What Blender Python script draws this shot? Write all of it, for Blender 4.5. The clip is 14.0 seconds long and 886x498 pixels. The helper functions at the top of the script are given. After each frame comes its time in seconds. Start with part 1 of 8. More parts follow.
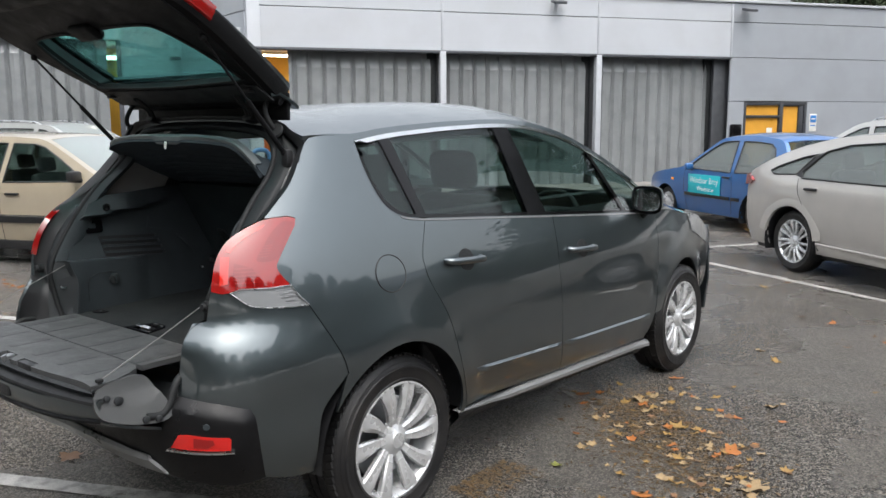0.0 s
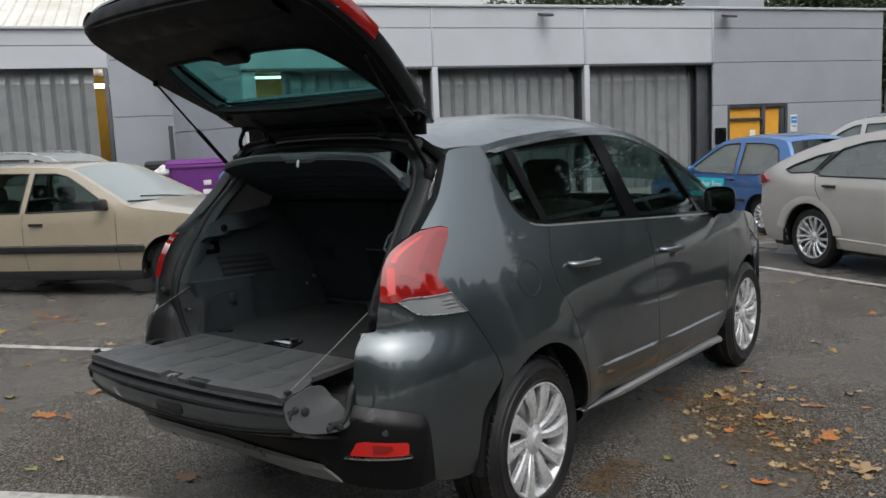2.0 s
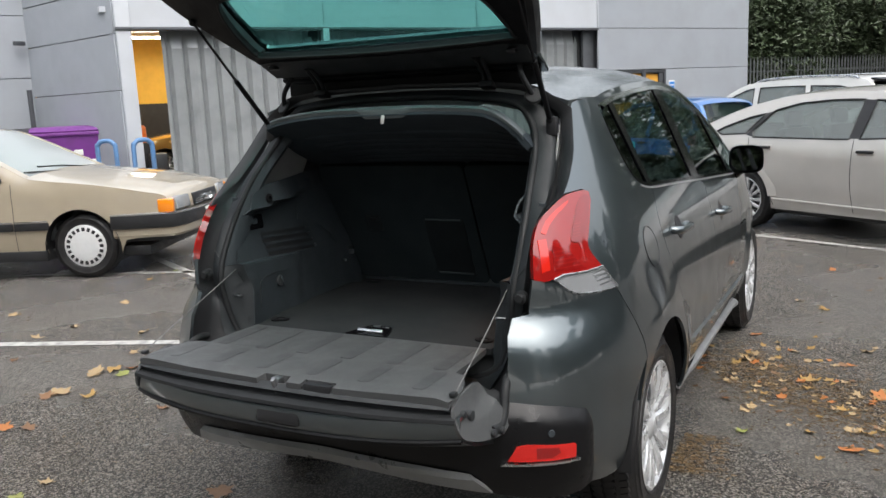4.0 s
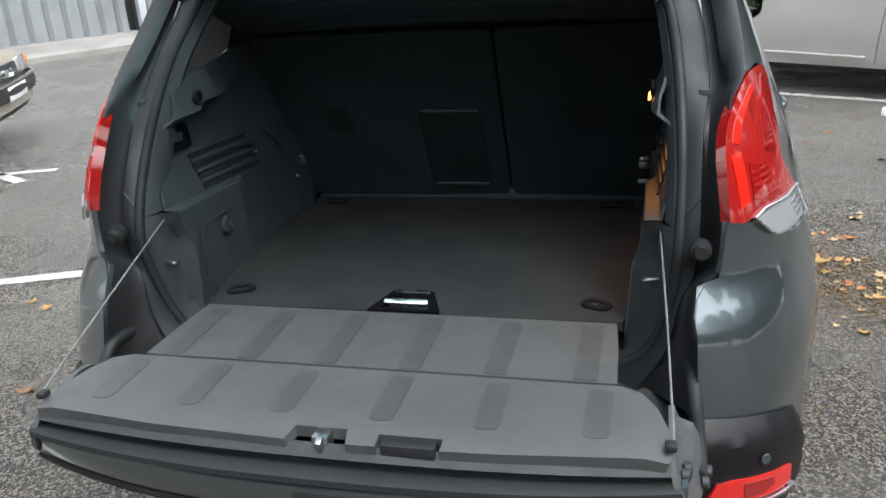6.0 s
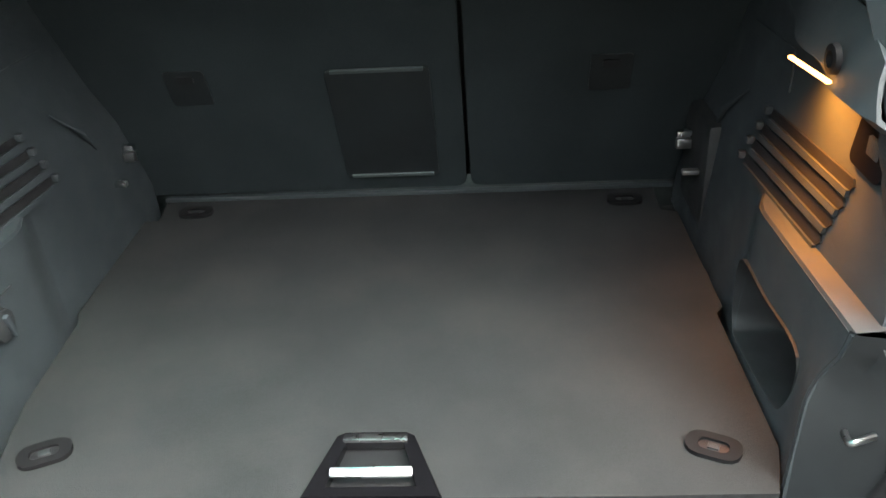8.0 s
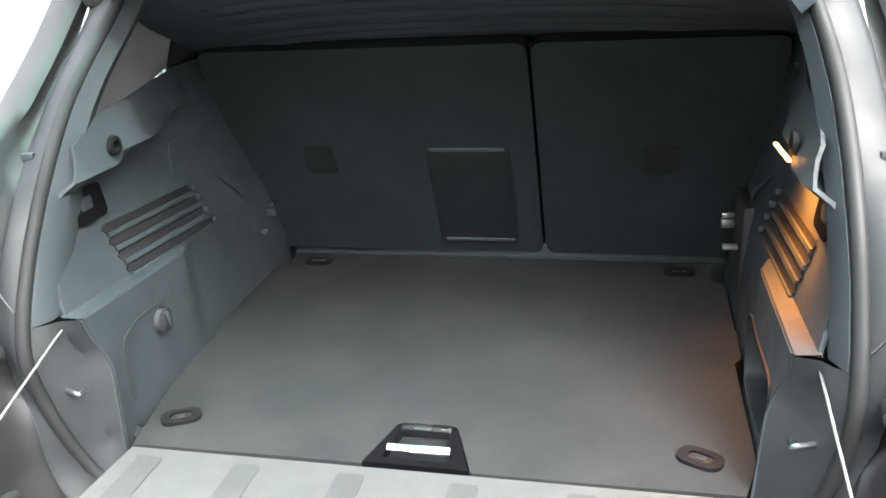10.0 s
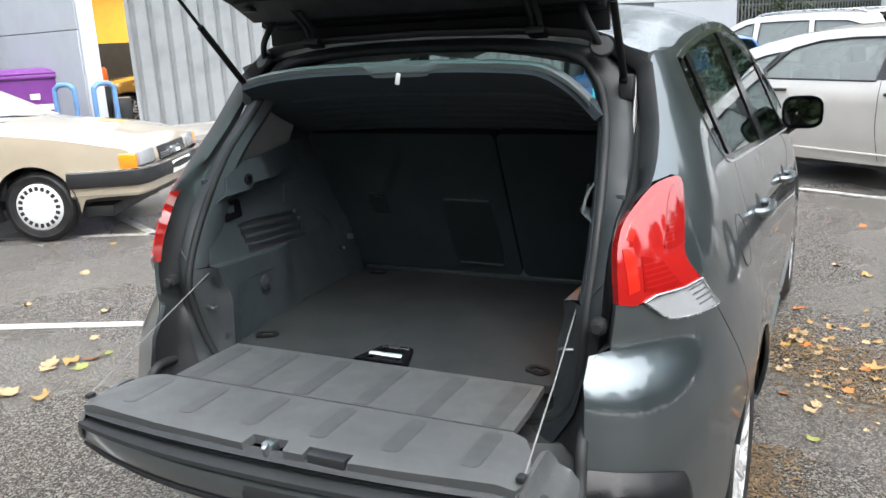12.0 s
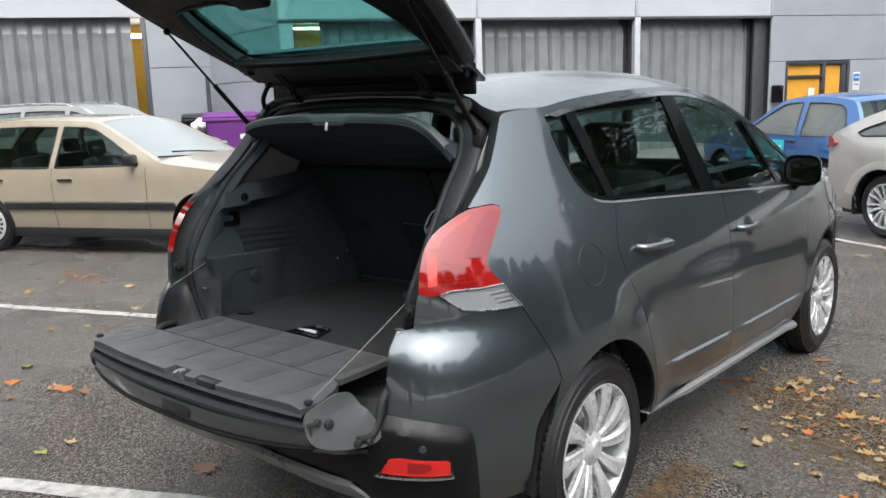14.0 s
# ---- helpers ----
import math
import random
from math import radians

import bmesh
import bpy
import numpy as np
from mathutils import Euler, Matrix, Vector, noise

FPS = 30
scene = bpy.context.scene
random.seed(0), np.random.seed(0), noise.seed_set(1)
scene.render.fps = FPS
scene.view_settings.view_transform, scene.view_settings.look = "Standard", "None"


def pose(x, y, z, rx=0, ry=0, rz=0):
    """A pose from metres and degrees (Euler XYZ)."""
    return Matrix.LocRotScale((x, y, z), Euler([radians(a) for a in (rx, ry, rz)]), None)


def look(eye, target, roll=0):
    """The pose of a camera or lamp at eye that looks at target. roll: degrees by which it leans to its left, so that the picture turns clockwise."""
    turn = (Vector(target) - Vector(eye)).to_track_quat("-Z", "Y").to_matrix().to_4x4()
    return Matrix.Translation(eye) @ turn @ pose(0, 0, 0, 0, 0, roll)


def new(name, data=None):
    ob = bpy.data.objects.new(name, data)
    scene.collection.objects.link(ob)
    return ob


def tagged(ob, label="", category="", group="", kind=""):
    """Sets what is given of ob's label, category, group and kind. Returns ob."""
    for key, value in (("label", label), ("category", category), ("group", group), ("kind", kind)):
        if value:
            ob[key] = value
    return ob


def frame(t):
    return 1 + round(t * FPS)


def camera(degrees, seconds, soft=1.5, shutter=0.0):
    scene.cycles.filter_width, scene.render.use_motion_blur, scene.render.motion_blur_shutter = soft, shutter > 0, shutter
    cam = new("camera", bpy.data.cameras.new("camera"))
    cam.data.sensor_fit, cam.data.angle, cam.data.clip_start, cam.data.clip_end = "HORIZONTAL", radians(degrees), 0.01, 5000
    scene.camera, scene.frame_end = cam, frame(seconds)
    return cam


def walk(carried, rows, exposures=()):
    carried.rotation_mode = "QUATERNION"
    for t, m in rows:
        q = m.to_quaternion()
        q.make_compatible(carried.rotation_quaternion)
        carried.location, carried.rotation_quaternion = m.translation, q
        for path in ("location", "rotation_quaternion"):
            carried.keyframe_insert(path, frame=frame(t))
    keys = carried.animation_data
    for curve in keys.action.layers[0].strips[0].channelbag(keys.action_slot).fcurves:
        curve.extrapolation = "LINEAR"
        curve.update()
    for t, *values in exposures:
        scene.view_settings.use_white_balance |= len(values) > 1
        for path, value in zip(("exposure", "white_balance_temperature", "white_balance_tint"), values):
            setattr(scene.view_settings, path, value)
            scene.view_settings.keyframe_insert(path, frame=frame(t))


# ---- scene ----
cam = camera(56.5, 14.0)
PATH = [
    (0, (2.903, -2.212, 1.538), (1.639, -0.69, 1.239), -0.2),
    (0.5, (2.867, -2.274, 1.535), (1.586, -0.764, 1.255), -0.5),
    (1, (2.758, -2.48, 1.546), (1.464, -0.98, 1.271), -1.7),
    (1.5, (2.661, -2.629, 1.55), (1.369, -1.125, 1.288), -2.8),
    (2, (2.473, -2.691, 1.534), (1.264, -1.119, 1.27), -2.5),
    (2.5, (2.253, -2.759, 1.536), (1.111, -1.138, 1.276), -3.0),
    (3, (2.005, -2.824, 1.532), (0.982, -1.133, 1.227), -2.4),
    (3.5, (1.756, -2.9, 1.549), (0.789, -1.176, 1.242), -2.6),
    (4, (1.478, -2.819, 1.517), (0.567, -1.074, 1.162), -2.6),
    (4.2, (1.351, -2.73, 1.516), (0.451, -0.991, 1.109), -2.9),
    (6.3, (0.43, -1.985, 1.498), (0.005, -0.174, 0.762), -4.0),
    (6.5, (0.382, -1.902, 1.492), (-0.008, -0.088, 0.746), -4.1),
    (7, (0.257, -1.671, 1.459), (-0.033, 0.136, 0.652), -4.6),
    (7.5, (0.177, -1.458, 1.446), (-0.022, 0.307, 0.526), -4.9),
    (8, (0.147, -1.25, 1.459), (0.031, 0.486, 0.471), -3.5),
    (8.5, (0.148, -1.17, 1.468), (0.018, 0.55, 0.456), -3.2),
    (8.7, (0.15, -1.174, 1.466), (-0.021, 0.559, 0.483), -3.9),
    (10.8, (0.538, -1.911, 1.535), (-0.106, -0.118, 0.926), -2.7),
    (11, (0.613, -2.011, 1.549), (-0.088, -0.228, 0.977), -2.8),
    (11.5, (0.8, -2.233, 1.572), (0.024, -0.468, 1.04), -2.8),
    (12, (1.035, -2.293, 1.566), (0.186, -0.553, 1.062), -3.0),
    (12.5, (1.301, -2.305, 1.568), (0.279, -0.644, 1.127), -2.4),
    (13, (1.591, -2.375, 1.566), (0.474, -0.768, 1.155), -1.8),
    (13.5, (1.879, -2.421, 1.573), (0.719, -0.833, 1.208), -1.7),
    (14, (2.171, -2.356, 1.557), (0.898, -0.858, 1.189), -1.9),
]
EXPOSURES = [(0.0, 0.22, 6450, 10), (0.5, -0.12, 6450, 10), (1.0, -0.28, 6450, 10), (1.5, -0.44, 6500, 10), (2.5, -0.26, 6450, 10), (3.0, -0.05, 6450, 10), (4.0, 0.3, 6500, 10), (6.5, 0.85, 5950, 6), (7.0, 0.85, 5750, 4), (7.5, 1.1, 5750, 3), (8.0, 2.55, 6750, 6), (8.5, 3.75, 6700, 9), (11.0, 2.0, 6400, 9), (11.5, 1.5, 6300, 9), (12.0, 1.15, 6300, 9), (12.5, 0.9, 6300, 9), (13.0, 0.6, 6350, 9), (14.0, 0.4, 6450, 10)]
walk(cam, [(t, look(eye, target, roll)) for t, eye, target, roll in PATH], EXPOSURES)

# ---- light ----
world = bpy.data.worlds.new("overcast_sky")
scene.world = world
world.use_nodes = True
wt = world.node_tree
sky = wt.nodes.new("ShaderNodeTexSky")
sky.sky_type = "NISHITA"
sky.sun_disc = False
sky.sun_elevation, sky.sun_rotation = radians(60), radians(130)
sky.air_density, sky.dust_density, sky.ozone_density = 1.6, 4.0, 1.0
grey = wt.nodes.new("ShaderNodeHueSaturation")
grey.inputs["Saturation"].default_value = 0.28
wt.links.new(sky.outputs[0], grey.inputs["Color"])
# an overcast sky is brightest overhead
way = wt.nodes.new("ShaderNodeTexCoord")
split = wt.nodes.new("ShaderNodeSeparateXYZ")
wt.links.new(way.outputs["Generated"], split.inputs[0])
rise = wt.nodes.new("ShaderNodeMapRange")
for i, v in enumerate((0.0, 0.9, 1.05, 1.9)):
    rise.inputs[i + 1].default_value = v
wt.links.new(split.outputs["Z"], rise.inputs[0])
cloud = wt.nodes.new("ShaderNodeVectorMath")
cloud.operation = "SCALE"
wt.links.new(grey.outputs[0], cloud.inputs[0])
wt.links.new(rise.outputs[0], cloud.inputs["Scale"])
wt.links.new(cloud.outputs[0], wt.nodes["Background"].inputs["Color"])
wt.nodes["Background"].inputs["Strength"].default_value = 0.182
sun = new("sun", bpy.data.lights.new("sun", "SUN"))
sun.data.energy, sun.data.angle, sun.data.color = 0.3, radians(90), (1.0, 0.97, 0.93)
sun.matrix_world = look((4, -3, 10), (0, 0, 0))

# ---- building helpers ----
from mathutils import geometry


def thing(name, label, category, m=None, group="", kind=""):
    """An empty that carries the parts of one thing."""
    ob = new(name)
    ob.empty_display_size = 0.1
    if m is not None:
        ob.matrix_basis = m
    return tagged(ob, label, category, group, kind)


def finish(me, material, angle=38):
    me.materials.append(material)
    me.polygons.foreach_set("use_smooth", [True] * len(me.polygons))
    me.set_sharp_from_angle(angle=radians(angle))


def part(name, bm, material, parent=None, label="", angle=38, fix=True):
    if fix:
        bmesh.ops.recalc_face_normals(bm, faces=bm.faces[:])
    me = bpy.data.meshes.new(name)
    bm.to_mesh(me)
    bm.free()
    finish(me, material, angle)
    ob = new(name, me)
    ob.parent = parent
    if label:
        ob["label"] = label
    return ob


def from_lists(verts, faces):
    bm = bmesh.new()
    vs = [bm.verts.new(v) for v in verts]
    for f in faces:
        try:
            bm.faces.new([vs[i] for i in f])
        except ValueError:
            pass
    return bm


def box(sx, sy, sz, bevel=0.0, m=None, seg=2):
    """A box of that size, centred, with rounded edges, moved by m."""
    bm = bmesh.new()
    bmesh.ops.create_cube(bm, size=1.0, matrix=Matrix.Diagonal((sx, sy, sz, 1)))
    if bevel:
        bmesh.ops.bevel(bm, geom=bm.edges[:], offset=bevel, segments=seg, profile=0.5, affect="EDGES")
    if m is not None:
        bm.transform(m)
    return bm


def merge(*bms):
    """Several bmeshes as one."""
    out = bms[0]
    for b in bms[1:]:
        me = bpy.data.meshes.new("tmp")
        b.to_mesh(me)
        out.from_mesh(me)
        b.free()
        bpy.data.meshes.remove(me)
    return out


def tube(points, radius, seg=8, caps=True):
    """A round bar along points; radius one number or one per point."""
    pts = [Vector(p) for p in points]
    rad = radius if isinstance(radius, (list, tuple)) else [radius] * len(pts)
    verts, faces = [], []
    side_dir = None
    for i, p in enumerate(pts):
        way = (pts[min(i + 1, len(pts) - 1)] - pts[max(i - 1, 0)]).normalized()
        ref = side_dir if side_dir is not None else (Vector((0, 0, 1)) if abs(way.z) < 0.9 else Vector((1, 0, 0)))
        a = (ref - way * ref.dot(way)).normalized()
        side_dir = a
        b = way.cross(a)
        for k in range(seg):
            q = 2 * math.pi * k / seg
            verts.append(p + (a * math.cos(q) + b * math.sin(q)) * rad[i])
    for i in range(len(pts) - 1):
        for k in range(seg):
            n = (k + 1) % seg
            faces.append((i * seg + k, i * seg + n, (i + 1) * seg + n, (i + 1) * seg + k))
    if caps:
        faces.append(tuple(range(seg)))
        faces.append(tuple(range((len(pts) - 1) * seg, len(pts) * seg)))
    return from_lists(verts, faces)


def lathe(profile, seg=48, axis="x"):
    """Profile (along the axis, radius) turned round the axis."""
    verts, faces = [], []
    n = len(profile)
    for k in range(seg):
        q = 2 * math.pi * k / seg
        for a, r in profile:
            verts.append((a, r * math.cos(q), r * math.sin(q)) if axis == "x" else (r * math.cos(q), r * math.sin(q), a))
    for k in range(seg):
        j = (k + 1) % seg
        for i in range(n - 1):
            faces.append((k * n + i, k * n + i + 1, j * n + i + 1, j * n + i))
    bm = from_lists(verts, faces)
    bmesh.ops.remove_doubles(bm, verts=bm.verts[:], dist=1e-5)
    return bm


def prism(outline, depth, plane="yz", bevel=0.0, at=0.0):
    """A flat outline given some depth along the third axis, from at to at + depth."""
    bm = bmesh.new()
    put = {"yz": lambda a, b, c: (c, a, b), "xz": lambda a, b, c: (a, c, b), "xy": lambda a, b, c: (a, b, c)}[plane]
    low = [bm.verts.new(put(a, b, at)) for a, b in outline]
    f = bm.faces.new(low)
    got = bmesh.ops.extrude_face_region(bm, geom=[f])
    move = Vector(put(0, 0, depth))
    for v in got["geom"]:
        if isinstance(v, bmesh.types.BMVert):
            v.co += move
    bmesh.ops.recalc_face_normals(bm, faces=bm.faces[:])
    if bevel:
        caps = [e for e in bm.edges if all(len(fc.verts) != 4 or len(outline) == 4 for fc in e.link_faces) or any(len(fc.verts) == len(outline) for fc in e.link_faces)]
        bmesh.ops.bevel(bm, geom=list(set(caps)), offset=bevel, segments=2, profile=0.5, affect="EDGES")
    return bm


def curve2(points, per=6, closed=False):
    """A smooth line (Catmull-Rom) through 2D or 3D points."""
    pts = [Vector(p) for p in points]
    n = len(pts)
    out = []
    for i in range(n if closed else n - 1):
        p0 = pts[(i - 1) % n] if closed or i > 0 else pts[0]
        p1, p2 = pts[i], pts[(i + 1) % n]
        p3 = pts[(i + 2) % n] if closed or i + 2 < n else pts[-1]
        for k in range(per):
            t = k / per
            out.append(0.5 * (2 * p1 + (p2 - p0) * t + (2 * p0 - 5 * p1 + 4 * p2 - p3) * t * t + (3 * p1 - p0 - 3 * p2 + p3) * t ** 3))
    if not closed:
        out.append(pts[-1])
    return out


def dense(outline, step):
    out = []
    n = len(outline)
    for i in range(n):
        a, b = Vector(outline[i][:2]), Vector(outline[(i + 1) % n][:2])
        k = max(1, int((b - a).length / step + 0.5))
        out += [a.lerp(b, j / k) for j in range(k)]
    return out


def inside(p, poly):
    hit = False
    n = len(poly)
    j = n - 1
    for i in range(n):
        a, b = poly[i], poly[j]
        if (a[1] > p[1]) != (b[1] > p[1]) and p[0] < (b[0] - a[0]) * (p[1] - a[1]) / (b[1] - a[1]) + a[0]:
            hit = not hit
        j = i
    return hit


def sheet(outline, surf, step=0.04, thick=0.012, holes=(), out=(1, 0, 0)):
    """A curved panel: a 2D outline (with holes) laid on the surface surf(a, b) -> place, given a thickness inwards."""
    loops = [dense(outline, step)] + [dense(hl, step) for hl in holes]
    pts, edges = [], []
    for lp in loops:
        o = len(pts)
        pts += lp
        edges += [(o + i, o + (i + 1) % len(lp)) for i in range(len(lp))]
    rim = np.array([tuple(p) for p in pts])
    xs, ys = [p[0] for p in loops[0]], [p[1] for p in loops[0]]
    y, row = min(ys) + step / 2, 0
    while y < max(ys):
        x = min(xs) + (step / 2 if row % 2 else step)
        while x < max(xs):
            p = (x, y)
            if inside(p, loops[0]) and not any(inside(p, hl) for hl in loops[1:]) and np.hypot(rim[:, 0] - x, rim[:, 1] - y).min() > step * 0.55:
                pts.append(Vector(p))
            x += step
        y += step * 0.87
        row += 1
    v2, _, tris, *_ = geometry.delaunay_2d_cdt(pts, edges, [], 0, 1e-6)
    keep = []
    for f in tris:
        c = sum((v2[i] for i in f), Vector((0, 0))) / len(f)
        if inside(c, loops[0]) and not any(inside(c, hl) for hl in loops[1:]):
            keep.append(tuple(f))
    bm = from_lists([surf(v[0], v[1]) for v in v2], keep)
    loose = [v for v in bm.verts if not v.link_faces]
    bmesh.ops.delete(bm, geom=loose, context="VERTS")
    bmesh.ops.recalc_face_normals(bm, faces=bm.faces[:])
    bm.normal_update()
    total = sum((f.normal * f.calc_area() for f in bm.faces), Vector())
    if total.dot(Vector(out)) < 0:
        bmesh.ops.reverse_faces(bm, faces=bm.faces[:])
        bm.normal_update()
    if thick:
        bm.verts.ensure_lookup_table()
        top = list(bm.verts)
        faces = list(bm.faces)
        border = [(e.verts[0], e.verts[1], e.link_loops[0].vert) for e in bm.edges if e.is_boundary]
        twin = {v: bm.verts.new(v.co - v.normal * thick) for v in top}
        for f in faces:
            bm.faces.new([twin[v] for v in reversed(f.verts)])
        for a, b, first in border:
            other = b if first is a else a
            bm.faces.new((other, first, twin[first], twin[other]))
    return bm


def flipx(surf):
    return lambda a, b: (lambda p: (-p[0], p[1], p[2]))(surf(a, b))


def loft(rows, closed=False):
    """A skin over rows of points of equal number."""
    n = len(rows[0])
    verts = [p for r in rows for p in r]
    faces = []
    for i in range(len(rows) - 1):
        for k in range(n if closed else n - 1):
            j = (k + 1) % n
            faces.append((i * n + k, i * n + j, (i + 1) * n + j, (i + 1) * n + k))
    return from_lists(verts, faces)


def solid(bm, thick, up=None):
    """Gives an open skin a thickness inwards; up: the way its outside looks."""
    bmesh.ops.recalc_face_normals(bm, faces=bm.faces[:])
    bm.normal_update()
    if up is not None:
        total = sum((f.normal * f.calc_area() for f in bm.faces), Vector())
        if total.dot(Vector(up)) < 0:
            bmesh.ops.reverse_faces(bm, faces=bm.faces[:])
            bm.normal_update()
    top, faces = list(bm.verts), list(bm.faces)
    border = [(e.verts[0], e.verts[1], e.link_loops[0].vert) for e in bm.edges if e.is_boundary]
    twin = {v: bm.verts.new(v.co - v.normal * thick) for v in top}
    for f in faces:
        bm.faces.new([twin[v] for v in reversed(f.verts)])
    for a, b, first in border:
        other = b if first is a else a
        bm.faces.new((other, first, twin[first], twin[other]))
    return bm


def ring(cx, cy, rx, ry, n=24, a0=0.0, a1=360.0):
    """Points of an ellipse or of a part of one."""
    full = abs(a1 - a0) >= 360
    return [(cx + rx * math.cos(radians(a0 + (a1 - a0) * i / (n if full else n - 1))), cy + ry * math.sin(radians(a0 + (a1 - a0) * i / (n if full else n - 1)))) for i in range(n)]


def rounded(x0, y0, x1, y1, r, n=4):
    """A rectangle's outline with round corners."""
    out = []
    for cx, cy, a in ((x1 - r, y1 - r, 0), (x0 + r, y1 - r, 90), (x0 + r, y0 + r, 180), (x1 - r, y0 + r, 270)):
        out += ring(cx, cy, r, r, n, a, a + 90)
    return out

# ---- materials ----
def material(name, colour, rough=0.5, metal=0.0, vary=0.12, scale=6.0, fine=0.0, fine_scale=120.0, bump=0.0, bump_scale=80.0, coat=0.0, coat_ior=1.65, spec=0.5, dirt=None, dirt_amount=0.0, dirt_scale=2.0, rough_vary=0.1, island=0.0):
    """A surface whose colour, gloss and relief vary at a coarse and a fine scale."""
    mt = bpy.data.materials.new(name)
    mt.use_nodes = True
    nt = mt.node_tree
    b = nt.nodes["Principled BSDF"]
    co = nt.nodes.new("ShaderNodeTexCoord")

    def tex(scl, detail=5.0):
        n = nt.nodes.new("ShaderNodeTexNoise")
        n.inputs["Scale"].default_value, n.inputs["Detail"].default_value = scl, detail
        nt.links.new(co.outputs["Object"], n.inputs["Vector"])
        return n

    def mixc(f, a, c, mode="MIX"):
        m = nt.nodes.new("ShaderNodeMix")
        m.data_type, m.blend_type = "RGBA", mode
        for sock, v in ((m.inputs[0], f), (m.inputs[6], a), (m.inputs[7], c)):
            if isinstance(v, (int, float)):
                sock.default_value = v
            elif isinstance(v, tuple):
                sock.default_value = (*v, 1)
            else:
                nt.links.new(v, sock)
        return m.outputs[2]

    def rng(src, lo, hi, a=0.3, c=0.7):
        r = nt.nodes.new("ShaderNodeMapRange")
        r.inputs[1].default_value, r.inputs[2].default_value, r.inputs[3].default_value, r.inputs[4].default_value = a, c, lo, hi
        nt.links.new(src, r.inputs[0])
        return r.outputs[0]

    big = tex(scale)
    dark = tuple(c * (1 - vary) for c in colour)
    light = tuple(min(1.0, c * (1 + vary)) for c in colour)
    col = mixc(rng(big.outputs[0], 0, 1), dark, light)
    if fine:
        small = tex(fine_scale, 3.0)
        col = mixc(rng(small.outputs[0], 0, fine), col, tuple(c * 0.45 for c in colour))
    if island:
        info = nt.nodes.new("ShaderNodeObjectInfo")
        col = mixc(rng(info.outputs["Random"], 0, island, 0, 1), col, tuple(c * 0.6 for c in colour))
    if dirt:
        d = tex(dirt_scale, 8.0)
        col = mixc(rng(d.outputs[0], 0, dirt_amount, 0.45, 0.75), col, dirt)
    nt.links.new(col, b.inputs["Base Color"])
    rr = tex(scale * 2.3, 6.0)
    nt.links.new(rng(rr.outputs[0], max(0.02, rough - rough_vary), min(1, rough + rough_vary)), b.inputs["Roughness"])
    b.inputs["Metallic"].default_value = metal
    b.inputs["Specular IOR Level"].default_value = spec
    if coat:
        b.inputs["Coat Weight"].default_value = coat
        b.inputs["Coat Roughness"].default_value = 0.02
        b.inputs["Coat IOR"].default_value = coat_ior
    if bump:
        bt = tex(bump_scale, 4.0)
        bp = nt.nodes.new("ShaderNodeBump")
        bp.inputs["Strength"].default_value = bump
        bp.inputs["Distance"].default_value = 0.01
        nt.links.new(bt.outputs[0], bp.inputs["Height"])
        nt.links.new(bp.outputs[0], b.inputs["Normal"])
    return mt


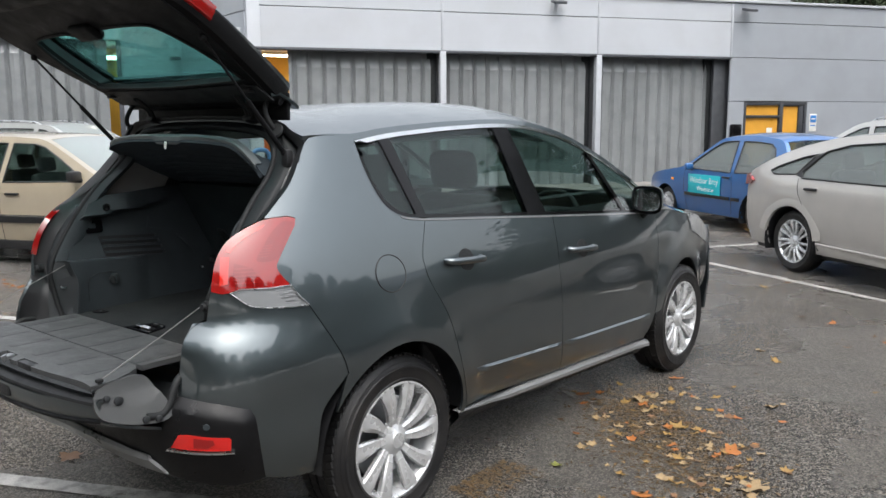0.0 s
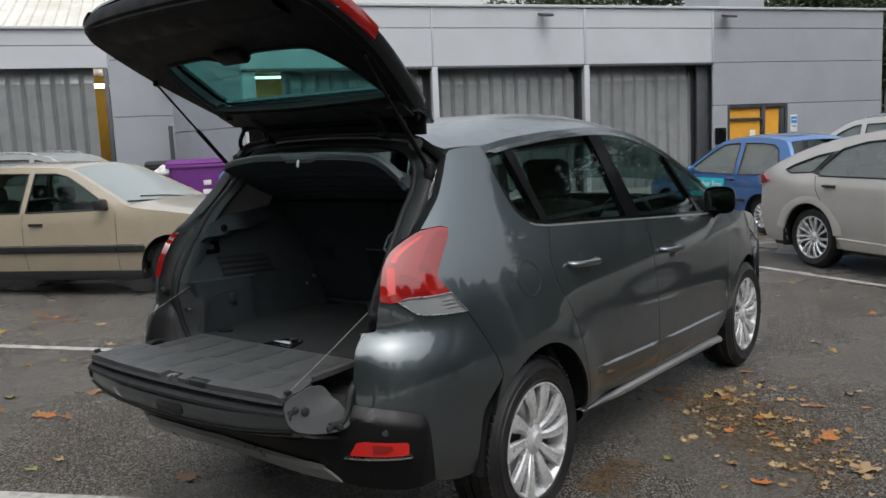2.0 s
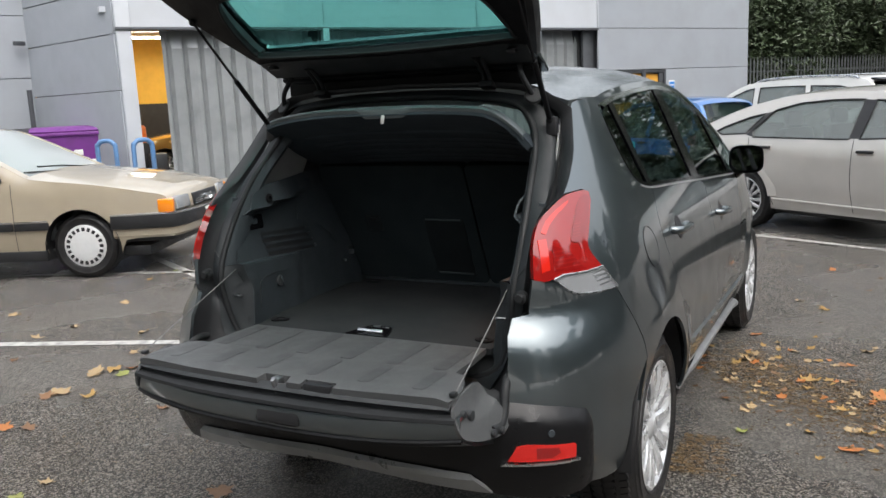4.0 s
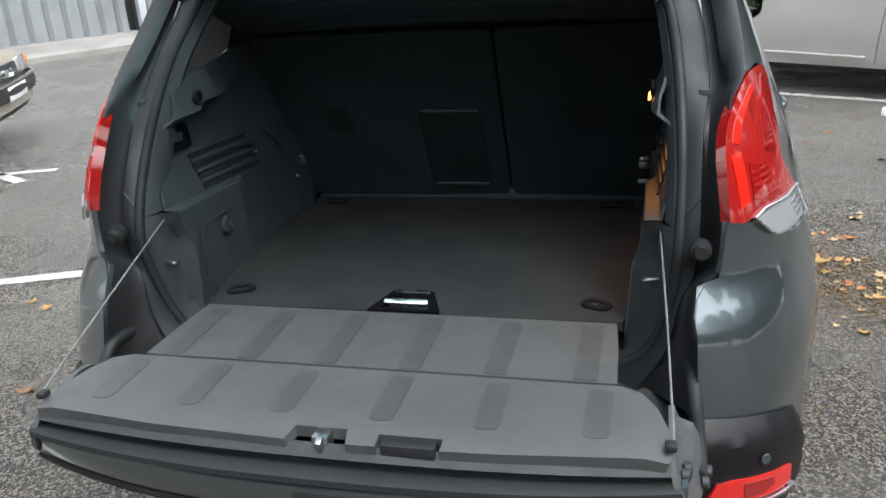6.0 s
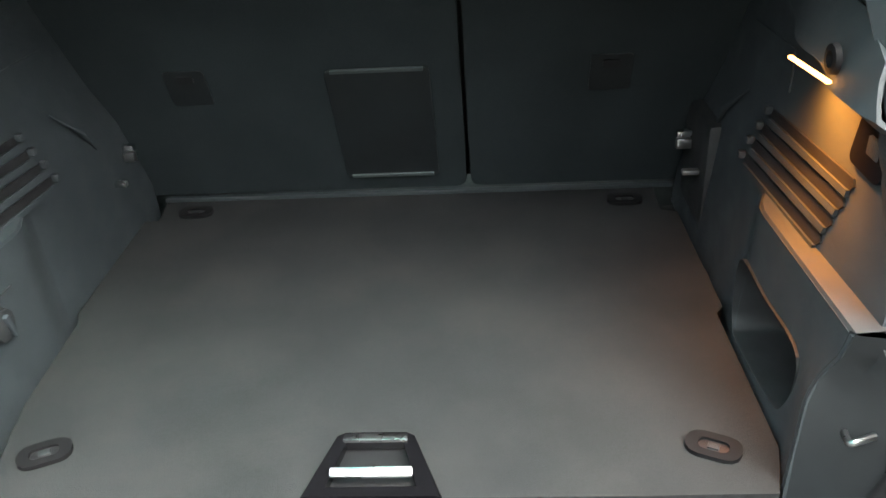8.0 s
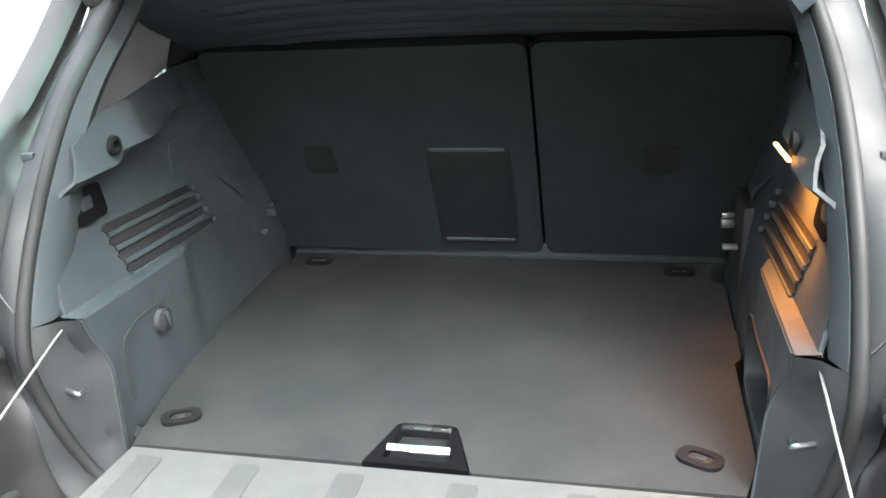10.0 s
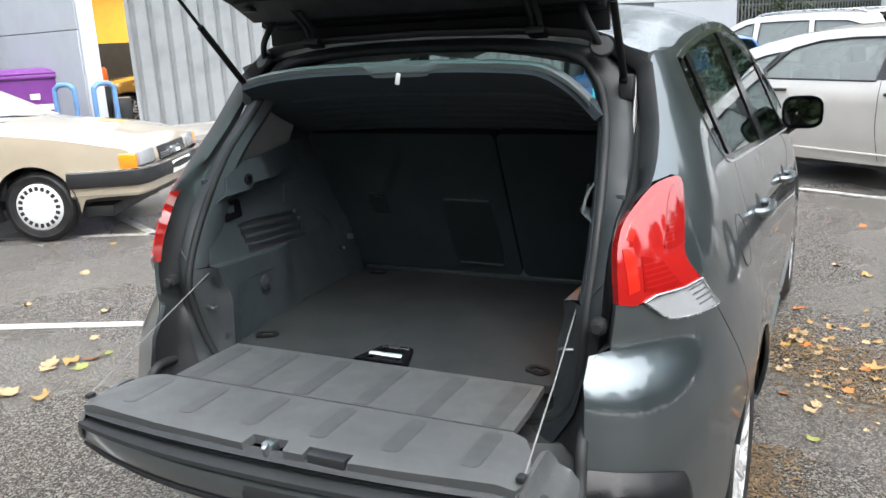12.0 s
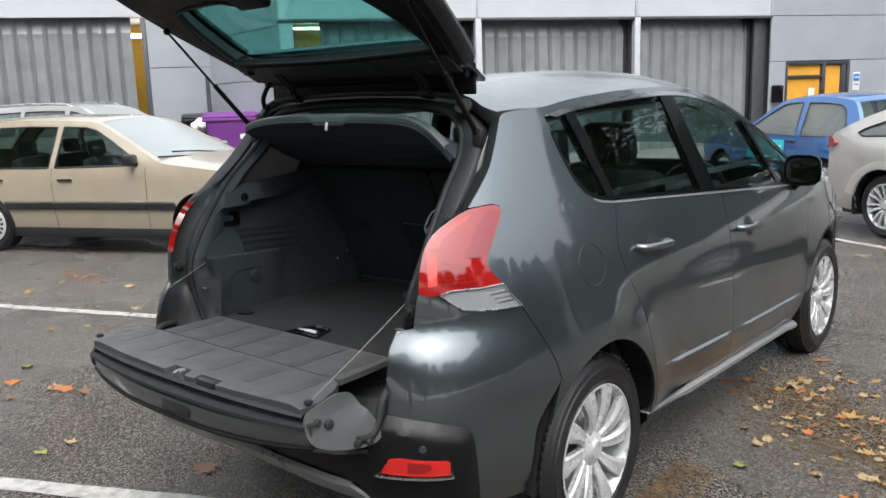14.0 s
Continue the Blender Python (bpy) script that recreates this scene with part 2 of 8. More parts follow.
def glass(name, tint, rough=0.01, reflect=1.0, drops=0.0, mist_sheen=0.0):
    """A pane: see-through with a tint, glossier at a flat angle."""
    mt = bpy.data.materials.new(name)
    mt.use_nodes = True
    nt = mt.node_tree
    out = nt.nodes["Material Output"]
    clear = nt.nodes.new("ShaderNodeBsdfTransparent")
    clear.inputs[0].default_value = (*tint, 1)
    gloss = nt.nodes.new("ShaderNodeBsdfGlossy")
    gloss.inputs["Roughness"].default_value = rough
    fr = nt.nodes.new("ShaderNodeLayerWeight")
    fr.inputs["Blend"].default_value = 0.5
    five = nt.nodes.new("ShaderNodeMath")
    five.operation = "POWER"
    five.inputs[1].default_value = 5.0
    nt.links.new(fr.outputs["Facing"], five.inputs[0])
    mul = nt.nodes.new("ShaderNodeMath")
    mul.operation, mul.use_clamp = "MULTIPLY_ADD", True
    mul.inputs[1].default_value, mul.inputs[2].default_value = 0.9 * reflect, 0.05 * reflect
    nt.links.new(five.outputs[0], mul.inputs[0])
    mix = nt.nodes.new("ShaderNodeMixShader")
    nt.links.new(mul.outputs[0], mix.inputs[0])
    nt.links.new(clear.outputs[0], mix.inputs[1])
    nt.links.new(gloss.outputs[0], mix.inputs[2])
    last = mix
    # pale diffuse film: mist, with the sky's reflection also put into its colour
    if mist_sheen:
        fog = nt.nodes.new("ShaderNodeBsdfDiffuse")
        fog.inputs[0].default_value = (0.62, 0.66, 0.66, 1)
        m3 = nt.nodes.new("ShaderNodeMixShader")
        m3.inputs[0].default_value = mist_sheen
        nt.links.new(mix.outputs[0], m3.inputs[1])
        nt.links.new(fog.outputs[0], m3.inputs[2])
        last = m3
    if drops:
        co = nt.nodes.new("ShaderNodeTexCoord")
        vo = nt.nodes.new("ShaderNodeTexVoronoi")
        vo.inputs["Scale"].default_value = 210
        nt.links.new(co.outputs["Object"], vo.inputs["Vector"])
        lt = nt.nodes.new("ShaderNodeMath")
        lt.operation = "LESS_THAN"
        lt.inputs[1].default_value = drops
        nt.links.new(vo.outputs["Distance"], lt.inputs[0])
        no = nt.nodes.new("ShaderNodeTexNoise")
        no.inputs["Scale"].default_value = 9
        nt.links.new(co.outputs["Object"], no.inputs["Vector"])
        gt = nt.nodes.new("ShaderNodeMath")
        gt.operation = "GREATER_THAN"
        gt.inputs[1].default_value = 0.42
        nt.links.new(no.outputs[0], gt.inputs[0])
        both = nt.nodes.new("ShaderNodeMath")
        both.operation = "MULTIPLY"
        nt.links.new(lt.outputs[0], both.inputs[0])
        nt.links.new(gt.outputs[0], both.inputs[1])
        wet = nt.nodes.new("ShaderNodeBsdfGlass")
        wet.inputs["Roughness"].default_value = 0.05
        wet.inputs["Color"].default_value = (*(0.6 + 0.4 * c for c in tint), 1)
        m2 = nt.nodes.new("ShaderNodeMixShader")
        nt.links.new(both.outputs[0], m2.inputs[0])
        nt.links.new(last.outputs[0], m2.inputs[1])
        nt.links.new(wet.outputs[0], m2.inputs[2])
        last = m2
    nt.links.new(last.outputs[0], out.inputs["Surface"])
    return mt


def glow(name, colour, strength):
    mt = bpy.data.materials.new(name)
    mt.use_nodes = True
    b = mt.node_tree.nodes["Principled BSDF"]
    b.inputs["Base Color"].default_value = (*colour, 1)
    b.inputs["Emission Color"].default_value = (*colour, 1)
    b.inputs["Emission Strength"].default_value = strength
    return mt


def paint(name, colour, metal=0.5, rough=0.32, flake=0.25, ior=1.85):
    return material(name, colour, rough, metal, vary=0.05, scale=3.0, fine=flake, fine_scale=900.0, coat=1.0, coat_ior=ior, rough_vary=0.04, dirt=tuple(0.5 * c + 0.06 for c in colour), dirt_amount=0.08, dirt_scale=5.0)


def lens(name, colour, rough=0.08, through_it=0.35):
    mt = bpy.data.materials.new(name)
    mt.use_nodes = True
    b = mt.node_tree.nodes["Principled BSDF"]
    b.inputs["Base Color"].default_value = (*colour, 1)
    b.inputs["Roughness"].default_value = rough
    b.inputs["Transmission Weight"].default_value = through_it
    b.inputs["Coat Weight"].default_value = 1.0
    b.inputs["Coat Roughness"].default_value = 0.02
    b.inputs["Coat IOR"].default_value = 1.55
    return mt


def bead_roof(mt):
    """Standing rain beads: small domes in the clear coat."""
    nt = mt.node_tree
    b = nt.nodes["Principled BSDF"]
    co = nt.nodes.new("ShaderNodeTexCoord")
    vo = nt.nodes.new("ShaderNodeTexVoronoi")
    vo.inputs["Scale"].default_value = 210
    nt.links.new(co.outputs["Object"], vo.inputs["Vector"])
    dome = nt.nodes.new("ShaderNodeMapRange")
    for i, v in enumerate((0.0, 0.5, 1.0, 0.0)):
        dome.inputs[i + 1].default_value = v
    nt.links.new(vo.outputs["Distance"], dome.inputs[0])
    bp = nt.nodes.new("ShaderNodeBump")
    bp.inputs["Strength"].default_value, bp.inputs["Distance"].default_value = 0.35, 0.002
    nt.links.new(dome.outputs[0], bp.inputs["Height"])
    nt.links.new(bp.outputs[0], b.inputs["Coat Normal"])
    nt.links.new(bp.outputs[0], b.inputs["Normal"])
    b.inputs["Coat Roughness"].default_value = 0.12


M_PAINT = paint("dark_grey_metallic_paint", (0.116, 0.141, 0.152), 0.92, 0.33, ior=1.8)
M_WETROOF = paint("rain_beaded_roof_paint", (0.116, 0.141, 0.152), 0.92, 0.33, ior=1.8)
bead_roof(M_WETROOF)
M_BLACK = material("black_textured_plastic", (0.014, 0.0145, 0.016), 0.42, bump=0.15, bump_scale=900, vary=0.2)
M_GLOSSBLACK = material("gloss_black", (0.005, 0.005, 0.006), 0.14, spec=0.35, rough_vary=0.03)
M_RUBBER = material("black_rubber", (0.010, 0.010, 0.011), 0.45, bump=0.2, bump_scale=300, dirt=(0.06, 0.055, 0.05), dirt_amount=0.35, dirt_scale=9)
M_SEAL = material("rubber_seal", (0.014, 0.015, 0.016), 0.6, spec=0.3, vary=0.1)
M_TRIM = material("charcoal_trim_plastic", (0.030, 0.0385, 0.0440), 0.56, bump=0.25, bump_scale=1100, vary=0.08, fine=0.1, fine_scale=500)
M_TRIMDARK = material("dark_trim_plastic", (0.018, 0.0205, 0.0225), 0.55, bump=0.25, bump_scale=1000, vary=0.1)
M_JAMB = material("grey_jamb_plastic", (0.0155, 0.019, 0.021), 0.56, bump=0.2, bump_scale=1000, vary=0.1)
M_BUMPER = material("black_bumper_plastic", (0.006, 0.006, 0.0068), 0.34, spec=0.3, bump=0.12, bump_scale=900, vary=0.2)
M_TRIMLIGHT = material("grey_pillar_trim", (0.30, 0.305, 0.305), 0.55, bump=0.15, bump_scale=900)
M_LINER = material("dark_felt_lining", (0.034, 0.0445, 0.049), 0.95, fine=0.4, fine_scale=700, bump=0.5, bump_scale=900, spec=0.1)
M_CARPET = material("grey_boot_carpet", (0.030, 0.0325, 0.034), 0.97, fine=0.45, fine_scale=650, bump=0.4, bump_scale=800, spec=0.08, dirt=(0.050, 0.050, 0.0495), dirt_amount=0.45, dirt_scale=7)
M_FLAP = material("grey_flap_plastic", (0.068, 0.071, 0.072), 0.5, bump=0.3, bump_scale=900, vary=0.06, fine=0.1, fine_scale=400, dirt=(0.05, 0.052, 0.055), dirt_amount=0.5, dirt_scale=12)
M_FLAPRIB = material("rubbed_rib_plastic", (0.048, 0.0505, 0.052), 0.5, bump=0.2, bump_scale=900)
M_SHELF = material("shelf_fabric", (0.042, 0.053, 0.062), 0.9, fine=0.3, fine_scale=500, bump=0.4, bump_scale=700, spec=0.15)
M_CHROME = material("chrome", (0.75, 0.76, 0.77), 0.14, 1.0, vary=0.03, rough_vary=0.04)
M_SATIN = material("satin_chrome", (0.62, 0.63, 0.64), 0.28, 1.0, vary=0.03)
M_ALLOY = material("silver_alloy", (0.66, 0.67, 0.68), 0.30, 0.45, vary=0.05, coat=0.4, dirt=(0.2, 0.19, 0.18), dirt_amount=0.25, dirt_scale=14)
M_STEEL = material("bare_steel", (0.35, 0.36, 0.37), 0.35, 1.0)
M_SKID = material("grey_skid_plate", (0.27, 0.275, 0.275), 0.34, 0.45, fine=0.1)
M_SILL = material("grey_sill_plastic", (0.25, 0.255, 0.26), 0.4, 0.3, fine=0.1)
M_RED = lens("red_lens", (0.30, 0.010, 0.009), 0.06, 0.1)
M_REDDARK = lens("dark_red_lens", (0.22, 0.005, 0.005), 0.08, 0.0)
M_REDBRIGHT = lens("bright_red_lens", (0.60, 0.016, 0.008), 0.1, 0.0)
M_CABLE = material("dull_steel_cable", (0.16, 0.16, 0.155), 0.5, 0.4, vary=0.2, scale=60)
M_EYE = material("matt_black_plastic", (0.007, 0.007, 0.008), 0.75, spec=0.15)
M_FOG = lens("fog_lamp_lens", (0.48, 0.011, 0.008), 0.12, 0.0)
M_CLEAR = material("clear_ribbed_lens", (0.30, 0.31, 0.32), 0.16, 0.25, coat=0.6)
M_AMBER = lens("amber_lens", (0.95, 0.28, 0.01), 0.1, 0.15)
M_GLASS = glass("car_glass", (0.62, 0.71, 0.69))
M_GLASSREAR = glass("green_rear_glass", (0.42, 0.72, 0.68), drops=0.20)
M_GLASSDARK = glass("old_car_glass", (0.60, 0.67, 0.65), reflect=0.6)
M_LAMP = glow("boot_lamp", (1.0, 0.40, 0.09), 2.4)
M_MIRROR = material("mirror_silver", (0.85, 0.86, 0.87), 0.02, 1.0, vary=0.0, rough_vary=0.0)
M_TAB = material("white_plastic", (0.75, 0.75, 0.72), 0.4)
M_GATEREVEAL = material("grey_green_reveal", (0.012, 0.018, 0.019), 0.5, spec=0.3)
M_MISTSHEEN = glass("misted_sheen_windscreen", (0.70, 0.77, 0.75), 0.05, 1.5, mist_sheen=0.30)
M_HATCH = material("black_hatch_plastic", (0.014, 0.018, 0.020), 0.45, bump=0.2, bump_scale=900)
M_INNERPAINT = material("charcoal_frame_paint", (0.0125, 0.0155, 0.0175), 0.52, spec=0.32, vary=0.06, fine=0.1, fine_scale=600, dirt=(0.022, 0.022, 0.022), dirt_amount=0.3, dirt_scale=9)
M_GATE = material("black_gate_plastic", (0.0058, 0.006, 0.0068), 0.5, spec=0.18, bump=0.15, bump_scale=900, vary=0.2)
M_EDGE = material("grey_edge_plastic", (0.075, 0.092, 0.095), 0.4)

# ---- ground ----
def tarmac():
    mt = bpy.data.materials.new("wet_tarmac")
    mt.use_nodes = True
    nt = mt.node_tree
    b = nt.nodes["Principled BSDF"]
    co = nt.nodes.new("ShaderNodeTexCoord")

    def noise_tex(scale, detail=6.0, kind="ShaderNodeTexNoise"):
        n = nt.nodes.new(kind)
        n.inputs["Scale"].default_value = scale
        if "Detail" in n.inputs:
            n.inputs["Detail"].default_value = detail
        nt.links.new(co.outputs["Object"], n.inputs["Vector"])
        return n

    def rng(src, a, c, lo, hi):
        r = nt.nodes.new("ShaderNodeMapRange")
        for i, v in enumerate((a, c, lo, hi)):
            r.inputs[i + 1].default_value = v
        nt.links.new(src, r.inputs[0])
        return r.outputs[0]

    def mixc(f, a, c):
        m = nt.nodes.new("ShaderNodeMix")
        m.data_type = "RGBA"
        for sock, v in ((m.inputs[0], f), (m.inputs[6], a), (m.inputs[7], c)):
            if isinstance(v, tuple):
                sock.default_value = (*v, 1)
            elif isinstance(v, float):
                sock.default_value = v
            else:
                nt.links.new(v, sock)
        return m.outputs[2]

    patches = noise_tex(0.45, 8.0)
    grime = noise_tex(2.6, 8.0)
    stones = noise_tex(135, 2.0, "ShaderNodeTexVoronoi")
    grit = noise_tex(330, 2.0)
    col = mixc(rng(patches.outputs[0], 0.35, 0.65, 0.0, 1.0), (0.212, 0.192, 0.165), (0.315, 0.281, 0.238))
    col = mixc(rng(grime.outputs[0], 0.42, 0.72, 0.0, 0.6), col, (0.226, 0.180, 0.133))
    hue = nt.nodes.new("ShaderNodeSeparateColor")
    nt.links.new(stones.outputs["Color"], hue.inputs[0])
    col = mixc(rng(hue.outputs[0], 0.74, 0.98, 0.0, 0.6), col, (0.40, 0.37, 0.33))
    col = mixc(rng(hue.outputs[1], 0.52, 0.9, 0.0, 0.88), col, (0.016, 0.015, 0.014))
    nt.links.new(col, b.inputs["Base Color"])
    wet = noise_tex(0.8, 7.0)
    nt.links.new(rng(wet.outputs[0], 0.36, 0.62, 0.12, 0.42), b.inputs["Roughness"])
    b.inputs["Specular IOR Level"].default_value = 0.85
    bp = nt.nodes.new("ShaderNodeBump")
    bp.inputs["Strength"].default_value, bp.inputs["Distance"].default_value = 0.9, 0.012
    add = nt.nodes.new("ShaderNodeMath")
    nt.links.new(stones.outputs["Distance"], add.inputs[0])
    nt.links.new(grit.outputs[0], add.inputs[1])
    nt.links.new(add.outputs[0], bp.inputs["Height"])
    nt.links.new(bp.outputs[0], b.inputs["Normal"])
    return mt


def worn_line():
    """Road paint, worn through in spots."""
    mt = material("worn_road_paint", (0.50, 0.49, 0.46), 0.6, vary=0.12, scale=3, fine=0.5, fine_scale=160, bump=0.6, bump_scale=130, dirt=(0.10, 0.095, 0.09), dirt_amount=0.9, dirt_scale=14)
    return mt


M_TARMAC = tarmac()
M_LINE = worn_line()
GROUND = new("ground", bpy.data.meshes.new("ground"))
bm = bmesh.new()
bmesh.ops.create_grid(bm, x_segments=60, y_segments=60, size=600)
bm.to_mesh(GROUND.data)
bm.free()
GROUND.data.materials.append(M_TARMAC)
tagged(GROUND, "wet dark tarmac of a car park", "ground", kind="structure")


def painted_line(x0, y0, x1, y1, wide=0.09):
    a, b = Vector((x0, y0)), Vector((x1, y1))
    run = (b - a).length
    n = max(2, int(run / 0.12))
    way = (b - a).normalized()
    sidew = Vector((-way.y, way.x))
    rows = []
    for i in range(n + 1):
        p = a.lerp(b, i / n)
        j = noise.noise((p.x * 7, p.y * 7, 0.0)) * 0.008
        k = noise.noise((p.x * 7, p.y * 7, 5.0)) * 0.008
        rows.append([(*(p + sidew * (wide / 2 + j)), 0.004), (*(p - sidew * (wide / 2 + k)), 0.004)])
    ob = part("painted_line", loft(rows), M_LINE)
    if ob.data.polygons[0].normal.z < 0:
        ob.data.flip_normals()
    tagged(ob, "worn white parking line painted on the tarmac", "road marking", kind="structure")


painted_line(-3.3, -2.05, 0.25, -0.30, 0.10)
painted_line(-9.0, -1.40, -0.95, 1.72)
painted_line(-13.0, -0.42, -3.9, 3.10)
painted_line(-12.0, 6.9, -3.95, 2.76)
painted_line(-1.9, 7.3, 2.6, 5.04)
painted_line(-1.75, 6.85, 0.9, 10.77)
painted_line(0.9, 10.77, 4.2, 8.54)

# ---- the workshop building: along its front by s, back by o ----
D, NB, B0 = Vector((0.56, 0.8285, 0)), Vector((-0.8285, 0.56, 0)), Vector((-6.4, 14.4, 0))
TURN_S = math.degrees(math.atan2(D.y, D.x))


def at_wall(s, o, z):
    return B0 + D * s + NB * o + Vector((0, 0, z))


def wall_pose(s, o, z):
    """x along the front, y into the building."""
    return Matrix.Translation(at_wall(s, o, z)) @ pose(0, 0, 0, 0, 0, TURN_S)


M_CLAD = material("grey_cladding", (0.325, 0.348, 0.380), 0.42, 0.0, vary=0.04, scale=1.2, island=0.10, bump=0.06, bump_scale=60, dirt=(0.25, 0.26, 0.27), dirt_amount=0.35, dirt_scale=1.5)
M_CLADLIGHT = material("pale_grey_cladding", (0.475, 0.498, 0.532), 0.42, vary=0.04, scale=1.0, bump=0.05, bump_scale=60, dirt=(0.40, 0.41, 0.42), dirt_amount=0.3, dirt_scale=1.5)
M_POST = material("grey_painted_post", (0.44, 0.46, 0.49), 0.4, vary=0.05)
M_SHUTTER = material("ribbed_steel_shutter", (0.245, 0.258, 0.266), 0.45, 0.15, vary=0.10, scale=0.9, dirt=(0.15, 0.16, 0.166), dirt_amount=0.5, dirt_scale=3)
M_FLASH = material("dark_flashing", (0.09, 0.095, 0.105), 0.4, 0.3)
M_FRAME = material("dark_door_frame", (0.045, 0.048, 0.055), 0.35)
M_YELLOW = material("yellow_wall_paint", (0.80, 0.47, 0.06), 0.6, vary=0.05, dirt=(0.45, 0.28, 0.06), dirt_amount=0.2)
M_AMBERPANE = material("orange_board", (0.72, 0.36, 0.05), 0.35, vary=0.12, scale=2)
M_CONCRETE = material("stained_concrete", (0.24, 0.23, 0.215), 0.8, vary=0.15, scale=1.5, fine=0.3, fine_scale=90, bump=0.4, bump_scale=60, dirt=(0.12, 0.115, 0.10), dirt_amount=0.6, dirt_scale=2)
M_ROOFSHEET = material("weathered_roof_sheet", (0.62, 0.61, 0.56), 0.6, vary=0.12, scale=0.7, dirt=(0.42, 0.38, 0.30), dirt_amount=0.6, dirt_scale=1.2)
M_TUBE = glow("workshop_tube", (1.0, 0.93, 0.78), 9.0)
M_BLACKWALL = material("black_wall_paint", (0.02, 0.02, 0.022), 0.5)

FRONT = thing("workshop_front", "grey panelled workshop front with ribbed shutters", "building", kind="structure")


def panel(s0, s1, z0, z1, o=0.0, mat=None, parent=None, m=None):
    gap = 0.012
    b = box(s1 - s0 - gap, 0.05, z1 - z0 - gap, 0.008, (m or wall_pose((s0 + s1) / 2, o + 0.025, (z0 + z1) / 2)), 1)
    return part("panel", b, mat or M_CLAD, parent or FRONT)


# backing, then panels
part("wall_core", merge(box(4.0 + 12.3, 0.2, 1.3, 0, wall_pose((-7.58 + 8.6) / 2, 0.30, 3.68)), box(5.2, 0.2, 3.05, 0, wall_pose(6.0, 0.30, 1.52))), M_FLASH, FRONT)
for s0, s1 in ((-7.58, -3.60), (-3.60, 0.0), (0.0, 3.40)):
    panel(s0, s1, 3.06, 3.86, 0.0, M_CLADLIGHT)
    panel(s0, s1, 3.86, 4.30, 0.0, M_CLADLIGHT)
for s0, s1, rows in ((3.40, 8.60, ((0.1, 2.05), (2.05, 3.06), (3.06, 3.86), (3.86, 4.30))),):
    for z0, z1 in rows:
        if z0 < 1:
            panel(3.40, 3.84, z0, z1)
            panel(5.62, 8.60, z0, z1)
        else:
            panel(s0, s1, z0, z1)
part("parapet_cap", box(16.3, 0.34, 0.06, 0.01, wall_pose(0.51, 0.12, 4.33)), M_POST, FRONT)
part("lintel_flashing", box(11.0, 0.10, 0.06, 0.01, wall_pose(-2.1, -0.01, 3.04)), M_FLASH, FRONT)
for s in (-3.60, 0.0):
    part("post", box(0.13, 0.16, 3.0, 0.01, wall_pose(s, -0.0, 1.55)), M_POST, FRONT)
    part("post_web", box(0.11, 0.30, 2.98, 0.004, wall_pose(s, 0.235, 1.55)), M_FLASH, FRONT)
    part("panel_seam", box(0.05, 0.02, 1.26, 0.004, wall_pose(s, -0.012, 3.68)), M_POST, FRONT)
part("panel_seam", box(0.05, 0.02, 1.26, 0.004, wall_pose(3.40, -0.012, 3.68)), M_POST, FRONT)
part("door_jamb", box(0.30, 0.10, 2.9, 0.01, wall_pose(3.22, 0.20, 1.60)), M_FLASH, FRONT)
part("corner_pilaster", box(0.26, 0.30, 4.2, 0.012, wall_pose(-7.46, 0.12, 2.2)), M_CLADLIGHT, FRONT)
part("end_wall", box(0.2, 9.0, 3.9, 0, wall_pose(8.50, 4.6, 1.95)), M_CLAD, FRONT)
part("side_lean_to", box(0.5, 3.0, 3.3, 0.02, wall_pose(9.0, 2.2, 1.65)), M_FLASH, FRONT)


def shutter(s0, s1, z0, z1, o, mat, pitch=0.30, parent=None):
    """Folded steel: flat bays between round-edged folds."""
    pts = []
    s = s0
    k = 0
    while s < s1:
        for ds, do in ((0.0, 0.0), (0.05, 0.0), (0.085, 0.05), (0.10, 0.075), (0.125, 0.05), (0.15, 0.015), (0.22, 0.004)):
            if s + ds * pitch / 0.26 < s1:
                pts.append((s + ds * pitch / 0.26, o + do + 0.008 * math.sin(k * 2.3)))
        s += pitch
        k += 1
    pts.append((s1, o))
    rows = []
    for z, k, back in ((z0, 1.0, 0.0), (z0 + (z1 - z0) * 0.4, 1.0, 0.0), (z1 - 0.48, 1.0, 0.0), (z1 - 0.34, 1.15, -0.015), (z1 - 0.22, 0.8, 0.03), (z1 - 0.08, 0.3, 0.10), (z1 + 0.04, 0.1, 0.14)):
        rows.append([at_wall(a, o + back + (b - o) * k + 0.012 * math.sin(a * 1.7 + z), z) for a, b in pts])
    return part("shutter", loft(rows), mat, parent or FRONT, "ribbed grey steel folding shutter", angle=20)


for s0, s1 in ((-3.86, -3.62), (-0.26, -0.02), (2.88, 3.12)):
    part("shutter_guide", box(s1 - s0, 0.10, 2.98, 0.01, wall_pose((s0 + s1) / 2, 0.335, 1.60)), M_TRIMDARK, FRONT, "dark shutter guide")
shutter(-6.78, -3.80, 0.16, 3.04, 0.20, M_SHUTTER)
shutter(-3.54, -0.20, 0.16, 3.04, 0.20, M_SHUTTER)
shutter(0.06, 2.92, 0.16, 3.04, 0.20, M_SHUTTER)

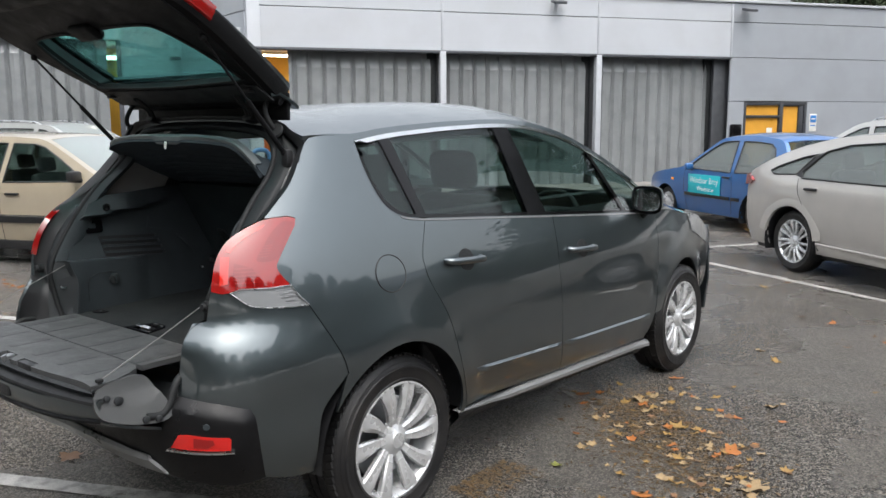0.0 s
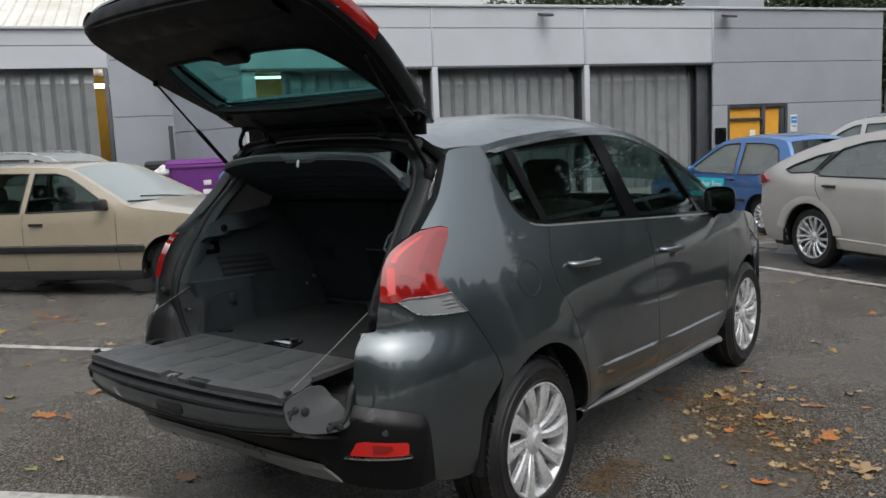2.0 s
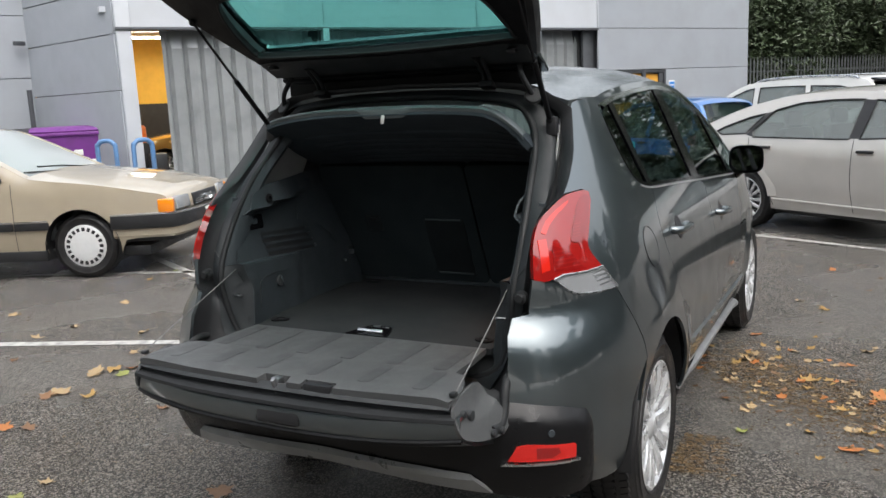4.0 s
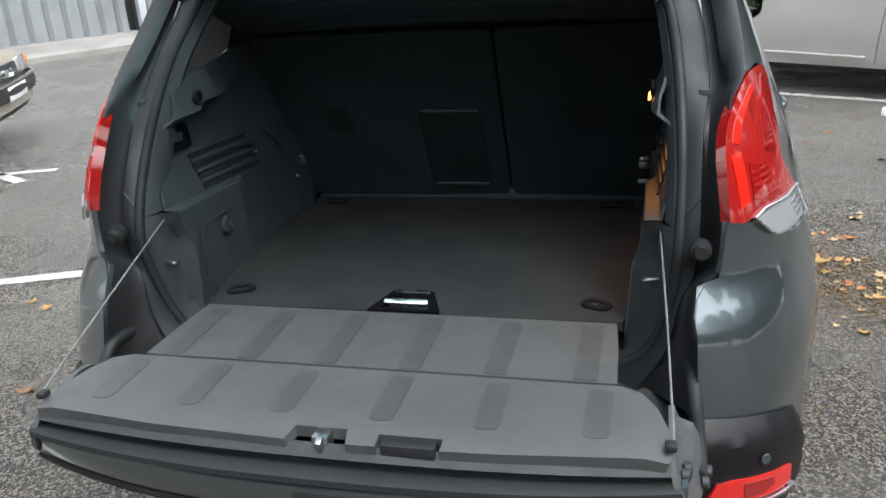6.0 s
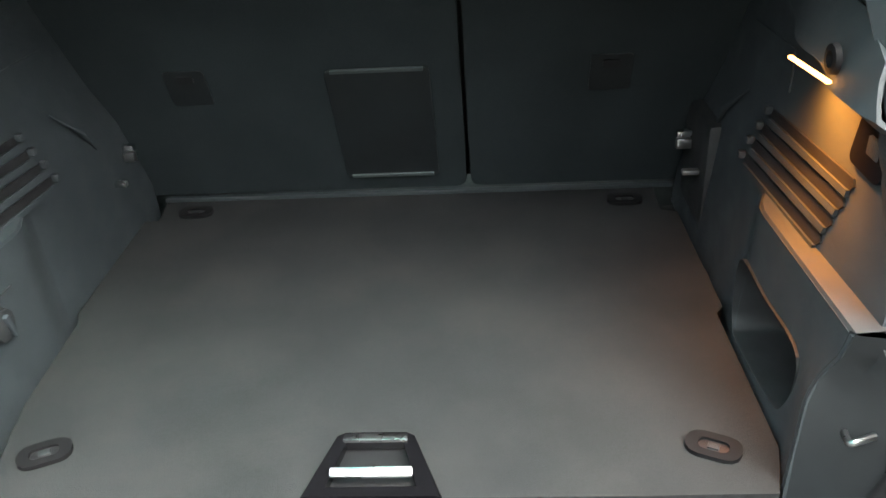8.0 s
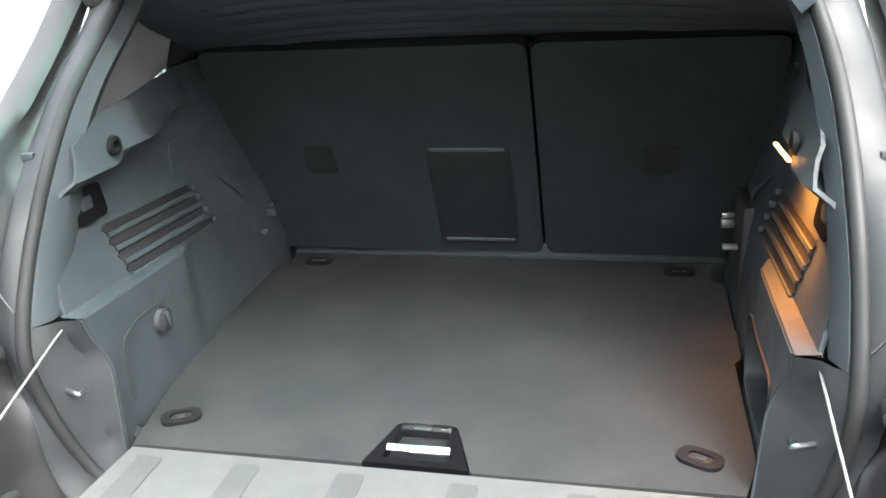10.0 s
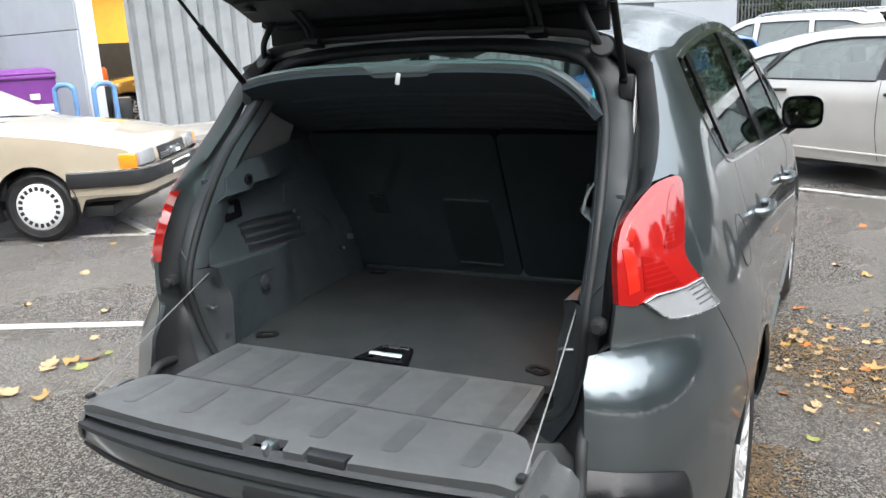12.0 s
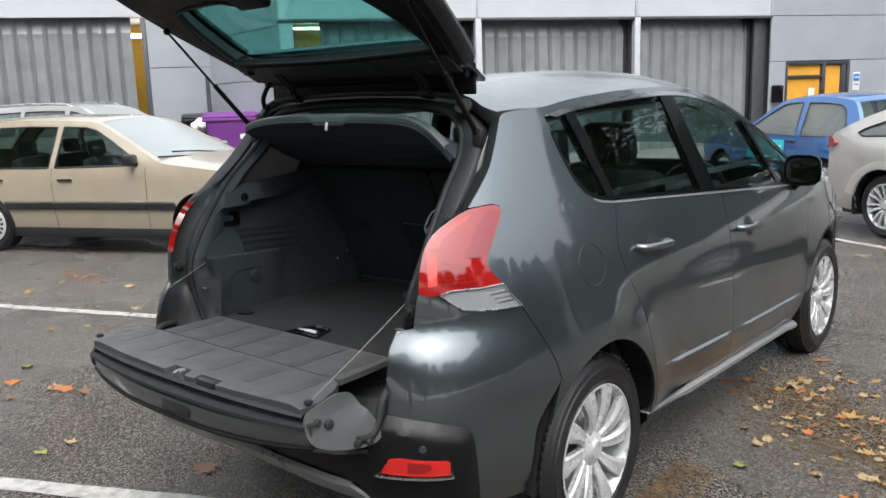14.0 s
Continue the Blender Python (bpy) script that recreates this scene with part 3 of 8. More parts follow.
# glazed door with orange boards behind the panes
door = thing("door_1", "dark framed double door with orange boarded panes", "door", kind="structure")
for s, w in ((3.875, 0.07), (4.90, 0.10), (5.585, 0.07)):
    part("door_frame", box(w, 0.10, 2.03, 0.008, wall_pose(s, 0.06, 1.035)), M_FRAME, door)
for z, h in ((2.0, 0.08), (0.12, 0.2)):
    part("door_frame", box(1.72, 0.09, h, 0.008, wall_pose(4.73, 0.06, z)), M_FRAME, door)
part("transom", box(0.96, 0.09, 0.06, 0.008, wall_pose(4.39, 0.055, 1.70)), M_FRAME, door)
part("pane", box(0.92, 0.02, 0.24, 0, wall_pose(4.38, 0.085, 1.84)), M_AMBERPANE, door)
part("pane", box(0.92, 0.02, 1.42, 0, wall_pose(4.38, 0.085, 0.95)), M_AMBERPANE, door)
part("pane", box(0.44, 0.02, 1.72, 0, wall_pose(5.20, 0.085, 1.08)), M_AMBERPANE, door)
part("door_stile", box(0.13, 0.06, 1.9, 0.006, wall_pose(5.47, 0.06, 1.05)), M_FRAME, door)
part("paper_notice", box(0.16, 0.004, 0.30, 0, wall_pose(4.62, 0.068, 1.28)), M_TAB, door, "white paper notice")
box1 = part("post_box", box(0.26, 0.13, 0.40, 0.03, wall_pose(3.58, -0.07, 1.32)), M_GLOSSBLACK)
tagged(box1, "black wall-mounted post box beside the door", "post box")
sign = thing("wall_sign", "small blue and white notice on the grey wall", "sign")
part("sign_board", box(0.20, 0.012, 0.42, 0.002, wall_pose(5.80, -0.01, 1.55)), M_TAB, sign)
M_BLUESIGN = material("blue_sign", (0.03, 0.22, 0.62), 0.4)
part("sign_field", box(0.17, 0.004, 0.17, 0.001, wall_pose(5.80, -0.018, 1.64)), M_BLUESIGN, sign)
part("sign_bar", box(0.12, 0.003, 0.03, 0, wall_pose(5.80, -0.0215, 1.64)), M_TAB, sign)
part("sign_bar", box(0.14, 0.003, 0.025, 0, wall_pose(5.80, -0.018, 1.48)), M_BLUESIGN, sign)
for s in (0.05 - 1.1, 3.72):
    fl = thing("flood_light", "small grey floodlight under the parapet", "lamp", group="floodlights on the workshop front")
    part("lamp_head", box(0.30, 0.22, 0.06, 0.015, wall_pose(s, -0.20, 4.12) @ pose(0, 0, 0, 14)), M_FLASH, fl)
    part("lamp_arm", box(0.06, 0.16, 0.04, 0.005, wall_pose(s, -0.06, 4.14)), M_FLASH, fl)

# apron along the front
ap = part("pavement", solid(loft([[at_wall(s, o, z) for s in np.linspace(-7.6, 9, 24)] for o, z in ((-0.95, -0.05), (-0.95, 0.055), (-0.90, 0.07), (0.3, 0.15))]), 0.05), M_CONCRETE)
tagged(ap, "narrow stained concrete apron along the shutters", "pavement", kind="structure")

# workshop inside, seen through the open gap
inner = thing("workshop_room", "yellow painted workshop room with black lower walls", "room", kind="structure")
part("back_wall", box(9.0, 0.1, 3.4, 0, wall_pose(-4.4, 6.0, 1.7)), M_YELLOW, inner)
part("side_wall", box(0.1, 6.0, 3.4, 0, wall_pose(-7.50, 3.3, 1.7)), M_YELLOW, inner)
part("side_wall", box(0.1, 6.0, 3.4, 0, wall_pose(0.1, 3.6, 1.7)), M_YELLOW, inner)
part("dado", box(8.8, 0.02, 1.75, 0, wall_pose(-4.4, 5.93, 0.88)), M_BLACKWALL, inner)
part("room_ceiling", box(8.0, 6.0, 0.1, 0, wall_pose(-3.8, 3.2, 3.4)), M_CLADLIGHT, inner)
part("room_floor", box(8.0, 6.0, 0.04, 0, wall_pose(-3.8, 3.3, 0.13)), M_CONCRETE, inner)
for s, o in ((-6.4, 4.0), (-4.6, 3.0), (-6.2, 2.0)):
    tl = part("tube_light", box(1.3, 0.10, 0.05, 0.01, wall_pose(s, o, 3.22)), M_TUBE)
    tagged(tl, "lit white tube light under the workshop ceiling", "lamp", group="workshop tube lights")
rl = new("workshop_lamp", bpy.data.lights.new("workshop_lamp", "AREA"))
rl.data.shape, rl.data.size, rl.data.size_y, rl.data.energy, rl.data.color = "RECTANGLE", 3.0, 3.0, 130, (1.0, 0.90, 0.72)
rl.matrix_world = wall_pose(-5.2, 3.2, 3.1)

# skewed return wall and the set-back wing
wing = thing("workshop_wing", "set-back grey panelled wing of the workshop", "building", kind="structure")
p0, p1 = at_wall(-7.60, 0.02, 0), at_wall(-8.85, 3.45, 0)
run = (p1 - p0).length
ang = math.degrees(math.atan2((p1 - p0).y, (p1 - p0).x))
for z0, z1 in ((0.0, 1.95), (1.95, 2.95), (2.95, 3.75), (3.75, 4.30)):
    mid = (p0 + p1) / 2 + Vector((0, 0, (z0 + z1) / 2))
    part("panel", box(run, 0.06, z1 - z0 - 0.014, 0.008, Matrix.Translation(mid) @ pose(0, 0, 0, 0, 0, ang), 1), M_CLAD, wing)
part("wing_core", box(run, 0.2, 4.3, 0, Matrix.Translation((p0 + p1) / 2 + Vector((0, 0, 2.15)) + (D * 0.12)) @ pose(0, 0, 0, 0, 0, ang)), M_FLASH, wing)
part("down_pipe", tube([p1 + D * -0.0 + NB * -0.35 + Vector((-0.06, -0.1, 0.0)), p1 + NB * -0.35 + Vector((-0.06, -0.1, 2.1))], 0.05, 10), M_FLASH, wing)
part("camera_bracket", box(0.10, 0.24, 0.09, 0.02, Matrix.Translation(p1 + Vector((0.05, -0.25, 3.05)))), M_FLASH, wing)
for s0, s1, rows in ((-10.2, -8.85, ((0.0, 1.15), (1.15, 2.35), (2.35, 3.62), (3.62, 4.30))), (-19.0, -10.2, ((3.45, 3.95), (3.95, 4.30)))):
    for z0, z1 in rows:
        panel(s0, s1, z0, z1, 3.45, M_CLAD if s0 > -11 else M_CLADLIGHT, wing)
part("wing_core", merge(box(1.3, 0.2, 4.3, 0, wall_pose(-9.5, 3.62, 2.15)), box(8.9, 0.2, 0.85, 0, wall_pose(-14.7, 3.62, 3.88))), M_FLASH, wing)
part("wing_cap", box(10.4, 0.34, 0.06, 0.01, wall_pose(-13.9, 3.55, 4.33)), M_POST, wing)
shutter(-14.2, -10.52, 0.0, 3.47, 3.62, M_SHUTTER, parent=wing)
shutter(-19.0, -14.3, 0.0, 3.47, 3.62, M_SHUTTER, parent=wing)
part("post", box(0.13, 0.16, 3.4, 0.01, wall_pose(-14.25, 3.45, 1.7)), M_POST, wing)
part("door_jamb", box(0.10, 0.12, 3.45, 0.01, wall_pose(-10.25, 3.50, 1.72)), M_FLASH, wing)
part("wing_back", box(4.0, 0.1, 3.5, 0, wall_pose(-10.6, 6.0, 1.75)), M_YELLOW, wing)
for o in (4.4, 5.0):
    tl = part("tube_light", box(0.9, 0.10, 0.05, 0.01, wall_pose(-10.7, o, 3.15)), M_TUBE)
    tagged(tl, "lit white tube light under the workshop ceiling", "lamp", group="workshop tube lights")
part("wing_ceiling", box(4.0, 2.4, 0.06, 0, wall_pose(-10.6, 4.9, 3.5)), M_CLADLIGHT, wing)

# pitched sheet roof behind the parapets
rf = thing("sheet_roof", "weathered pale ribbed sheet roof behind the parapet", "roof", kind="structure")


def ribbed_roof(s0, s1, o0, o1, z0, z1):
    pts = []
    s = s0
    while s < s1:
        pts += [(s, 0.0), (s + 0.16, 0.0), (s + 0.19, 0.04), (s + 0.23, 0.04)]
        s += 0.26
    part("roof_sheet", loft([[at_wall(a, o, z + dz) for a, dz in pts] for o, z in ((o0, z0), (o1, z1))]), M_ROOFSHEET, rf, angle=20)


ribbed_roof(-22, -6.5, 3.9, 9.0, 4.25, 6.2)
ribbed_roof(-6.5, 6.2, 2.2, 7.0, 4.15, 5.3)
part("roof_house", box(1.5, 1.6, 1.3, 0.03, wall_pose(6.3, 3.4, 4.75)), M_CLAD, rf)
part("flat_roof", box(16.0, 2.4, 0.06, 0, wall_pose(0.5, 1.2, 4.10)), M_FLASH, rf)

# ---- the grey car: the shape of its flank ----
PZ=[.18,.24,.30,.38,.48,.60,.72,.85,.95,1.05,1.17,1.30,1.475,1.55,1.62]
PX=[.74,.775,.80,.835,.855,.862,.862,.852,.833,.803,.760,.708,.637,.60,.55]
LZ=[.18,.30,.45,.62,.75,.88,1.00,1.10,1.22,1.35,1.475,1.62]
LL=[.70,.76,.81,.82,.81,.815,.83,.81,.74,.61,.49,.39]
def smooth(z,xs,ys):
    # cubic hermite through the table
    z=min(max(z,xs[0]),xs[-1])
    i=max(j for j in range(len(xs)-1) if xs[j]<=z)
    m=lambda j:((ys[min(j+1,len(xs)-1)]-ys[max(j-1,0)])/(xs[min(j+1,len(xs)-1)]-xs[max(j-1,0)]))
    h=xs[i+1]-xs[i]; t=(z-xs[i])/h
    return (2*t**3-3*t*t+1)*ys[i]+(t**3-2*t*t+t)*h*m(i)+(-2*t**3+3*t*t)*ys[i+1]+(t**3-t*t)*h*m(i+1)
def width(y,z):
    w=smooth(z,PZ,PX)
    if y>1.9: w-=.085*(y-1.9)**2
    for yc in (0.0,2.613):
        d=math.hypot(y-yc,z-.34)
        w+=.022*math.exp(-((d-.40)/.10)**2)
    return w
def power(z): return 4.0-1.0*min(max((z-.5)/.4,0),1)
def flank(u,z):
    if u>=0: return (width(u,z),u,z)
    f=-u/.86; w=width(0,z); l=smooth(z,LZ,LL); p=power(z)
    r=((math.cos(f)/w)**p+(math.sin(f)/l)**p)**(-1/p)
    y=-r*math.sin(f)
    x=r*math.cos(f)
    d=math.hypot(y,z-.34); d0=abs(z-.34)
    x+=.022*(math.exp(-((d-.40)/.10)**2)-math.exp(-((d0-.40)/.10)**2))*max(0,1+u/.6)
    b=min(max((.897-z)/.078,0),1)*min(max((-u-.47)/.20,0),1)*.030
    return (x+b*.45,y-b*.9,z)


def wheel_parts(parent, m, tyre_r, rim_r, wide, spokes, double, label, flip=1, tread=True, slim=False):
    """A wheel whose outer face looks along +x (flip -1: along -x), its hub at m."""
    w = thing("wheel", "", "", m)
    w.parent = parent
    s = flip
    h = wide
    prof = [(-h + 0.01, rim_r - 0.004), (-h - 0.004, rim_r + 0.02), (-h - 0.006, (rim_r + tyre_r) / 2), (-h + 0.008, tyre_r - 0.022), (-h + 0.03, tyre_r - 0.004)]
    grooves = (0.25, 0.5, 0.75) if tread else ()
    for g in grooves:
        a = -h + 0.03 + (h - 0.055) * g
        prof += [(a - 0.006, tyre_r), (a - 0.005, tyre_r - 0.008), (a + 0.005, tyre_r - 0.008), (a + 0.006, tyre_r)]
    mid = (rim_r + tyre_r) / 2
    prof += [(-0.022, tyre_r - 0.004), (-0.006, tyre_r - 0.018), (-0.001, tyre_r - 0.028), (0.003, tyre_r - 0.030), (0.008, tyre_r - 0.042), (0.012, mid + 0.010), (0.0135, mid + 0.008), (0.0135, mid + 0.004), (0.012, mid + 0.002), (0.011, mid - 0.010), (0.006, rim_r + 0.018), (0.009, rim_r + 0.014), (0.006, rim_r + 0.008), (-0.004, rim_r - 0.004)]
    part("tyre", lathe([(s * a, r) for a, r in prof], 56), M_RUBBER, w)
    if tread and not slim:
        # tread blocks
        corners = [(i, j, k) for i in (-0.5, 0.5) for j in (-0.5, 0.5) for k in (-0.5, 0.5)]
        verts, faces = [], []
        for k in range(72):
            for a, ww in ((-0.030, 0.030), (-0.078, 0.036), (-0.125, 0.036), (-h + 0.045, 0.030)):
                q = 2 * math.pi * (k + (0.5 if ww > 0.033 else 0.0)) / 72
                m2 = Matrix.Rotation(q, 4, "X") @ pose(s * a, 0, tyre_r - 0.0035, 0, 0, 18 * s)
                n0 = len(verts)
                verts += [m2 @ Vector((x * ww, y * 0.020, z * 0.008)) for x, y, z in corners]
                faces += [tuple(n0 + c for c in f) for f in ((0, 1, 3, 2), (4, 6, 7, 5), (0, 4, 5, 1), (2, 3, 7, 6), (1, 5, 7, 3), (0, 2, 6, 4))]
        part("tread", from_lists(verts, faces), M_RUBBER, w)
    part("rim", lathe([(s * a, r) for a, r in ((-0.004, rim_r), (0.004, rim_r + 0.004), (0.006, rim_r - 0.004), (-0.004, rim_r - 0.014), (-0.03, rim_r - 0.022), (-h * 0.9, rim_r - 0.03))], 56), M_ALLOY, w)
    part("brake_disc", lathe([(-s * 0.075, 0.0), (-s * 0.075, rim_r * 0.72), (-s * 0.085, rim_r * 0.72), (-s * 0.09, 0.0)], 32), M_STEEL if tread else M_BLACK, w)
    # plain black disc closing the rim, put in for the dimness behind the spokes
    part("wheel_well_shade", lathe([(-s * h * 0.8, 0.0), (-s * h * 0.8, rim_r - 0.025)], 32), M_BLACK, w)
    blade_mesh = None
    for k in range(spokes * (2 if double else 1)):
        base = 360.0 / spokes * (k // 2 if double else k)
        ang = base + ((-1) ** k * 360.0 / spokes * 0.2245 if double else 0)
        if blade_mesh is None:
            wi, wo = (0.015, 0.039) if double else (0.026, 0.034)
            if not tread:
                wi, wo = wi * 0.9, wo * 0.8
            elif slim:
                wi, wo = 0.013, 0.017
            rows = []
            for i in range(9):
                f = i / 8
                r = 0.035 + (rim_r - 0.040) * f
                half = wi + (wo - wi) * f ** 1.3
                dep = s * (-0.030 + 0.034 * math.sin(f * math.pi * 0.62) ** 0.8)
                sw = 0.010 * math.sin(f * math.pi) * s
                rows.append([(dep - s * 0.024, sw - half * 0.85, r), (dep - s * 0.004, sw - half, r), (dep + s * 0.005, sw - half * 0.45, r), (dep + s * 0.001, sw + half * 0.1, r), (dep + s * 0.002, sw + half * 0.8, r), (dep - s * 0.004, sw + half, r), (dep - s * 0.024, sw + half * 0.85, r)])
            bm = loft(rows, True)
            blade = part("spoke", bm, M_ALLOY, w)
            blade_mesh = blade.data
        else:
            blade = new("spoke", blade_mesh)
            blade.parent = w
        blade.rotation_euler = (radians(ang), 0, 0)
    part("hub_cap", lathe([(-s * 0.04, 0.075), (-s * 0.022, 0.070), (-s * 0.008, 0.040), (-s * 0.004, 0.034), (0, 0.030), (s * 0.001, 0.0)], 32), M_ALLOY, w)
    return w


def grey_car():
    car = thing("grey_family_car", "dark grey metallic family car with its boot open on wet tarmac", "car")
    S = flank
    roof_pts = curve2([(-0.36, 1.40), (-0.31, 1.475), (-0.22, 1.505), (-0.01, 1.505), (0.17, 1.525), (0.38, 1.54), (0.61, 1.552), (0.95, 1.56), (1.22, 1.545), (1.50, 1.487), (1.78, 1.378), (2.02, 1.255), (2.28, 1.10)], 5)
    belt_top = [(-0.01, 1.478), (0.17, 1.502), (0.38, 1.518), (0.61, 1.531), (0.95, 1.540), (1.22, 1.523), (1.50, 1.463), (1.78, 1.352), (2.02, 1.226), (2.20, 1.115)]
    belt_low = [(2.22, 1.045), (1.98, 1.053), (1.16, 1.108), (0.61, 1.147), (0.25, 1.172), (0.12, 1.195), (0.05, 1.245), (0.012, 1.335), (-0.005, 1.42)]
    top_c = [tuple(p) for p in curve2(belt_top, 5)]
    low_c = [tuple(p) for p in curve2(belt_low, 5)]
    window_hole = top_c + low_c

    def low_z(y):
        return np.interp(y, [0.0, 0.05, 0.12, 0.25, 0.61, 1.16, 1.98, 2.22], [1.40, 1.245, 1.195, 1.172, 1.147, 1.108, 1.053, 1.045])

    def up_z(y):
        return np.interp(y, [p[0] for p in top_c], [p[1] for p in top_c])

    def roof_z(y):
        return np.interp(y, [p[0] for p in roof_pts], [p[1] for p in roof_pts])

    arch_r = ring(0.0, 0.340, 0.378, 0.392, 22, 172, 2)
    arch_f = ring(2.613, 0.335, 0.385, 0.385, 22, 178, 2)
    lamp_in = [(-0.697, 1.002), (-0.691, 1.066), (-0.677, 1.119), (-0.650, 1.160), (-0.606, 1.190), (-0.549, 1.216), (-0.501, 1.226), (-0.439, 1.228), (-0.412, 1.219)]
    lamp_out = [(-0.417, 1.199), (-0.448, 1.154), (-0.481, 1.101), (-0.493, 1.076), (-0.489, 1.054), (-0.470, 1.028), (-0.452, 1.006), (-0.425, 0.969), (-0.396, 0.939)]
    door_rear_seam = [(0.255, 1.165), (0.19, 1.045), (0.185, 0.985), (0.20, 0.925), (0.28, 0.78), (0.33, 0.61), (0.405, 0.37)]
    seam_mid = [(1.165, 1.105), (1.135, 0.90), (1.135, 0.80), (1.16, 0.505), (1.20, 0.335)]
    seam_front = [(2.235, 1.040), (2.225, 0.85), (2.20, 0.72), (2.17, 0.45), (2.14, 0.30)]
    bump_seam = [(-0.395, 0.935), (-0.32, 0.81), (-0.285, 0.74), (-0.272, 0.68), (-0.36, 0.62), (-0.385, 0.56)]
    g = 0.0018

    def offset(line, d):
        return [(a + d, b) for a, b in line]

    def arc(line, per=4):
        return [tuple(p) for p in curve2(line, per)]

    flip = [(1, S), (-1, flipx(S))]
    for sgn, F in flip:
        o = (sgn, 0, 0)
        # rear quarter: D-pillar, over the window, wheel arch, up to the door seam
        q = [(-0.41, 1.222), (-0.439, 1.231), (-0.525, 1.226)] + arc([(-0.475, 1.275), (-0.412, 1.335), (-0.365, 1.40)]) + [tuple(p) for p in roof_pts if -0.36 < p[0] < 2.1]
        q += [(p[0], p[1]) for p in reversed(top_c) if p[0] < 2.0] + [(p[0] - 0.0, p[1]) for p in reversed(low_c) if p[0] < 0.25]
        q += arc([(a - g, b) for a, b in door_rear_seam])
        q += [(0.395, 0.33)] + [p for p in reversed(arch_r)][:-3] + [(-0.275, 0.68)] + [p for p in reversed(arc([(a + g, b) for a, b in bump_seam[:4]]))] + [p for p in reversed(arc([(a + g, b) for a, b in lamp_out]))]
        part("rear_quarter", sheet(q, F, 0.035, 0.012, out=o), M_PAINT, car)
        d = [p for p in reversed(low_c) if 0.26 < p[0] < 1.16]
        dr = [(0.262, 1.168)] + d + arc(offset(seam_mid, -g)) + [p for p in reversed(arc(offset(door_rear_seam, g)))]
        door = part("rear_door", sheet(dr, F, 0.035, 0.014, out=o), M_PAINT, car)
        d = [p for p in reversed(low_c) if 1.17 < p[0] < 2.21]
        df = d + arc(offset(seam_front, -g)) + [p for p in reversed(arc(offset(seam_mid, g)))]
        fdoor = part("front_door", sheet(df, F, 0.035, 0.014, out=o), M_PAINT, car)
        wing = arc(offset(seam_front, g))[:-4] + list(arch_f[2:]) + [(3.02, 0.36), (3.26, 0.40), (3.36, 0.58), (3.365, 0.79), (3.2, 0.883), (2.9, 0.953), (2.6, 1.003), (2.28, 1.052)]
        part("front_wing", sheet(wing, F, 0.04, 0.012, out=o), M_PAINT, car)
        # wheel arch liners
        for yc, rr, lx in ((0.0, 0.40, 0.85), (2.613, 0.39, 0.785)):
            rows = [[(sgn * x, yc + rr * math.cos(radians(a)), 0.345 + rr * math.sin(radians(a))) for a in range(2, 183, 9)] for x in (lx, lx - 0.03, 0.55)]
            rows.append([(sgn * 0.55, yc + 0.2 * math.cos(radians(a)), 0.345 + 0.2 * math.sin(radians(a))) for a in range(2, 183, 9)])
            rows.append([(sgn * 0.55, yc, 0.2) for a in range(2, 183, 9)])
            part("wheel_arch_liner", loft(rows), M_BLACK, car)
        # painted bumper corner and black lower bumper
        pb = [(-0.697, 1.002), (-0.712, 0.903), (-0.755, 0.896), (-0.772, 0.85), (-0.785, 0.672), (-0.68, 0.650), (-0.60, 0.622), (-0.580, 0.60), (-0.568, 0.51), (-0.556, 0.375), (-0.47, 0.345), (-0.40, 0.345)]
        pb += arc([(-0.385, 0.50), (-0.365, 0.58), (-0.275, 0.68)]) + arc([(a - g, b) for a, b in reversed(bump_seam[:4])]) + [(-0.40, 0.946), (-0.50, 0.952), (-0.58, 0.978)]
        part("bumper_corner", sheet(pb, F, 0.03, 0.01, out=o), M_PAINT, car)
        # lamp: red body, dark inner blade, bright stripe, clear lower piece
        push = lambda k: (lambda a, b: tuple(Vector(F(a, b)) + Vector((sgn * (k * 0.8 + 0.003), -k * 0.6, 0))))
        lamp = thing("tail_lamp", "", "")
        lamp.parent = car
        white_top = [(-0.640, 0.997), (-0.608, 1.007), (-0.565, 1.006), (-0.521, 1.005), (-0.452, 1.008)]
        outer_edge = arc(lamp_out)
        red = arc(lamp_in) + outer_edge[:25] + [(p[0], p[1]) for p in reversed(white_top)] + [(-0.663, 0.993)]
        part("red_lens", sheet(red, push(0.004), 0.018, 0.022, out=o), M_RED, lamp, "glossy red lens")
        part("dark_blade", sheet(arc([(-0.419, 1.209), (-0.444, 1.215), (-0.469, 1.210), (-0.507, 1.179), (-0.536, 1.135), (-0.557, 1.094), (-0.491, 1.096), (-0.462, 1.146)]), push(0.0062), 0.015, 0.002, out=o), M_REDDARK, lamp, "dark red inner lens")
        for i in range(5):
            b0 = 1.104 + i * 0.0085
            part("blade_rib", sheet([(-0.551 + 0.003 * i, b0), (-0.520 + 0.004 * i, b0 + 0.001), (-0.519 + 0.004 * i, b0 + 0.004), (-0.550 + 0.003 * i, b0 + 0.003)], push(0.0072), 0.02, 0.001, out=o), M_RED, lamp, "red rib")
        part("light_bar", sheet([(-0.672, 1.019), (-0.670, 1.110), (-0.643, 1.111), (-0.646, 1.025)], push(0.0066), 0.012, 0.003, out=o), M_REDBRIGHT, lamp, "bright red light bar")
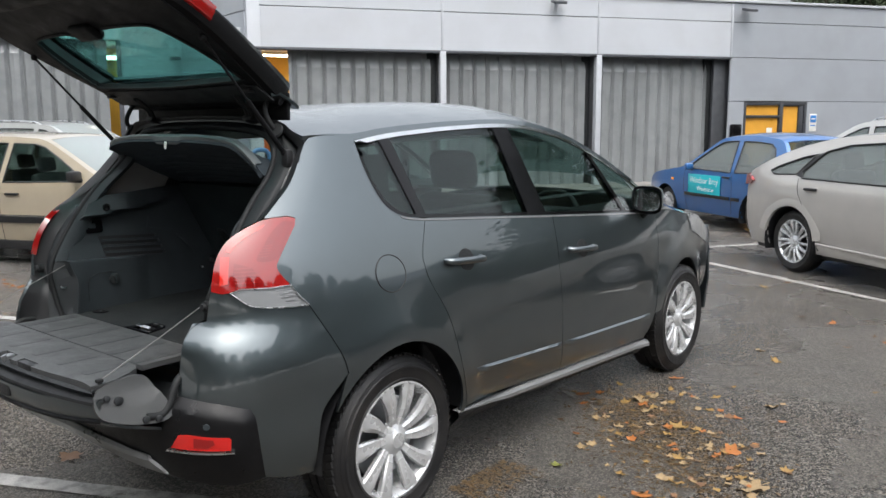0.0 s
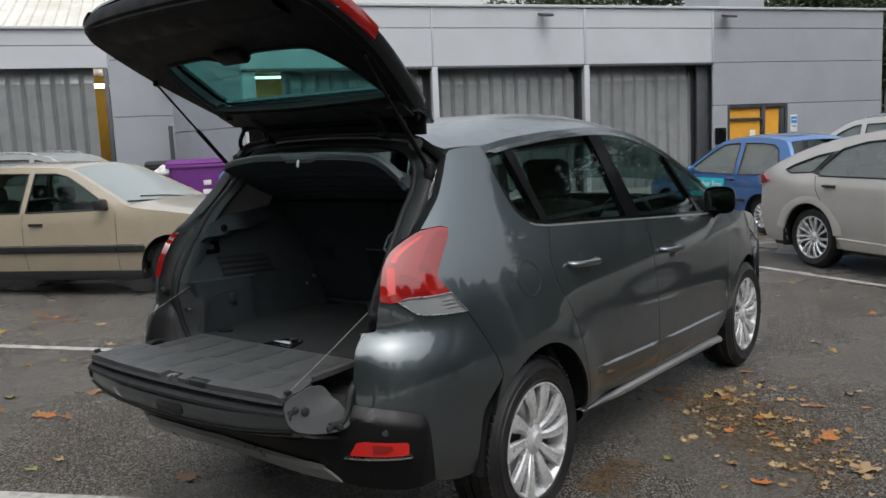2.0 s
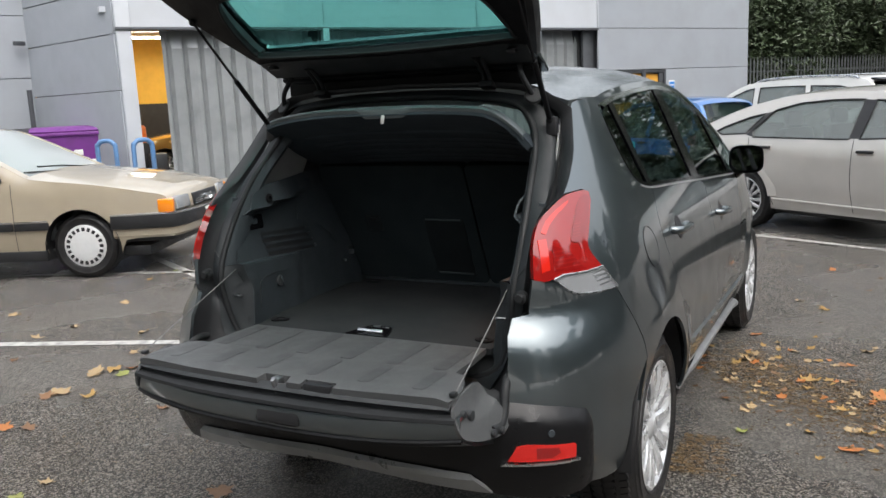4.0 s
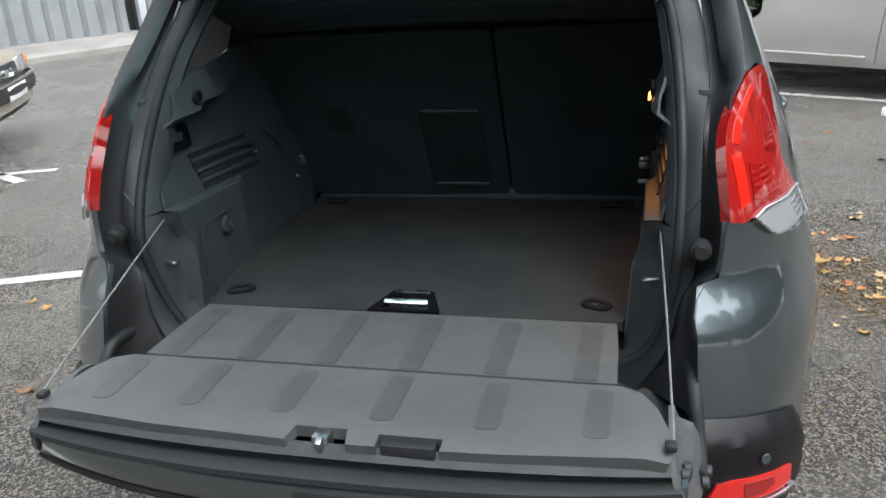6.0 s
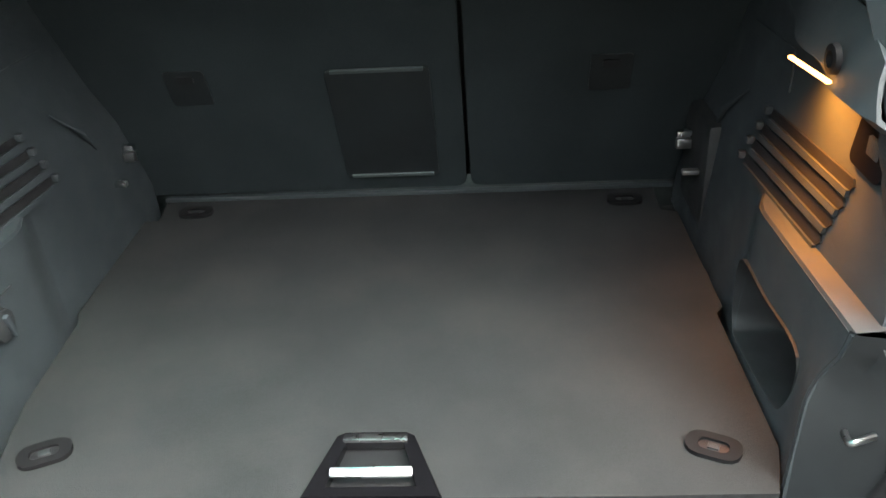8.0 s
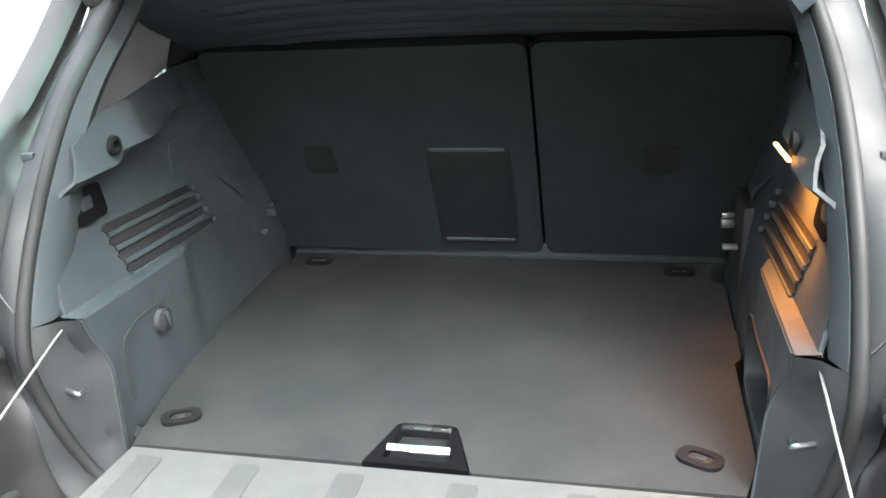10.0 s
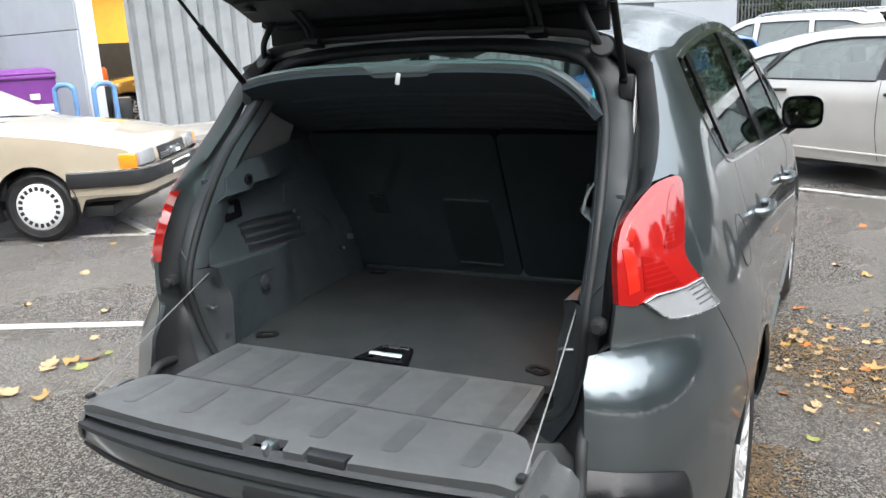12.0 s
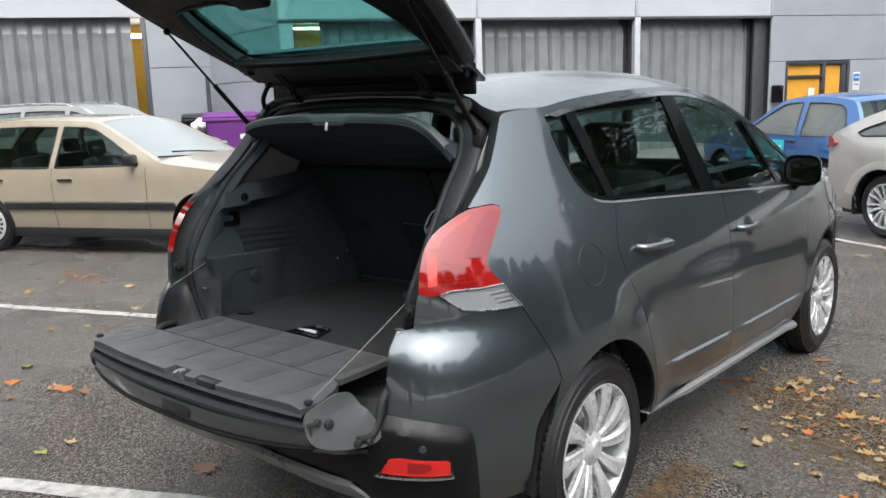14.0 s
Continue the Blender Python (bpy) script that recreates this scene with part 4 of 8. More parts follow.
        part("top_bar", sheet(arc([(-0.655, 1.128), (-0.632, 1.158), (-0.585, 1.186), (-0.530, 1.207), (-0.533, 1.199), (-0.583, 1.174), (-0.622, 1.146), (-0.640, 1.122)], 2), push(0.0062), 0.012, 0.002, out=o), M_REDBRIGHT, lamp, "bright red light bar")
        part("lamp_cell", sheet([(-0.628, 1.090), (-0.572, 1.072), (-0.556, 1.046), (-0.527, 1.012), (-0.635, 1.018)], push(0.0056), 0.012, 0.002, out=o), M_REDDARK, lamp, "dark red ribbed cell")
        for i in range(5):
            b0 = 1.024 + i * 0.0115
            part("lens_rib", sheet([(-0.628, b0), (-0.540 - i * 0.008, b0 + 0.001), (-0.541 - i * 0.008, b0 + 0.005), (-0.627, b0 + 0.004)], push(0.0066), 0.02, 0.001, out=o), M_RED, lamp, "red rib")
        clear = white_top + outer_edge[26:] + arc([(-0.398, 0.937), (-0.456, 0.937), (-0.538, 0.943), (-0.584, 0.953), (-0.614, 0.976)], 3)
        part("clear_lens", sheet(clear, push(0.003), 0.015, 0.02, out=o), M_CLEAR, lamp, "clear ribbed lens")
        part("clear_rim", tube([push(0.008)(*p) for p in clear + clear[:1]], 0.0022, 6, False), M_SATIN, lamp, "grey lens rim")
        for i in range(4):
            part("clear_rib", sheet([(-0.505 + 0.010 * i, 0.996 - i * 0.013), (-0.446 + 0.010 * i, 0.999 - i * 0.013), (-0.444 + 0.010 * i, 0.996 - i * 0.013), (-0.505 + 0.010 * i, 0.993 - i * 0.013)], push(0.0042), 0.02, 0.0012, out=o), M_STEEL, lamp, "grey rib")
        # windows with black pillars and a chrome upper line
        lift = lambda k: (lambda a, b: tuple(Vector(F(a, b)) + Vector((sgn * k, 0, 0))))
        chrome = top_c + [(p[0] + 0.008, p[1] - (0.016 if 0.02 < p[0] < 2.1 else 0.004)) for p in reversed(top_c)]
        part("chrome_trim", sheet(chrome, lift(0.003), 0.03, 0.008, out=o), M_CHROME, car, "chrome strip over the side windows")
        lowline = low_c + [(p[0] + (0.010 if p[1] > 1.2 else 0), p[1] + (0.012 if p[1] < 1.3 else 0.0)) for p in reversed(low_c)]
        part("window_seal", sheet(lowline, lift(0.002), 0.03, 0.008, out=o), M_GLOSSBLACK, car)

        def pane(y0a, y0b, y1a, y1b, name="side_window"):
            """Glass between two leaning edges: y at the belt and at the top of each."""
            n = 8
            ol = []
            for i in range(n + 1):
                yy = y0a + (y1a - y0a) * i / n
                ol.append((yy, low_z(yy) + 0.008))
            for i in range(n + 1):
                yy = y1b + (y0b - y1b) * i / n
                ol.append((yy, up_z(max(yy, 0.0)) - 0.014))
            return part(name, sheet(ol, lift(-0.006), 0.05, 0.004, out=o), M_GLASS, car)

        def post(ya, yb, wa, wb):
            ol = [(ya, low_z(ya) + 0.006), (ya + wa, low_z(ya + wa) + 0.006), (yb + wb, up_z(yb + wb) - 0.012), (yb, up_z(yb) - 0.012)]
            return part("window_pillar", sheet(ol, lift(-0.001), 0.04, 0.03, out=o), M_GLOSSBLACK, car)

        q1 = part("side_window", sheet([(0.02, 1.445), (0.03, 1.33), (0.07, 1.245), (0.13, 1.205), (0.215, 1.185), (0.165, 1.34), (0.125, 1.478)], lift(-0.006), 0.04, 0.004, out=o), M_GLASS, car)
        q1.visible_shadow = False
        post(0.215, 0.125, 0.055, 0.065)
        for w in (pane(0.27, 0.19, 0.97, 0.90), pane(1.12, 1.02, 1.86, 1.66), pane(1.90, 1.70, 2.18, 1.98)):
            w.visible_shadow = False
        post(0.97, 0.90, 0.15, 0.12)
        post(1.86, 1.66, 0.04, 0.04)
        # fuel flap
        if sgn > 0:
            part("fuel_flap", sheet(ring(-0.012, 0.990, 0.078, 0.065, 28), lift(0.0015), 0.02, 0.006, out=o), M_PAINT, car)
            rg = [F(*p) for p in ring(-0.012, 0.990, 0.081, 0.068, 36)]
            part("flap_gap", tube([(p[0] + 0.0005, p[1], p[2]) for p in rg + rg[:1]], 0.0022, 6), M_BLACK, car)
        # handles
        for yc, zc, dn in ((0.425, 0.985, door), (1.345, 0.925, fdoor)):
            p0, p1 = F(yc - 0.115, zc + 0.01), F(yc + 0.115, zc - 0.004)
            cup = sheet(ring(yc + 0.02, zc, 0.05, 0.045, 20), lift(0.001), 0.02, 0.006, out=o)
            part("handle_cup", cup, M_BLACK, dn)
            pts = [(p0[0] - sgn * 0.004, p0[1], p0[2]), (p0[0] + sgn * 0.030, p0[1] + 0.02, p0[2] - 0.002), (p0[0] + sgn * 0.040, (p0[1] + p1[1]) / 2, (p0[2] + p1[2]) / 2), (p1[0] + sgn * 0.030, p1[1] - 0.02, p1[2] + 0.002), (p1[0] - sgn * 0.004, p1[1], p1[2])]
            part("door_handle", tube(curve2(pts, 5), [0.010] + [0.0145] * 19 + [0.010], 10), M_PAINT, dn)
        # rub strip and sill
        for y0, y1, z0, z1 in ((0.46, 1.155, 0.505, 0.472), (1.17, 2.12, 0.470, 0.440)):
            rows = []
            for i in range(25):
                y, z, k = y0 + (y1 - y0) * i / 24, z0 + (z1 - z0) * i / 24, min(1.0, 0.1 + i / 4, 0.3 + (24 - i) / 2)
                rows.append([lift(-0.004)(y, z + 0.020), lift(0.001)(y, z + 0.018), lift(0.011 * k)(y, z + 0.010), lift(0.010 * k)(y, z - 0.012), lift(-0.004)(y, z - 0.020)])
            part("rub_strip", loft(rows), M_PAINT, door if y0 < 1 else fdoor)
        rows = []
        for i in range(15):
            y = 0.36 + (2.20 - 0.36) * i / 14
            zt = 0.352 + (0.268 - 0.352) * i / 14
            x = width(y, zt)
            k = min(1.0, 0.15 + i * 0.28)
            rows.append([(sgn * (x - 0.03), y, zt + 0.014 * k), (sgn * (x + 0.002), y, zt + 0.010 * k), (sgn * (x + 0.020 * k), y, zt - 0.006 * k), (sgn * (x + 0.018 * k), y, zt - 0.024 * k), (sgn * (x - 0.004), y, zt - 0.030 * k)])
        part("sill_trim", loft(rows), M_SILL, car, "grey plastic sill trim")
        rows = []
        for i in range(15):
            y = 0.375 + (2.19 - 0.375) * i / 14
            zt = 0.352 + (0.268 - 0.352) * i / 14
            x = width(y, zt)
            rows.append([(sgn * (x - 0.012), y, zt + 0.03), (sgn * (x - 0.008), y, zt - 0.030), (sgn * (x - 0.05), y, zt - 0.075), (sgn * (x - 0.25), y, zt - 0.085)])
        part("sill_panel", loft(rows), M_BLACK, car)
        belt = [(p[0], p[1] - 0.004) for p in low_c if p[0] < 2.12 and p[1] < 1.20] + [(p[0], p[1] - 0.010) for p in reversed(low_c) if p[0] < 2.12 and p[1] < 1.20]
        part("belt_trim", sheet(belt, lift(0.004), 0.03, 0.006, out=o), M_SILL, car, "thin grey strip under the side windows")
        # mirror
        mx, my, mz = 0.775, 2.03, 1.055
        mir = thing("door_mirror", "", "")
        mir.parent = car
        rows = []
        for i in range(7):
            f = i / 6
            yy = my - 0.045 + 0.15 * f
            sc = (1 - f ** 2.2 * 0.75)
            rows.append([(sgn * (mx + 0.100 + 0.092 * sc * c - 0.02 * f), yy, mz + 0.068 + 0.078 * sc * s2) for c, s2 in [(math.copysign(abs(math.cos(radians(a))) ** 0.6, math.cos(radians(a))), math.copysign(abs(math.sin(radians(a))) ** 0.6, math.sin(radians(a)))) for a in range(0, 360, 20)]])
        bm = loft(rows, True)
        bm.faces.new(bm.verts[:][-18:])
        part("mirror_shell", bm, M_PAINT, mir, "dark grey painted mirror shell")
        gl = prism([(sgn * (mx + 0.100 + 0.080 * math.copysign(abs(math.cos(radians(a))) ** 0.6, math.cos(radians(a)))), mz + 0.068 + 0.062 * math.copysign(abs(math.sin(radians(a))) ** 0.6, math.sin(radians(a)))) for a in range(0, 360, 20)], 0.004, "xz", at=my - 0.047)
        gl.transform(pose(0, my - 0.038, mz + 0.068, -6) @ Matrix.Translation((0, 0.038 - my, -mz - 0.068)))
        part("mirror_glass", gl, M_MIRROR, mir, "mirror glass")
        part("mirror_foot", tube([(sgn * (mx - 0.05), my + 0.06, mz - 0.02), (sgn * (mx + 0.02), my + 0.05, mz - 0.025), (sgn * (mx + 0.07), my + 0.03, mz + 0.01)], [0.045, 0.032, 0.026], 10), M_GLOSSBLACK, mir)

    # roof and bonnet
    def across(y, zt, crown, n=10):
        x = width(y, zt) if y >= 0 else flank(y / 0.9, zt)[0]
        row = []
        for k in range(-n, n + 1):
            f = k / n
            row.append((x * math.copysign(abs(f) ** 0.9, f), y, zt + crown * (1 - abs(f) ** 2.6)))
        return row
    ys = [-0.24, -0.20, -0.1, 0.05, 0.25, 0.5, 0.8, 1.1, 1.3, 1.42]
    part("roof", solid(loft([across(y, roof_z(y) - 0.004, 0.095 if y > -0.15 else 0.075) for y in ys]), 0.02, (0, 0, 1)), M_WETROOF, car, "dark grey roof beaded with rain")
    part("windscreen", solid(loft([across(y, z, 0.08 + 0.06 * (y - 1.42)) for y, z in ((1.43, 1.50), (1.6, 1.445), (1.8, 1.365), (2.05, 1.235), (2.25, 1.115))]), 0.006, (0, 0, 1)), M_GLASS, car)
    part("bonnet", solid(loft([across(y, z, c) for y, z, c in ((2.26, 1.06, 0.08), (2.6, 1.005, 0.10), (2.9, 0.955, 0.10), (3.2, 0.885, 0.08), (3.36, 0.80, 0.06))]), 0.015, (0, 0, 1)), M_PAINT, car)
    front = [[(0.97 * x, y + 0.09 * (1 - abs(x / 0.72) ** 2), z) for x in np.linspace(-0.70, 0.70, 15)] for y, z in ((3.36, 0.84), (3.40, 0.65), (3.41, 0.45), (3.36, 0.25))]
    part("front_bumper", solid(loft(front), 0.02, (0, 1, 0)), M_PAINT, car)
    for sgn in (1, -1):
        part("headlamp", sheet([(2.85, 0.86), (3.30, 0.72), (3.34, 0.80), (3.05, 0.94), (2.80, 0.985)], (lambda a, b: (sgn * (flank(a, b)[0] + 0.006), a, b)), 0.04, 0.02, out=(sgn, 0, 0)), M_CLEAR, car, "clear headlamp")
    # underbody
    part("underbody", box(1.36, 3.3, 0.12, 0.03, pose(0, 1.62, 0.26)), M_BLACK, car)
    for sgn in (1, -1):
        wheel_parts(car, pose(sgn * 0.833, 0.008, 0.335), 0.335, 0.228, 0.215, 5, True, "", sgn)
        wheel_parts(car, pose(sgn * 0.828, 2.613, 0.335), 0.335, 0.228, 0.215, 5, True, "", sgn)
    return car


def spread(points, n):
    """n points evenly along a 3D line."""
    pts = [Vector(p) for p in points]
    run = [0.0]
    for a, b in zip(pts, pts[1:]):
        run.append(run[-1] + (b - a).length)
    out = []
    for k in range(n):
        d = run[-1] * k / (n - 1)
        i = max(j for j in range(len(pts) - 1) if run[j] <= d + 1e-9)
        out.append(pts[i].lerp(pts[i + 1], min(1, (d - run[i]) / max(1e-9, run[i + 1] - run[i]))))
    return out


SEAL = [(0.39, -0.60, 0.655), (0.485, -0.605, 0.69), (0.528, -0.612, 0.75), (0.553, -0.625, 0.85), (0.562, -0.625, 0.95), (0.564, -0.55, 1.09), (0.551, -0.435, 1.25), (0.527, -0.325, 1.36), (0.492, -0.27, 1.44), (0.42, -0.255, 1.50), (0.22, -0.25, 1.525), (0.0, -0.25, 1.53)]
RIM = [(-0.785, 0.65), (-0.78, 0.76), (-0.772, 0.85), (-0.755, 0.896), (-0.712, 0.903), (-0.697, 1.002), (-0.679, 1.090), (-0.652, 1.147), (-0.606, 1.194), (-0.53, 1.224), (-0.475, 1.275), (-0.412, 1.335), (-0.365, 1.40), (-0.31, 1.475)]


def boot(car):
    seal = [Vector(p) for p in curve2(SEAL, 6)]
    rim = [Vector(flank(*p)) for p in RIM] + [Vector((0.50, -0.240, 1.552)), Vector((0.35, -0.245, 1.570)), Vector((0.0, -0.245, 1.578))]
    n = 44
    for sgn in (1, -1):
        mir = lambda v: (sgn * v[0], v[1], v[2])
        a, b = spread(rim, n), spread(seal, n)
        rows, deep_rows = [], []
        for p, q in zip(a, b):
            way = p - q
            up = min(1, max(0, (p.z - 1.18) / 0.08))
            c = q + way * 0.50 + Vector((0, 0.030 + 0.018 * up, 0))
            rows.append([mir(q), mir(q + way * 0.12 + Vector((0, -0.004, 0))), mir(q + way * 0.40 + Vector((0, 0.012, 0))), mir(q + way * 0.47 + Vector((0, 0.018, 0))), mir(c)])
            deep_rows.append([mir(q + way * 0.44 + Vector((0, 0.021, 0))), mir(c + Vector((-0.002, 0.005, 0))), mir(q + way * 0.62 + Vector((0, 0.050, 0))), mir(q + way * 0.90 + Vector((-0.024 * up, 0.044 - 0.016 * up, -0.010 * up))), mir(p + Vector((-0.036 * up, 0.010 - 0.010 * up, -0.016 * up))), mir(p + Vector((0.002 - 0.020 * up, -0.002 - 0.006 * up, -0.004 * up))), mir(p + Vector((0.002 + 0.004 * up, -0.002 - 0.004 * up, 0)))])
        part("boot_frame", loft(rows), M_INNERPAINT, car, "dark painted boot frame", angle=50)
        part("frame_channel", loft(deep_rows), M_BLACK, car, "black gutter beside the boot frame", angle=60)
        # panel joint on the frame, and the clip above it
        k = min(range(n), key=lambda i: abs(b[i].z - 0.985))
        part("panel_joint", tube([Vector(rows[k][1]) + Vector((0, -0.002, 0)), Vector(rows[k][2]) + Vector((0, -0.002, 0)), Vector(rows[k][3]) + Vector((0, -0.003, 0))], 0.0018, 5), M_BLACK, car)
        k = min(range(n), key=lambda i: abs(b[i].z - 1.175))
        part("frame_clip", box(0.022, 0.010, 0.016, 0.003, Matrix.Translation(Vector(rows[k][2]) + Vector((0, 0.001, 0)))), M_TRIM, car)
        # jamb and pillar trim inside the seal
        upper = [p for p in seal if 0.962 < p.z < 1.47]
        rows = [[mir(p + Vector((-0.008, 0.0, 0))), mir(p + Vector((-0.022, 0.03, 0))), mir(p + Vector((-0.016, 0.05 if p.z > 1.12 else 0.075, 0))), mir(p + Vector((0.016, 0.06 if p.z > 1.12 else 0.15, 0.0)))] for p in upper]
        part("pillar_trim", solid(loft(rows), 0.006), M_TRIM, car, "grey plastic pillar trim")
        base = 0.0 if sgn > 0 else 0.015
        ledge_z = lambda y: float(np.interp(y, [-0.58, -0.284, -0.2], [0.967, 0.953, 0.950]))
        up_x = lambda z: float(np.interp(z, [0.73, 0.955, 1.035, 1.13, 1.26], [0.499 + base, 0.522, 0.541, 0.553, 0.570]))
        blend = lambda v: (lambda c: c * c * (3 - 2 * c))(min(1, max(0, v)))

        def low_x(y, z):
            k = min(1, max(0, (z - 0.73) / 0.22))
            x = (0.484 + base * 0.9) * (1 - k) + 0.496 * k - 0.022 * min(1, max(0, (-0.50 - y) / 0.08)) * min(1, max(0, (0.93 - z) / 0.06))
            f = blend((y + 0.29) / 0.085)
            return x * (1 - f) + up_x(z) * f

        def high_x(y, z):
            """Upper trim: leans out, with an overhang under the shelf peg."""
            k = float(np.interp(y, [-0.53, -0.48, -0.30, -0.14, -0.02], [0.4, 1.0, 1.0, 0.35, 0.0]))
            zb = float(np.interp(y, [-0.52, -0.3, 0.0], [1.140, 1.166, 1.190]))
            return up_x(z) - k * 0.054 * blend((z - zb + 0.012) / 0.016) * (1 - 0.45 * min(1, max(0, (z - zb) / 0.09)))
        edge_y = lambda z: float(np.interp(z, [0.66, 0.72, 0.80, 0.894, 0.967], [-0.578, -0.572, -0.565, -0.556, -0.581]))
        lower = [p for p in seal if p.z <= 0.972 and p.x > 0.42]
        rows = [[mir(p + Vector((-0.006, 0.0, 0))), mir(p + Vector((-0.026, 0.012, 0))), mir(Vector((min(p.x - 0.03, low_x(-0.58, p.z) + 0.030), edge_y(p.z) - 0.010, p.z))), mir(Vector((min(p.x - 0.02, low_x(edge_y(p.z), p.z) + 0.004), edge_y(p.z) - 0.004, p.z))), mir(Vector((min(p.x - 0.02, low_x(edge_y(p.z), p.z) - 0.0005), edge_y(p.z) + 0.006, p.z)))] for p in lower]
        part("boot_jamb", loft(rows), M_JAMB, car, "grey plastic jamb beside the seal", angle=60)
        # hook, buffer, plug
        part("striker_hook", tube(curve2([(sgn * 0.545, -0.60, 0.862), (sgn * 0.508, -0.618, 0.866), (sgn * 0.498, -0.618, 0.864), (sgn * 0.50, -0.60, 0.862)], 5), 0.004, 8), M_STEEL, car, "steel striker hook")
        for dz, r in ((0.0, 0.019), (0.095, 0.009)):
            bm = lathe([(0.012, 0.0), (0.012, r * 0.6), (0.002, r * 0.72), (0.0, r), (-0.02, r)], 20, "z")
            bm.transform(pose(sgn * 0.598, -0.668, 0.945 - dz, 90, 0, 0))
            part("rubber_buffer", bm, M_SEAL, car)
        # lower side trim with its ledge, dying away towards the seat
        tops = [(y, ledge_z(y)) for y in np.linspace(-0.205, -0.581, 9)]
        out = [(-0.574, 0.725), (-0.205, 0.725)] + tops + [(-0.556, 0.894), (-0.565, 0.80)]
        cubby = [tuple(p) for p in curve2([(-0.258, 0.862), (-0.252, 0.820), (-0.264, 0.765), (-0.300, 0.756), (-0.440, 0.768), (-0.475, 0.788), (-0.494, 0.845), (-0.472, 0.878), (-0.361, 0.872), (-0.285, 0.874)], 3, True)]
        surf = lambda y, z: (sgn * low_x(y, z), y, z)
        part("lower_side_trim", sheet(out, surf, 0.022, 0.004, holes=[cubby] if sgn > 0 else [], out=(-sgn, 0, 0)), M_TRIM, car)
        rows = [[(sgn * low_x(y, ledge_z(y)), y, ledge_z(y) - 0.001), (sgn * (low_x(y, ledge_z(y)) + 0.003), y, ledge_z(y) + 0.004), (sgn * (up_x(ledge_z(y)) + 0.006), y, ledge_z(y) + 0.006)] for y in np.linspace(-0.581, -0.205, 14)]
        part("trim_ledge", loft(rows), M_TRIM, car)
        if sgn > 0:
            rows = [[(x, -0.372 + (y + 0.372) * k, 0.817 + (z - 0.817) * k) for y, z in cubby] for x, k in ((0.488, 1.0), (0.53, 0.97), (0.585, 0.92), (0.59, 0.0))]
            part("cubby_pocket", loft(rows, True), M_TRIMDARK, car, "dark side pocket")
        else:
            part("trim_knob", lathe([(0.0, 0.024), (0.008, 0.022), (0.012, 0.010), (0.012, 0.0)], 20), M_TRIMDARK, car).matrix_basis = pose(-0.494, -0.388, 0.872)
            part("knob_grip", box(0.008, 0.008, 0.036, 0.002, pose(-0.480, -0.388, 0.872, 15)), M_TRIM, car)
            line = [(-low_x(y, z) + 0.0015, y, z) for y, z in curve2([(-0.508, 0.790), (-0.505, 0.870), (-0.485, 0.897), (-0.43, 0.905), (-0.34, 0.903)], 5)]
            part("hatch_joint", tube(line, 0.0018, 6), M_TRIMDARK, car, "joint of the side hatch")
        # upper side trim with slots, overhanging at the top
        up = [(y, ledge_z(y)) for y in np.linspace(-0.575, -0.205, 9)] + [(-0.205, 0.725), (0.205, 0.725), (0.205, 1.25), (-0.08, 1.258), (-0.385, 1.236), (-0.47, 1.205), (-0.515, 1.12), (-0.555, 1.03)]
        part("upper_side_trim", sheet(up, lambda y, z: (sgn * high_x(y, z), y, z), 0.018, 0.006, out=(-sgn, 0, 0)), M_TRIM, car, "grey plastic upper side trim")
        proud = lambda y, z: (sgn * (up_x(z) - 0.003), y, z)
        for i in range(4):
            ya, za, yb, zb = -0.160 + 0.010 * i, 1.037 - 0.026 * i, -0.420 + 0.006 * i, 1.052 - 0.026 * i
            ol = [(ya, za - 0.006), (ya + 0.006, za), (ya, za + 0.006), (yb, zb + 0.008), (yb - 0.007, zb + 0.001), (yb, zb - 0.006)]
            part("air_slot", sheet(ol, proud, 0.05, 0.003, out=(-sgn, 0, 0)), M_BLACK, car, "dark air slot")
            lip = [(ya, za - 0.014), (yb, zb - 0.014), (yb, zb - 0.006), (ya, za - 0.006)]
            part("slot_lip", sheet(lip, lambda y, z: (proud(y, z)[0] - sgn * 0.003, y, z), 0.05, 0.005, out=(-sgn, 0, 0)), M_TRIM, car)
            part("slot_clip", box(0.012, 0.012, 0.012, 0.003, pose(sgn * (up_x(za) - 0.006), ya + 0.012, za + 0.002)), M_TRIM, car)
        # fin and shallow plate towards the seat
        part("trim_fin", tube([(sgn * (up_x(1.034) - 0.001), -0.045, 1.034), (sgn * (up_x(0.99) - 0.012), -0.005, 0.99), (sgn * (up_x(0.942) - 0.001), 0.036, 0.942)], [0.002, 0.005, 0.002], 6), M_TRIM, car, "small trim fin")
        part("trim_plate", sheet([(-0.172, 1.130), (-0.190, 1.078), (-0.027, 1.052), (0.0, 1.126)], lambda y, z: (sgn * (min(high_x(y, z), up_x(z)) - 0.003), y, z), 0.02, 0.004, out=(-sgn, 0, 0)), M_TRIM, car)
        # pale upper lining of the rear pillar
        part("upper_pillar_trim", sheet([(-0.41, 1.19), (-0.10, 1.24), (0.015, 1.27), (0.015, 1.46), (-0.15, 1.48), (-0.235, 1.44), (-0.305, 1.35), (-0.375, 1.26)], lambda y, z: (sgn * (0.600 - 0.12 * (z - 1.25)), y, z), 0.05, 0.005, out=(-sgn, 0, 0)), M_TRIMLIGHT, car, "pale grey upper pillar trim")
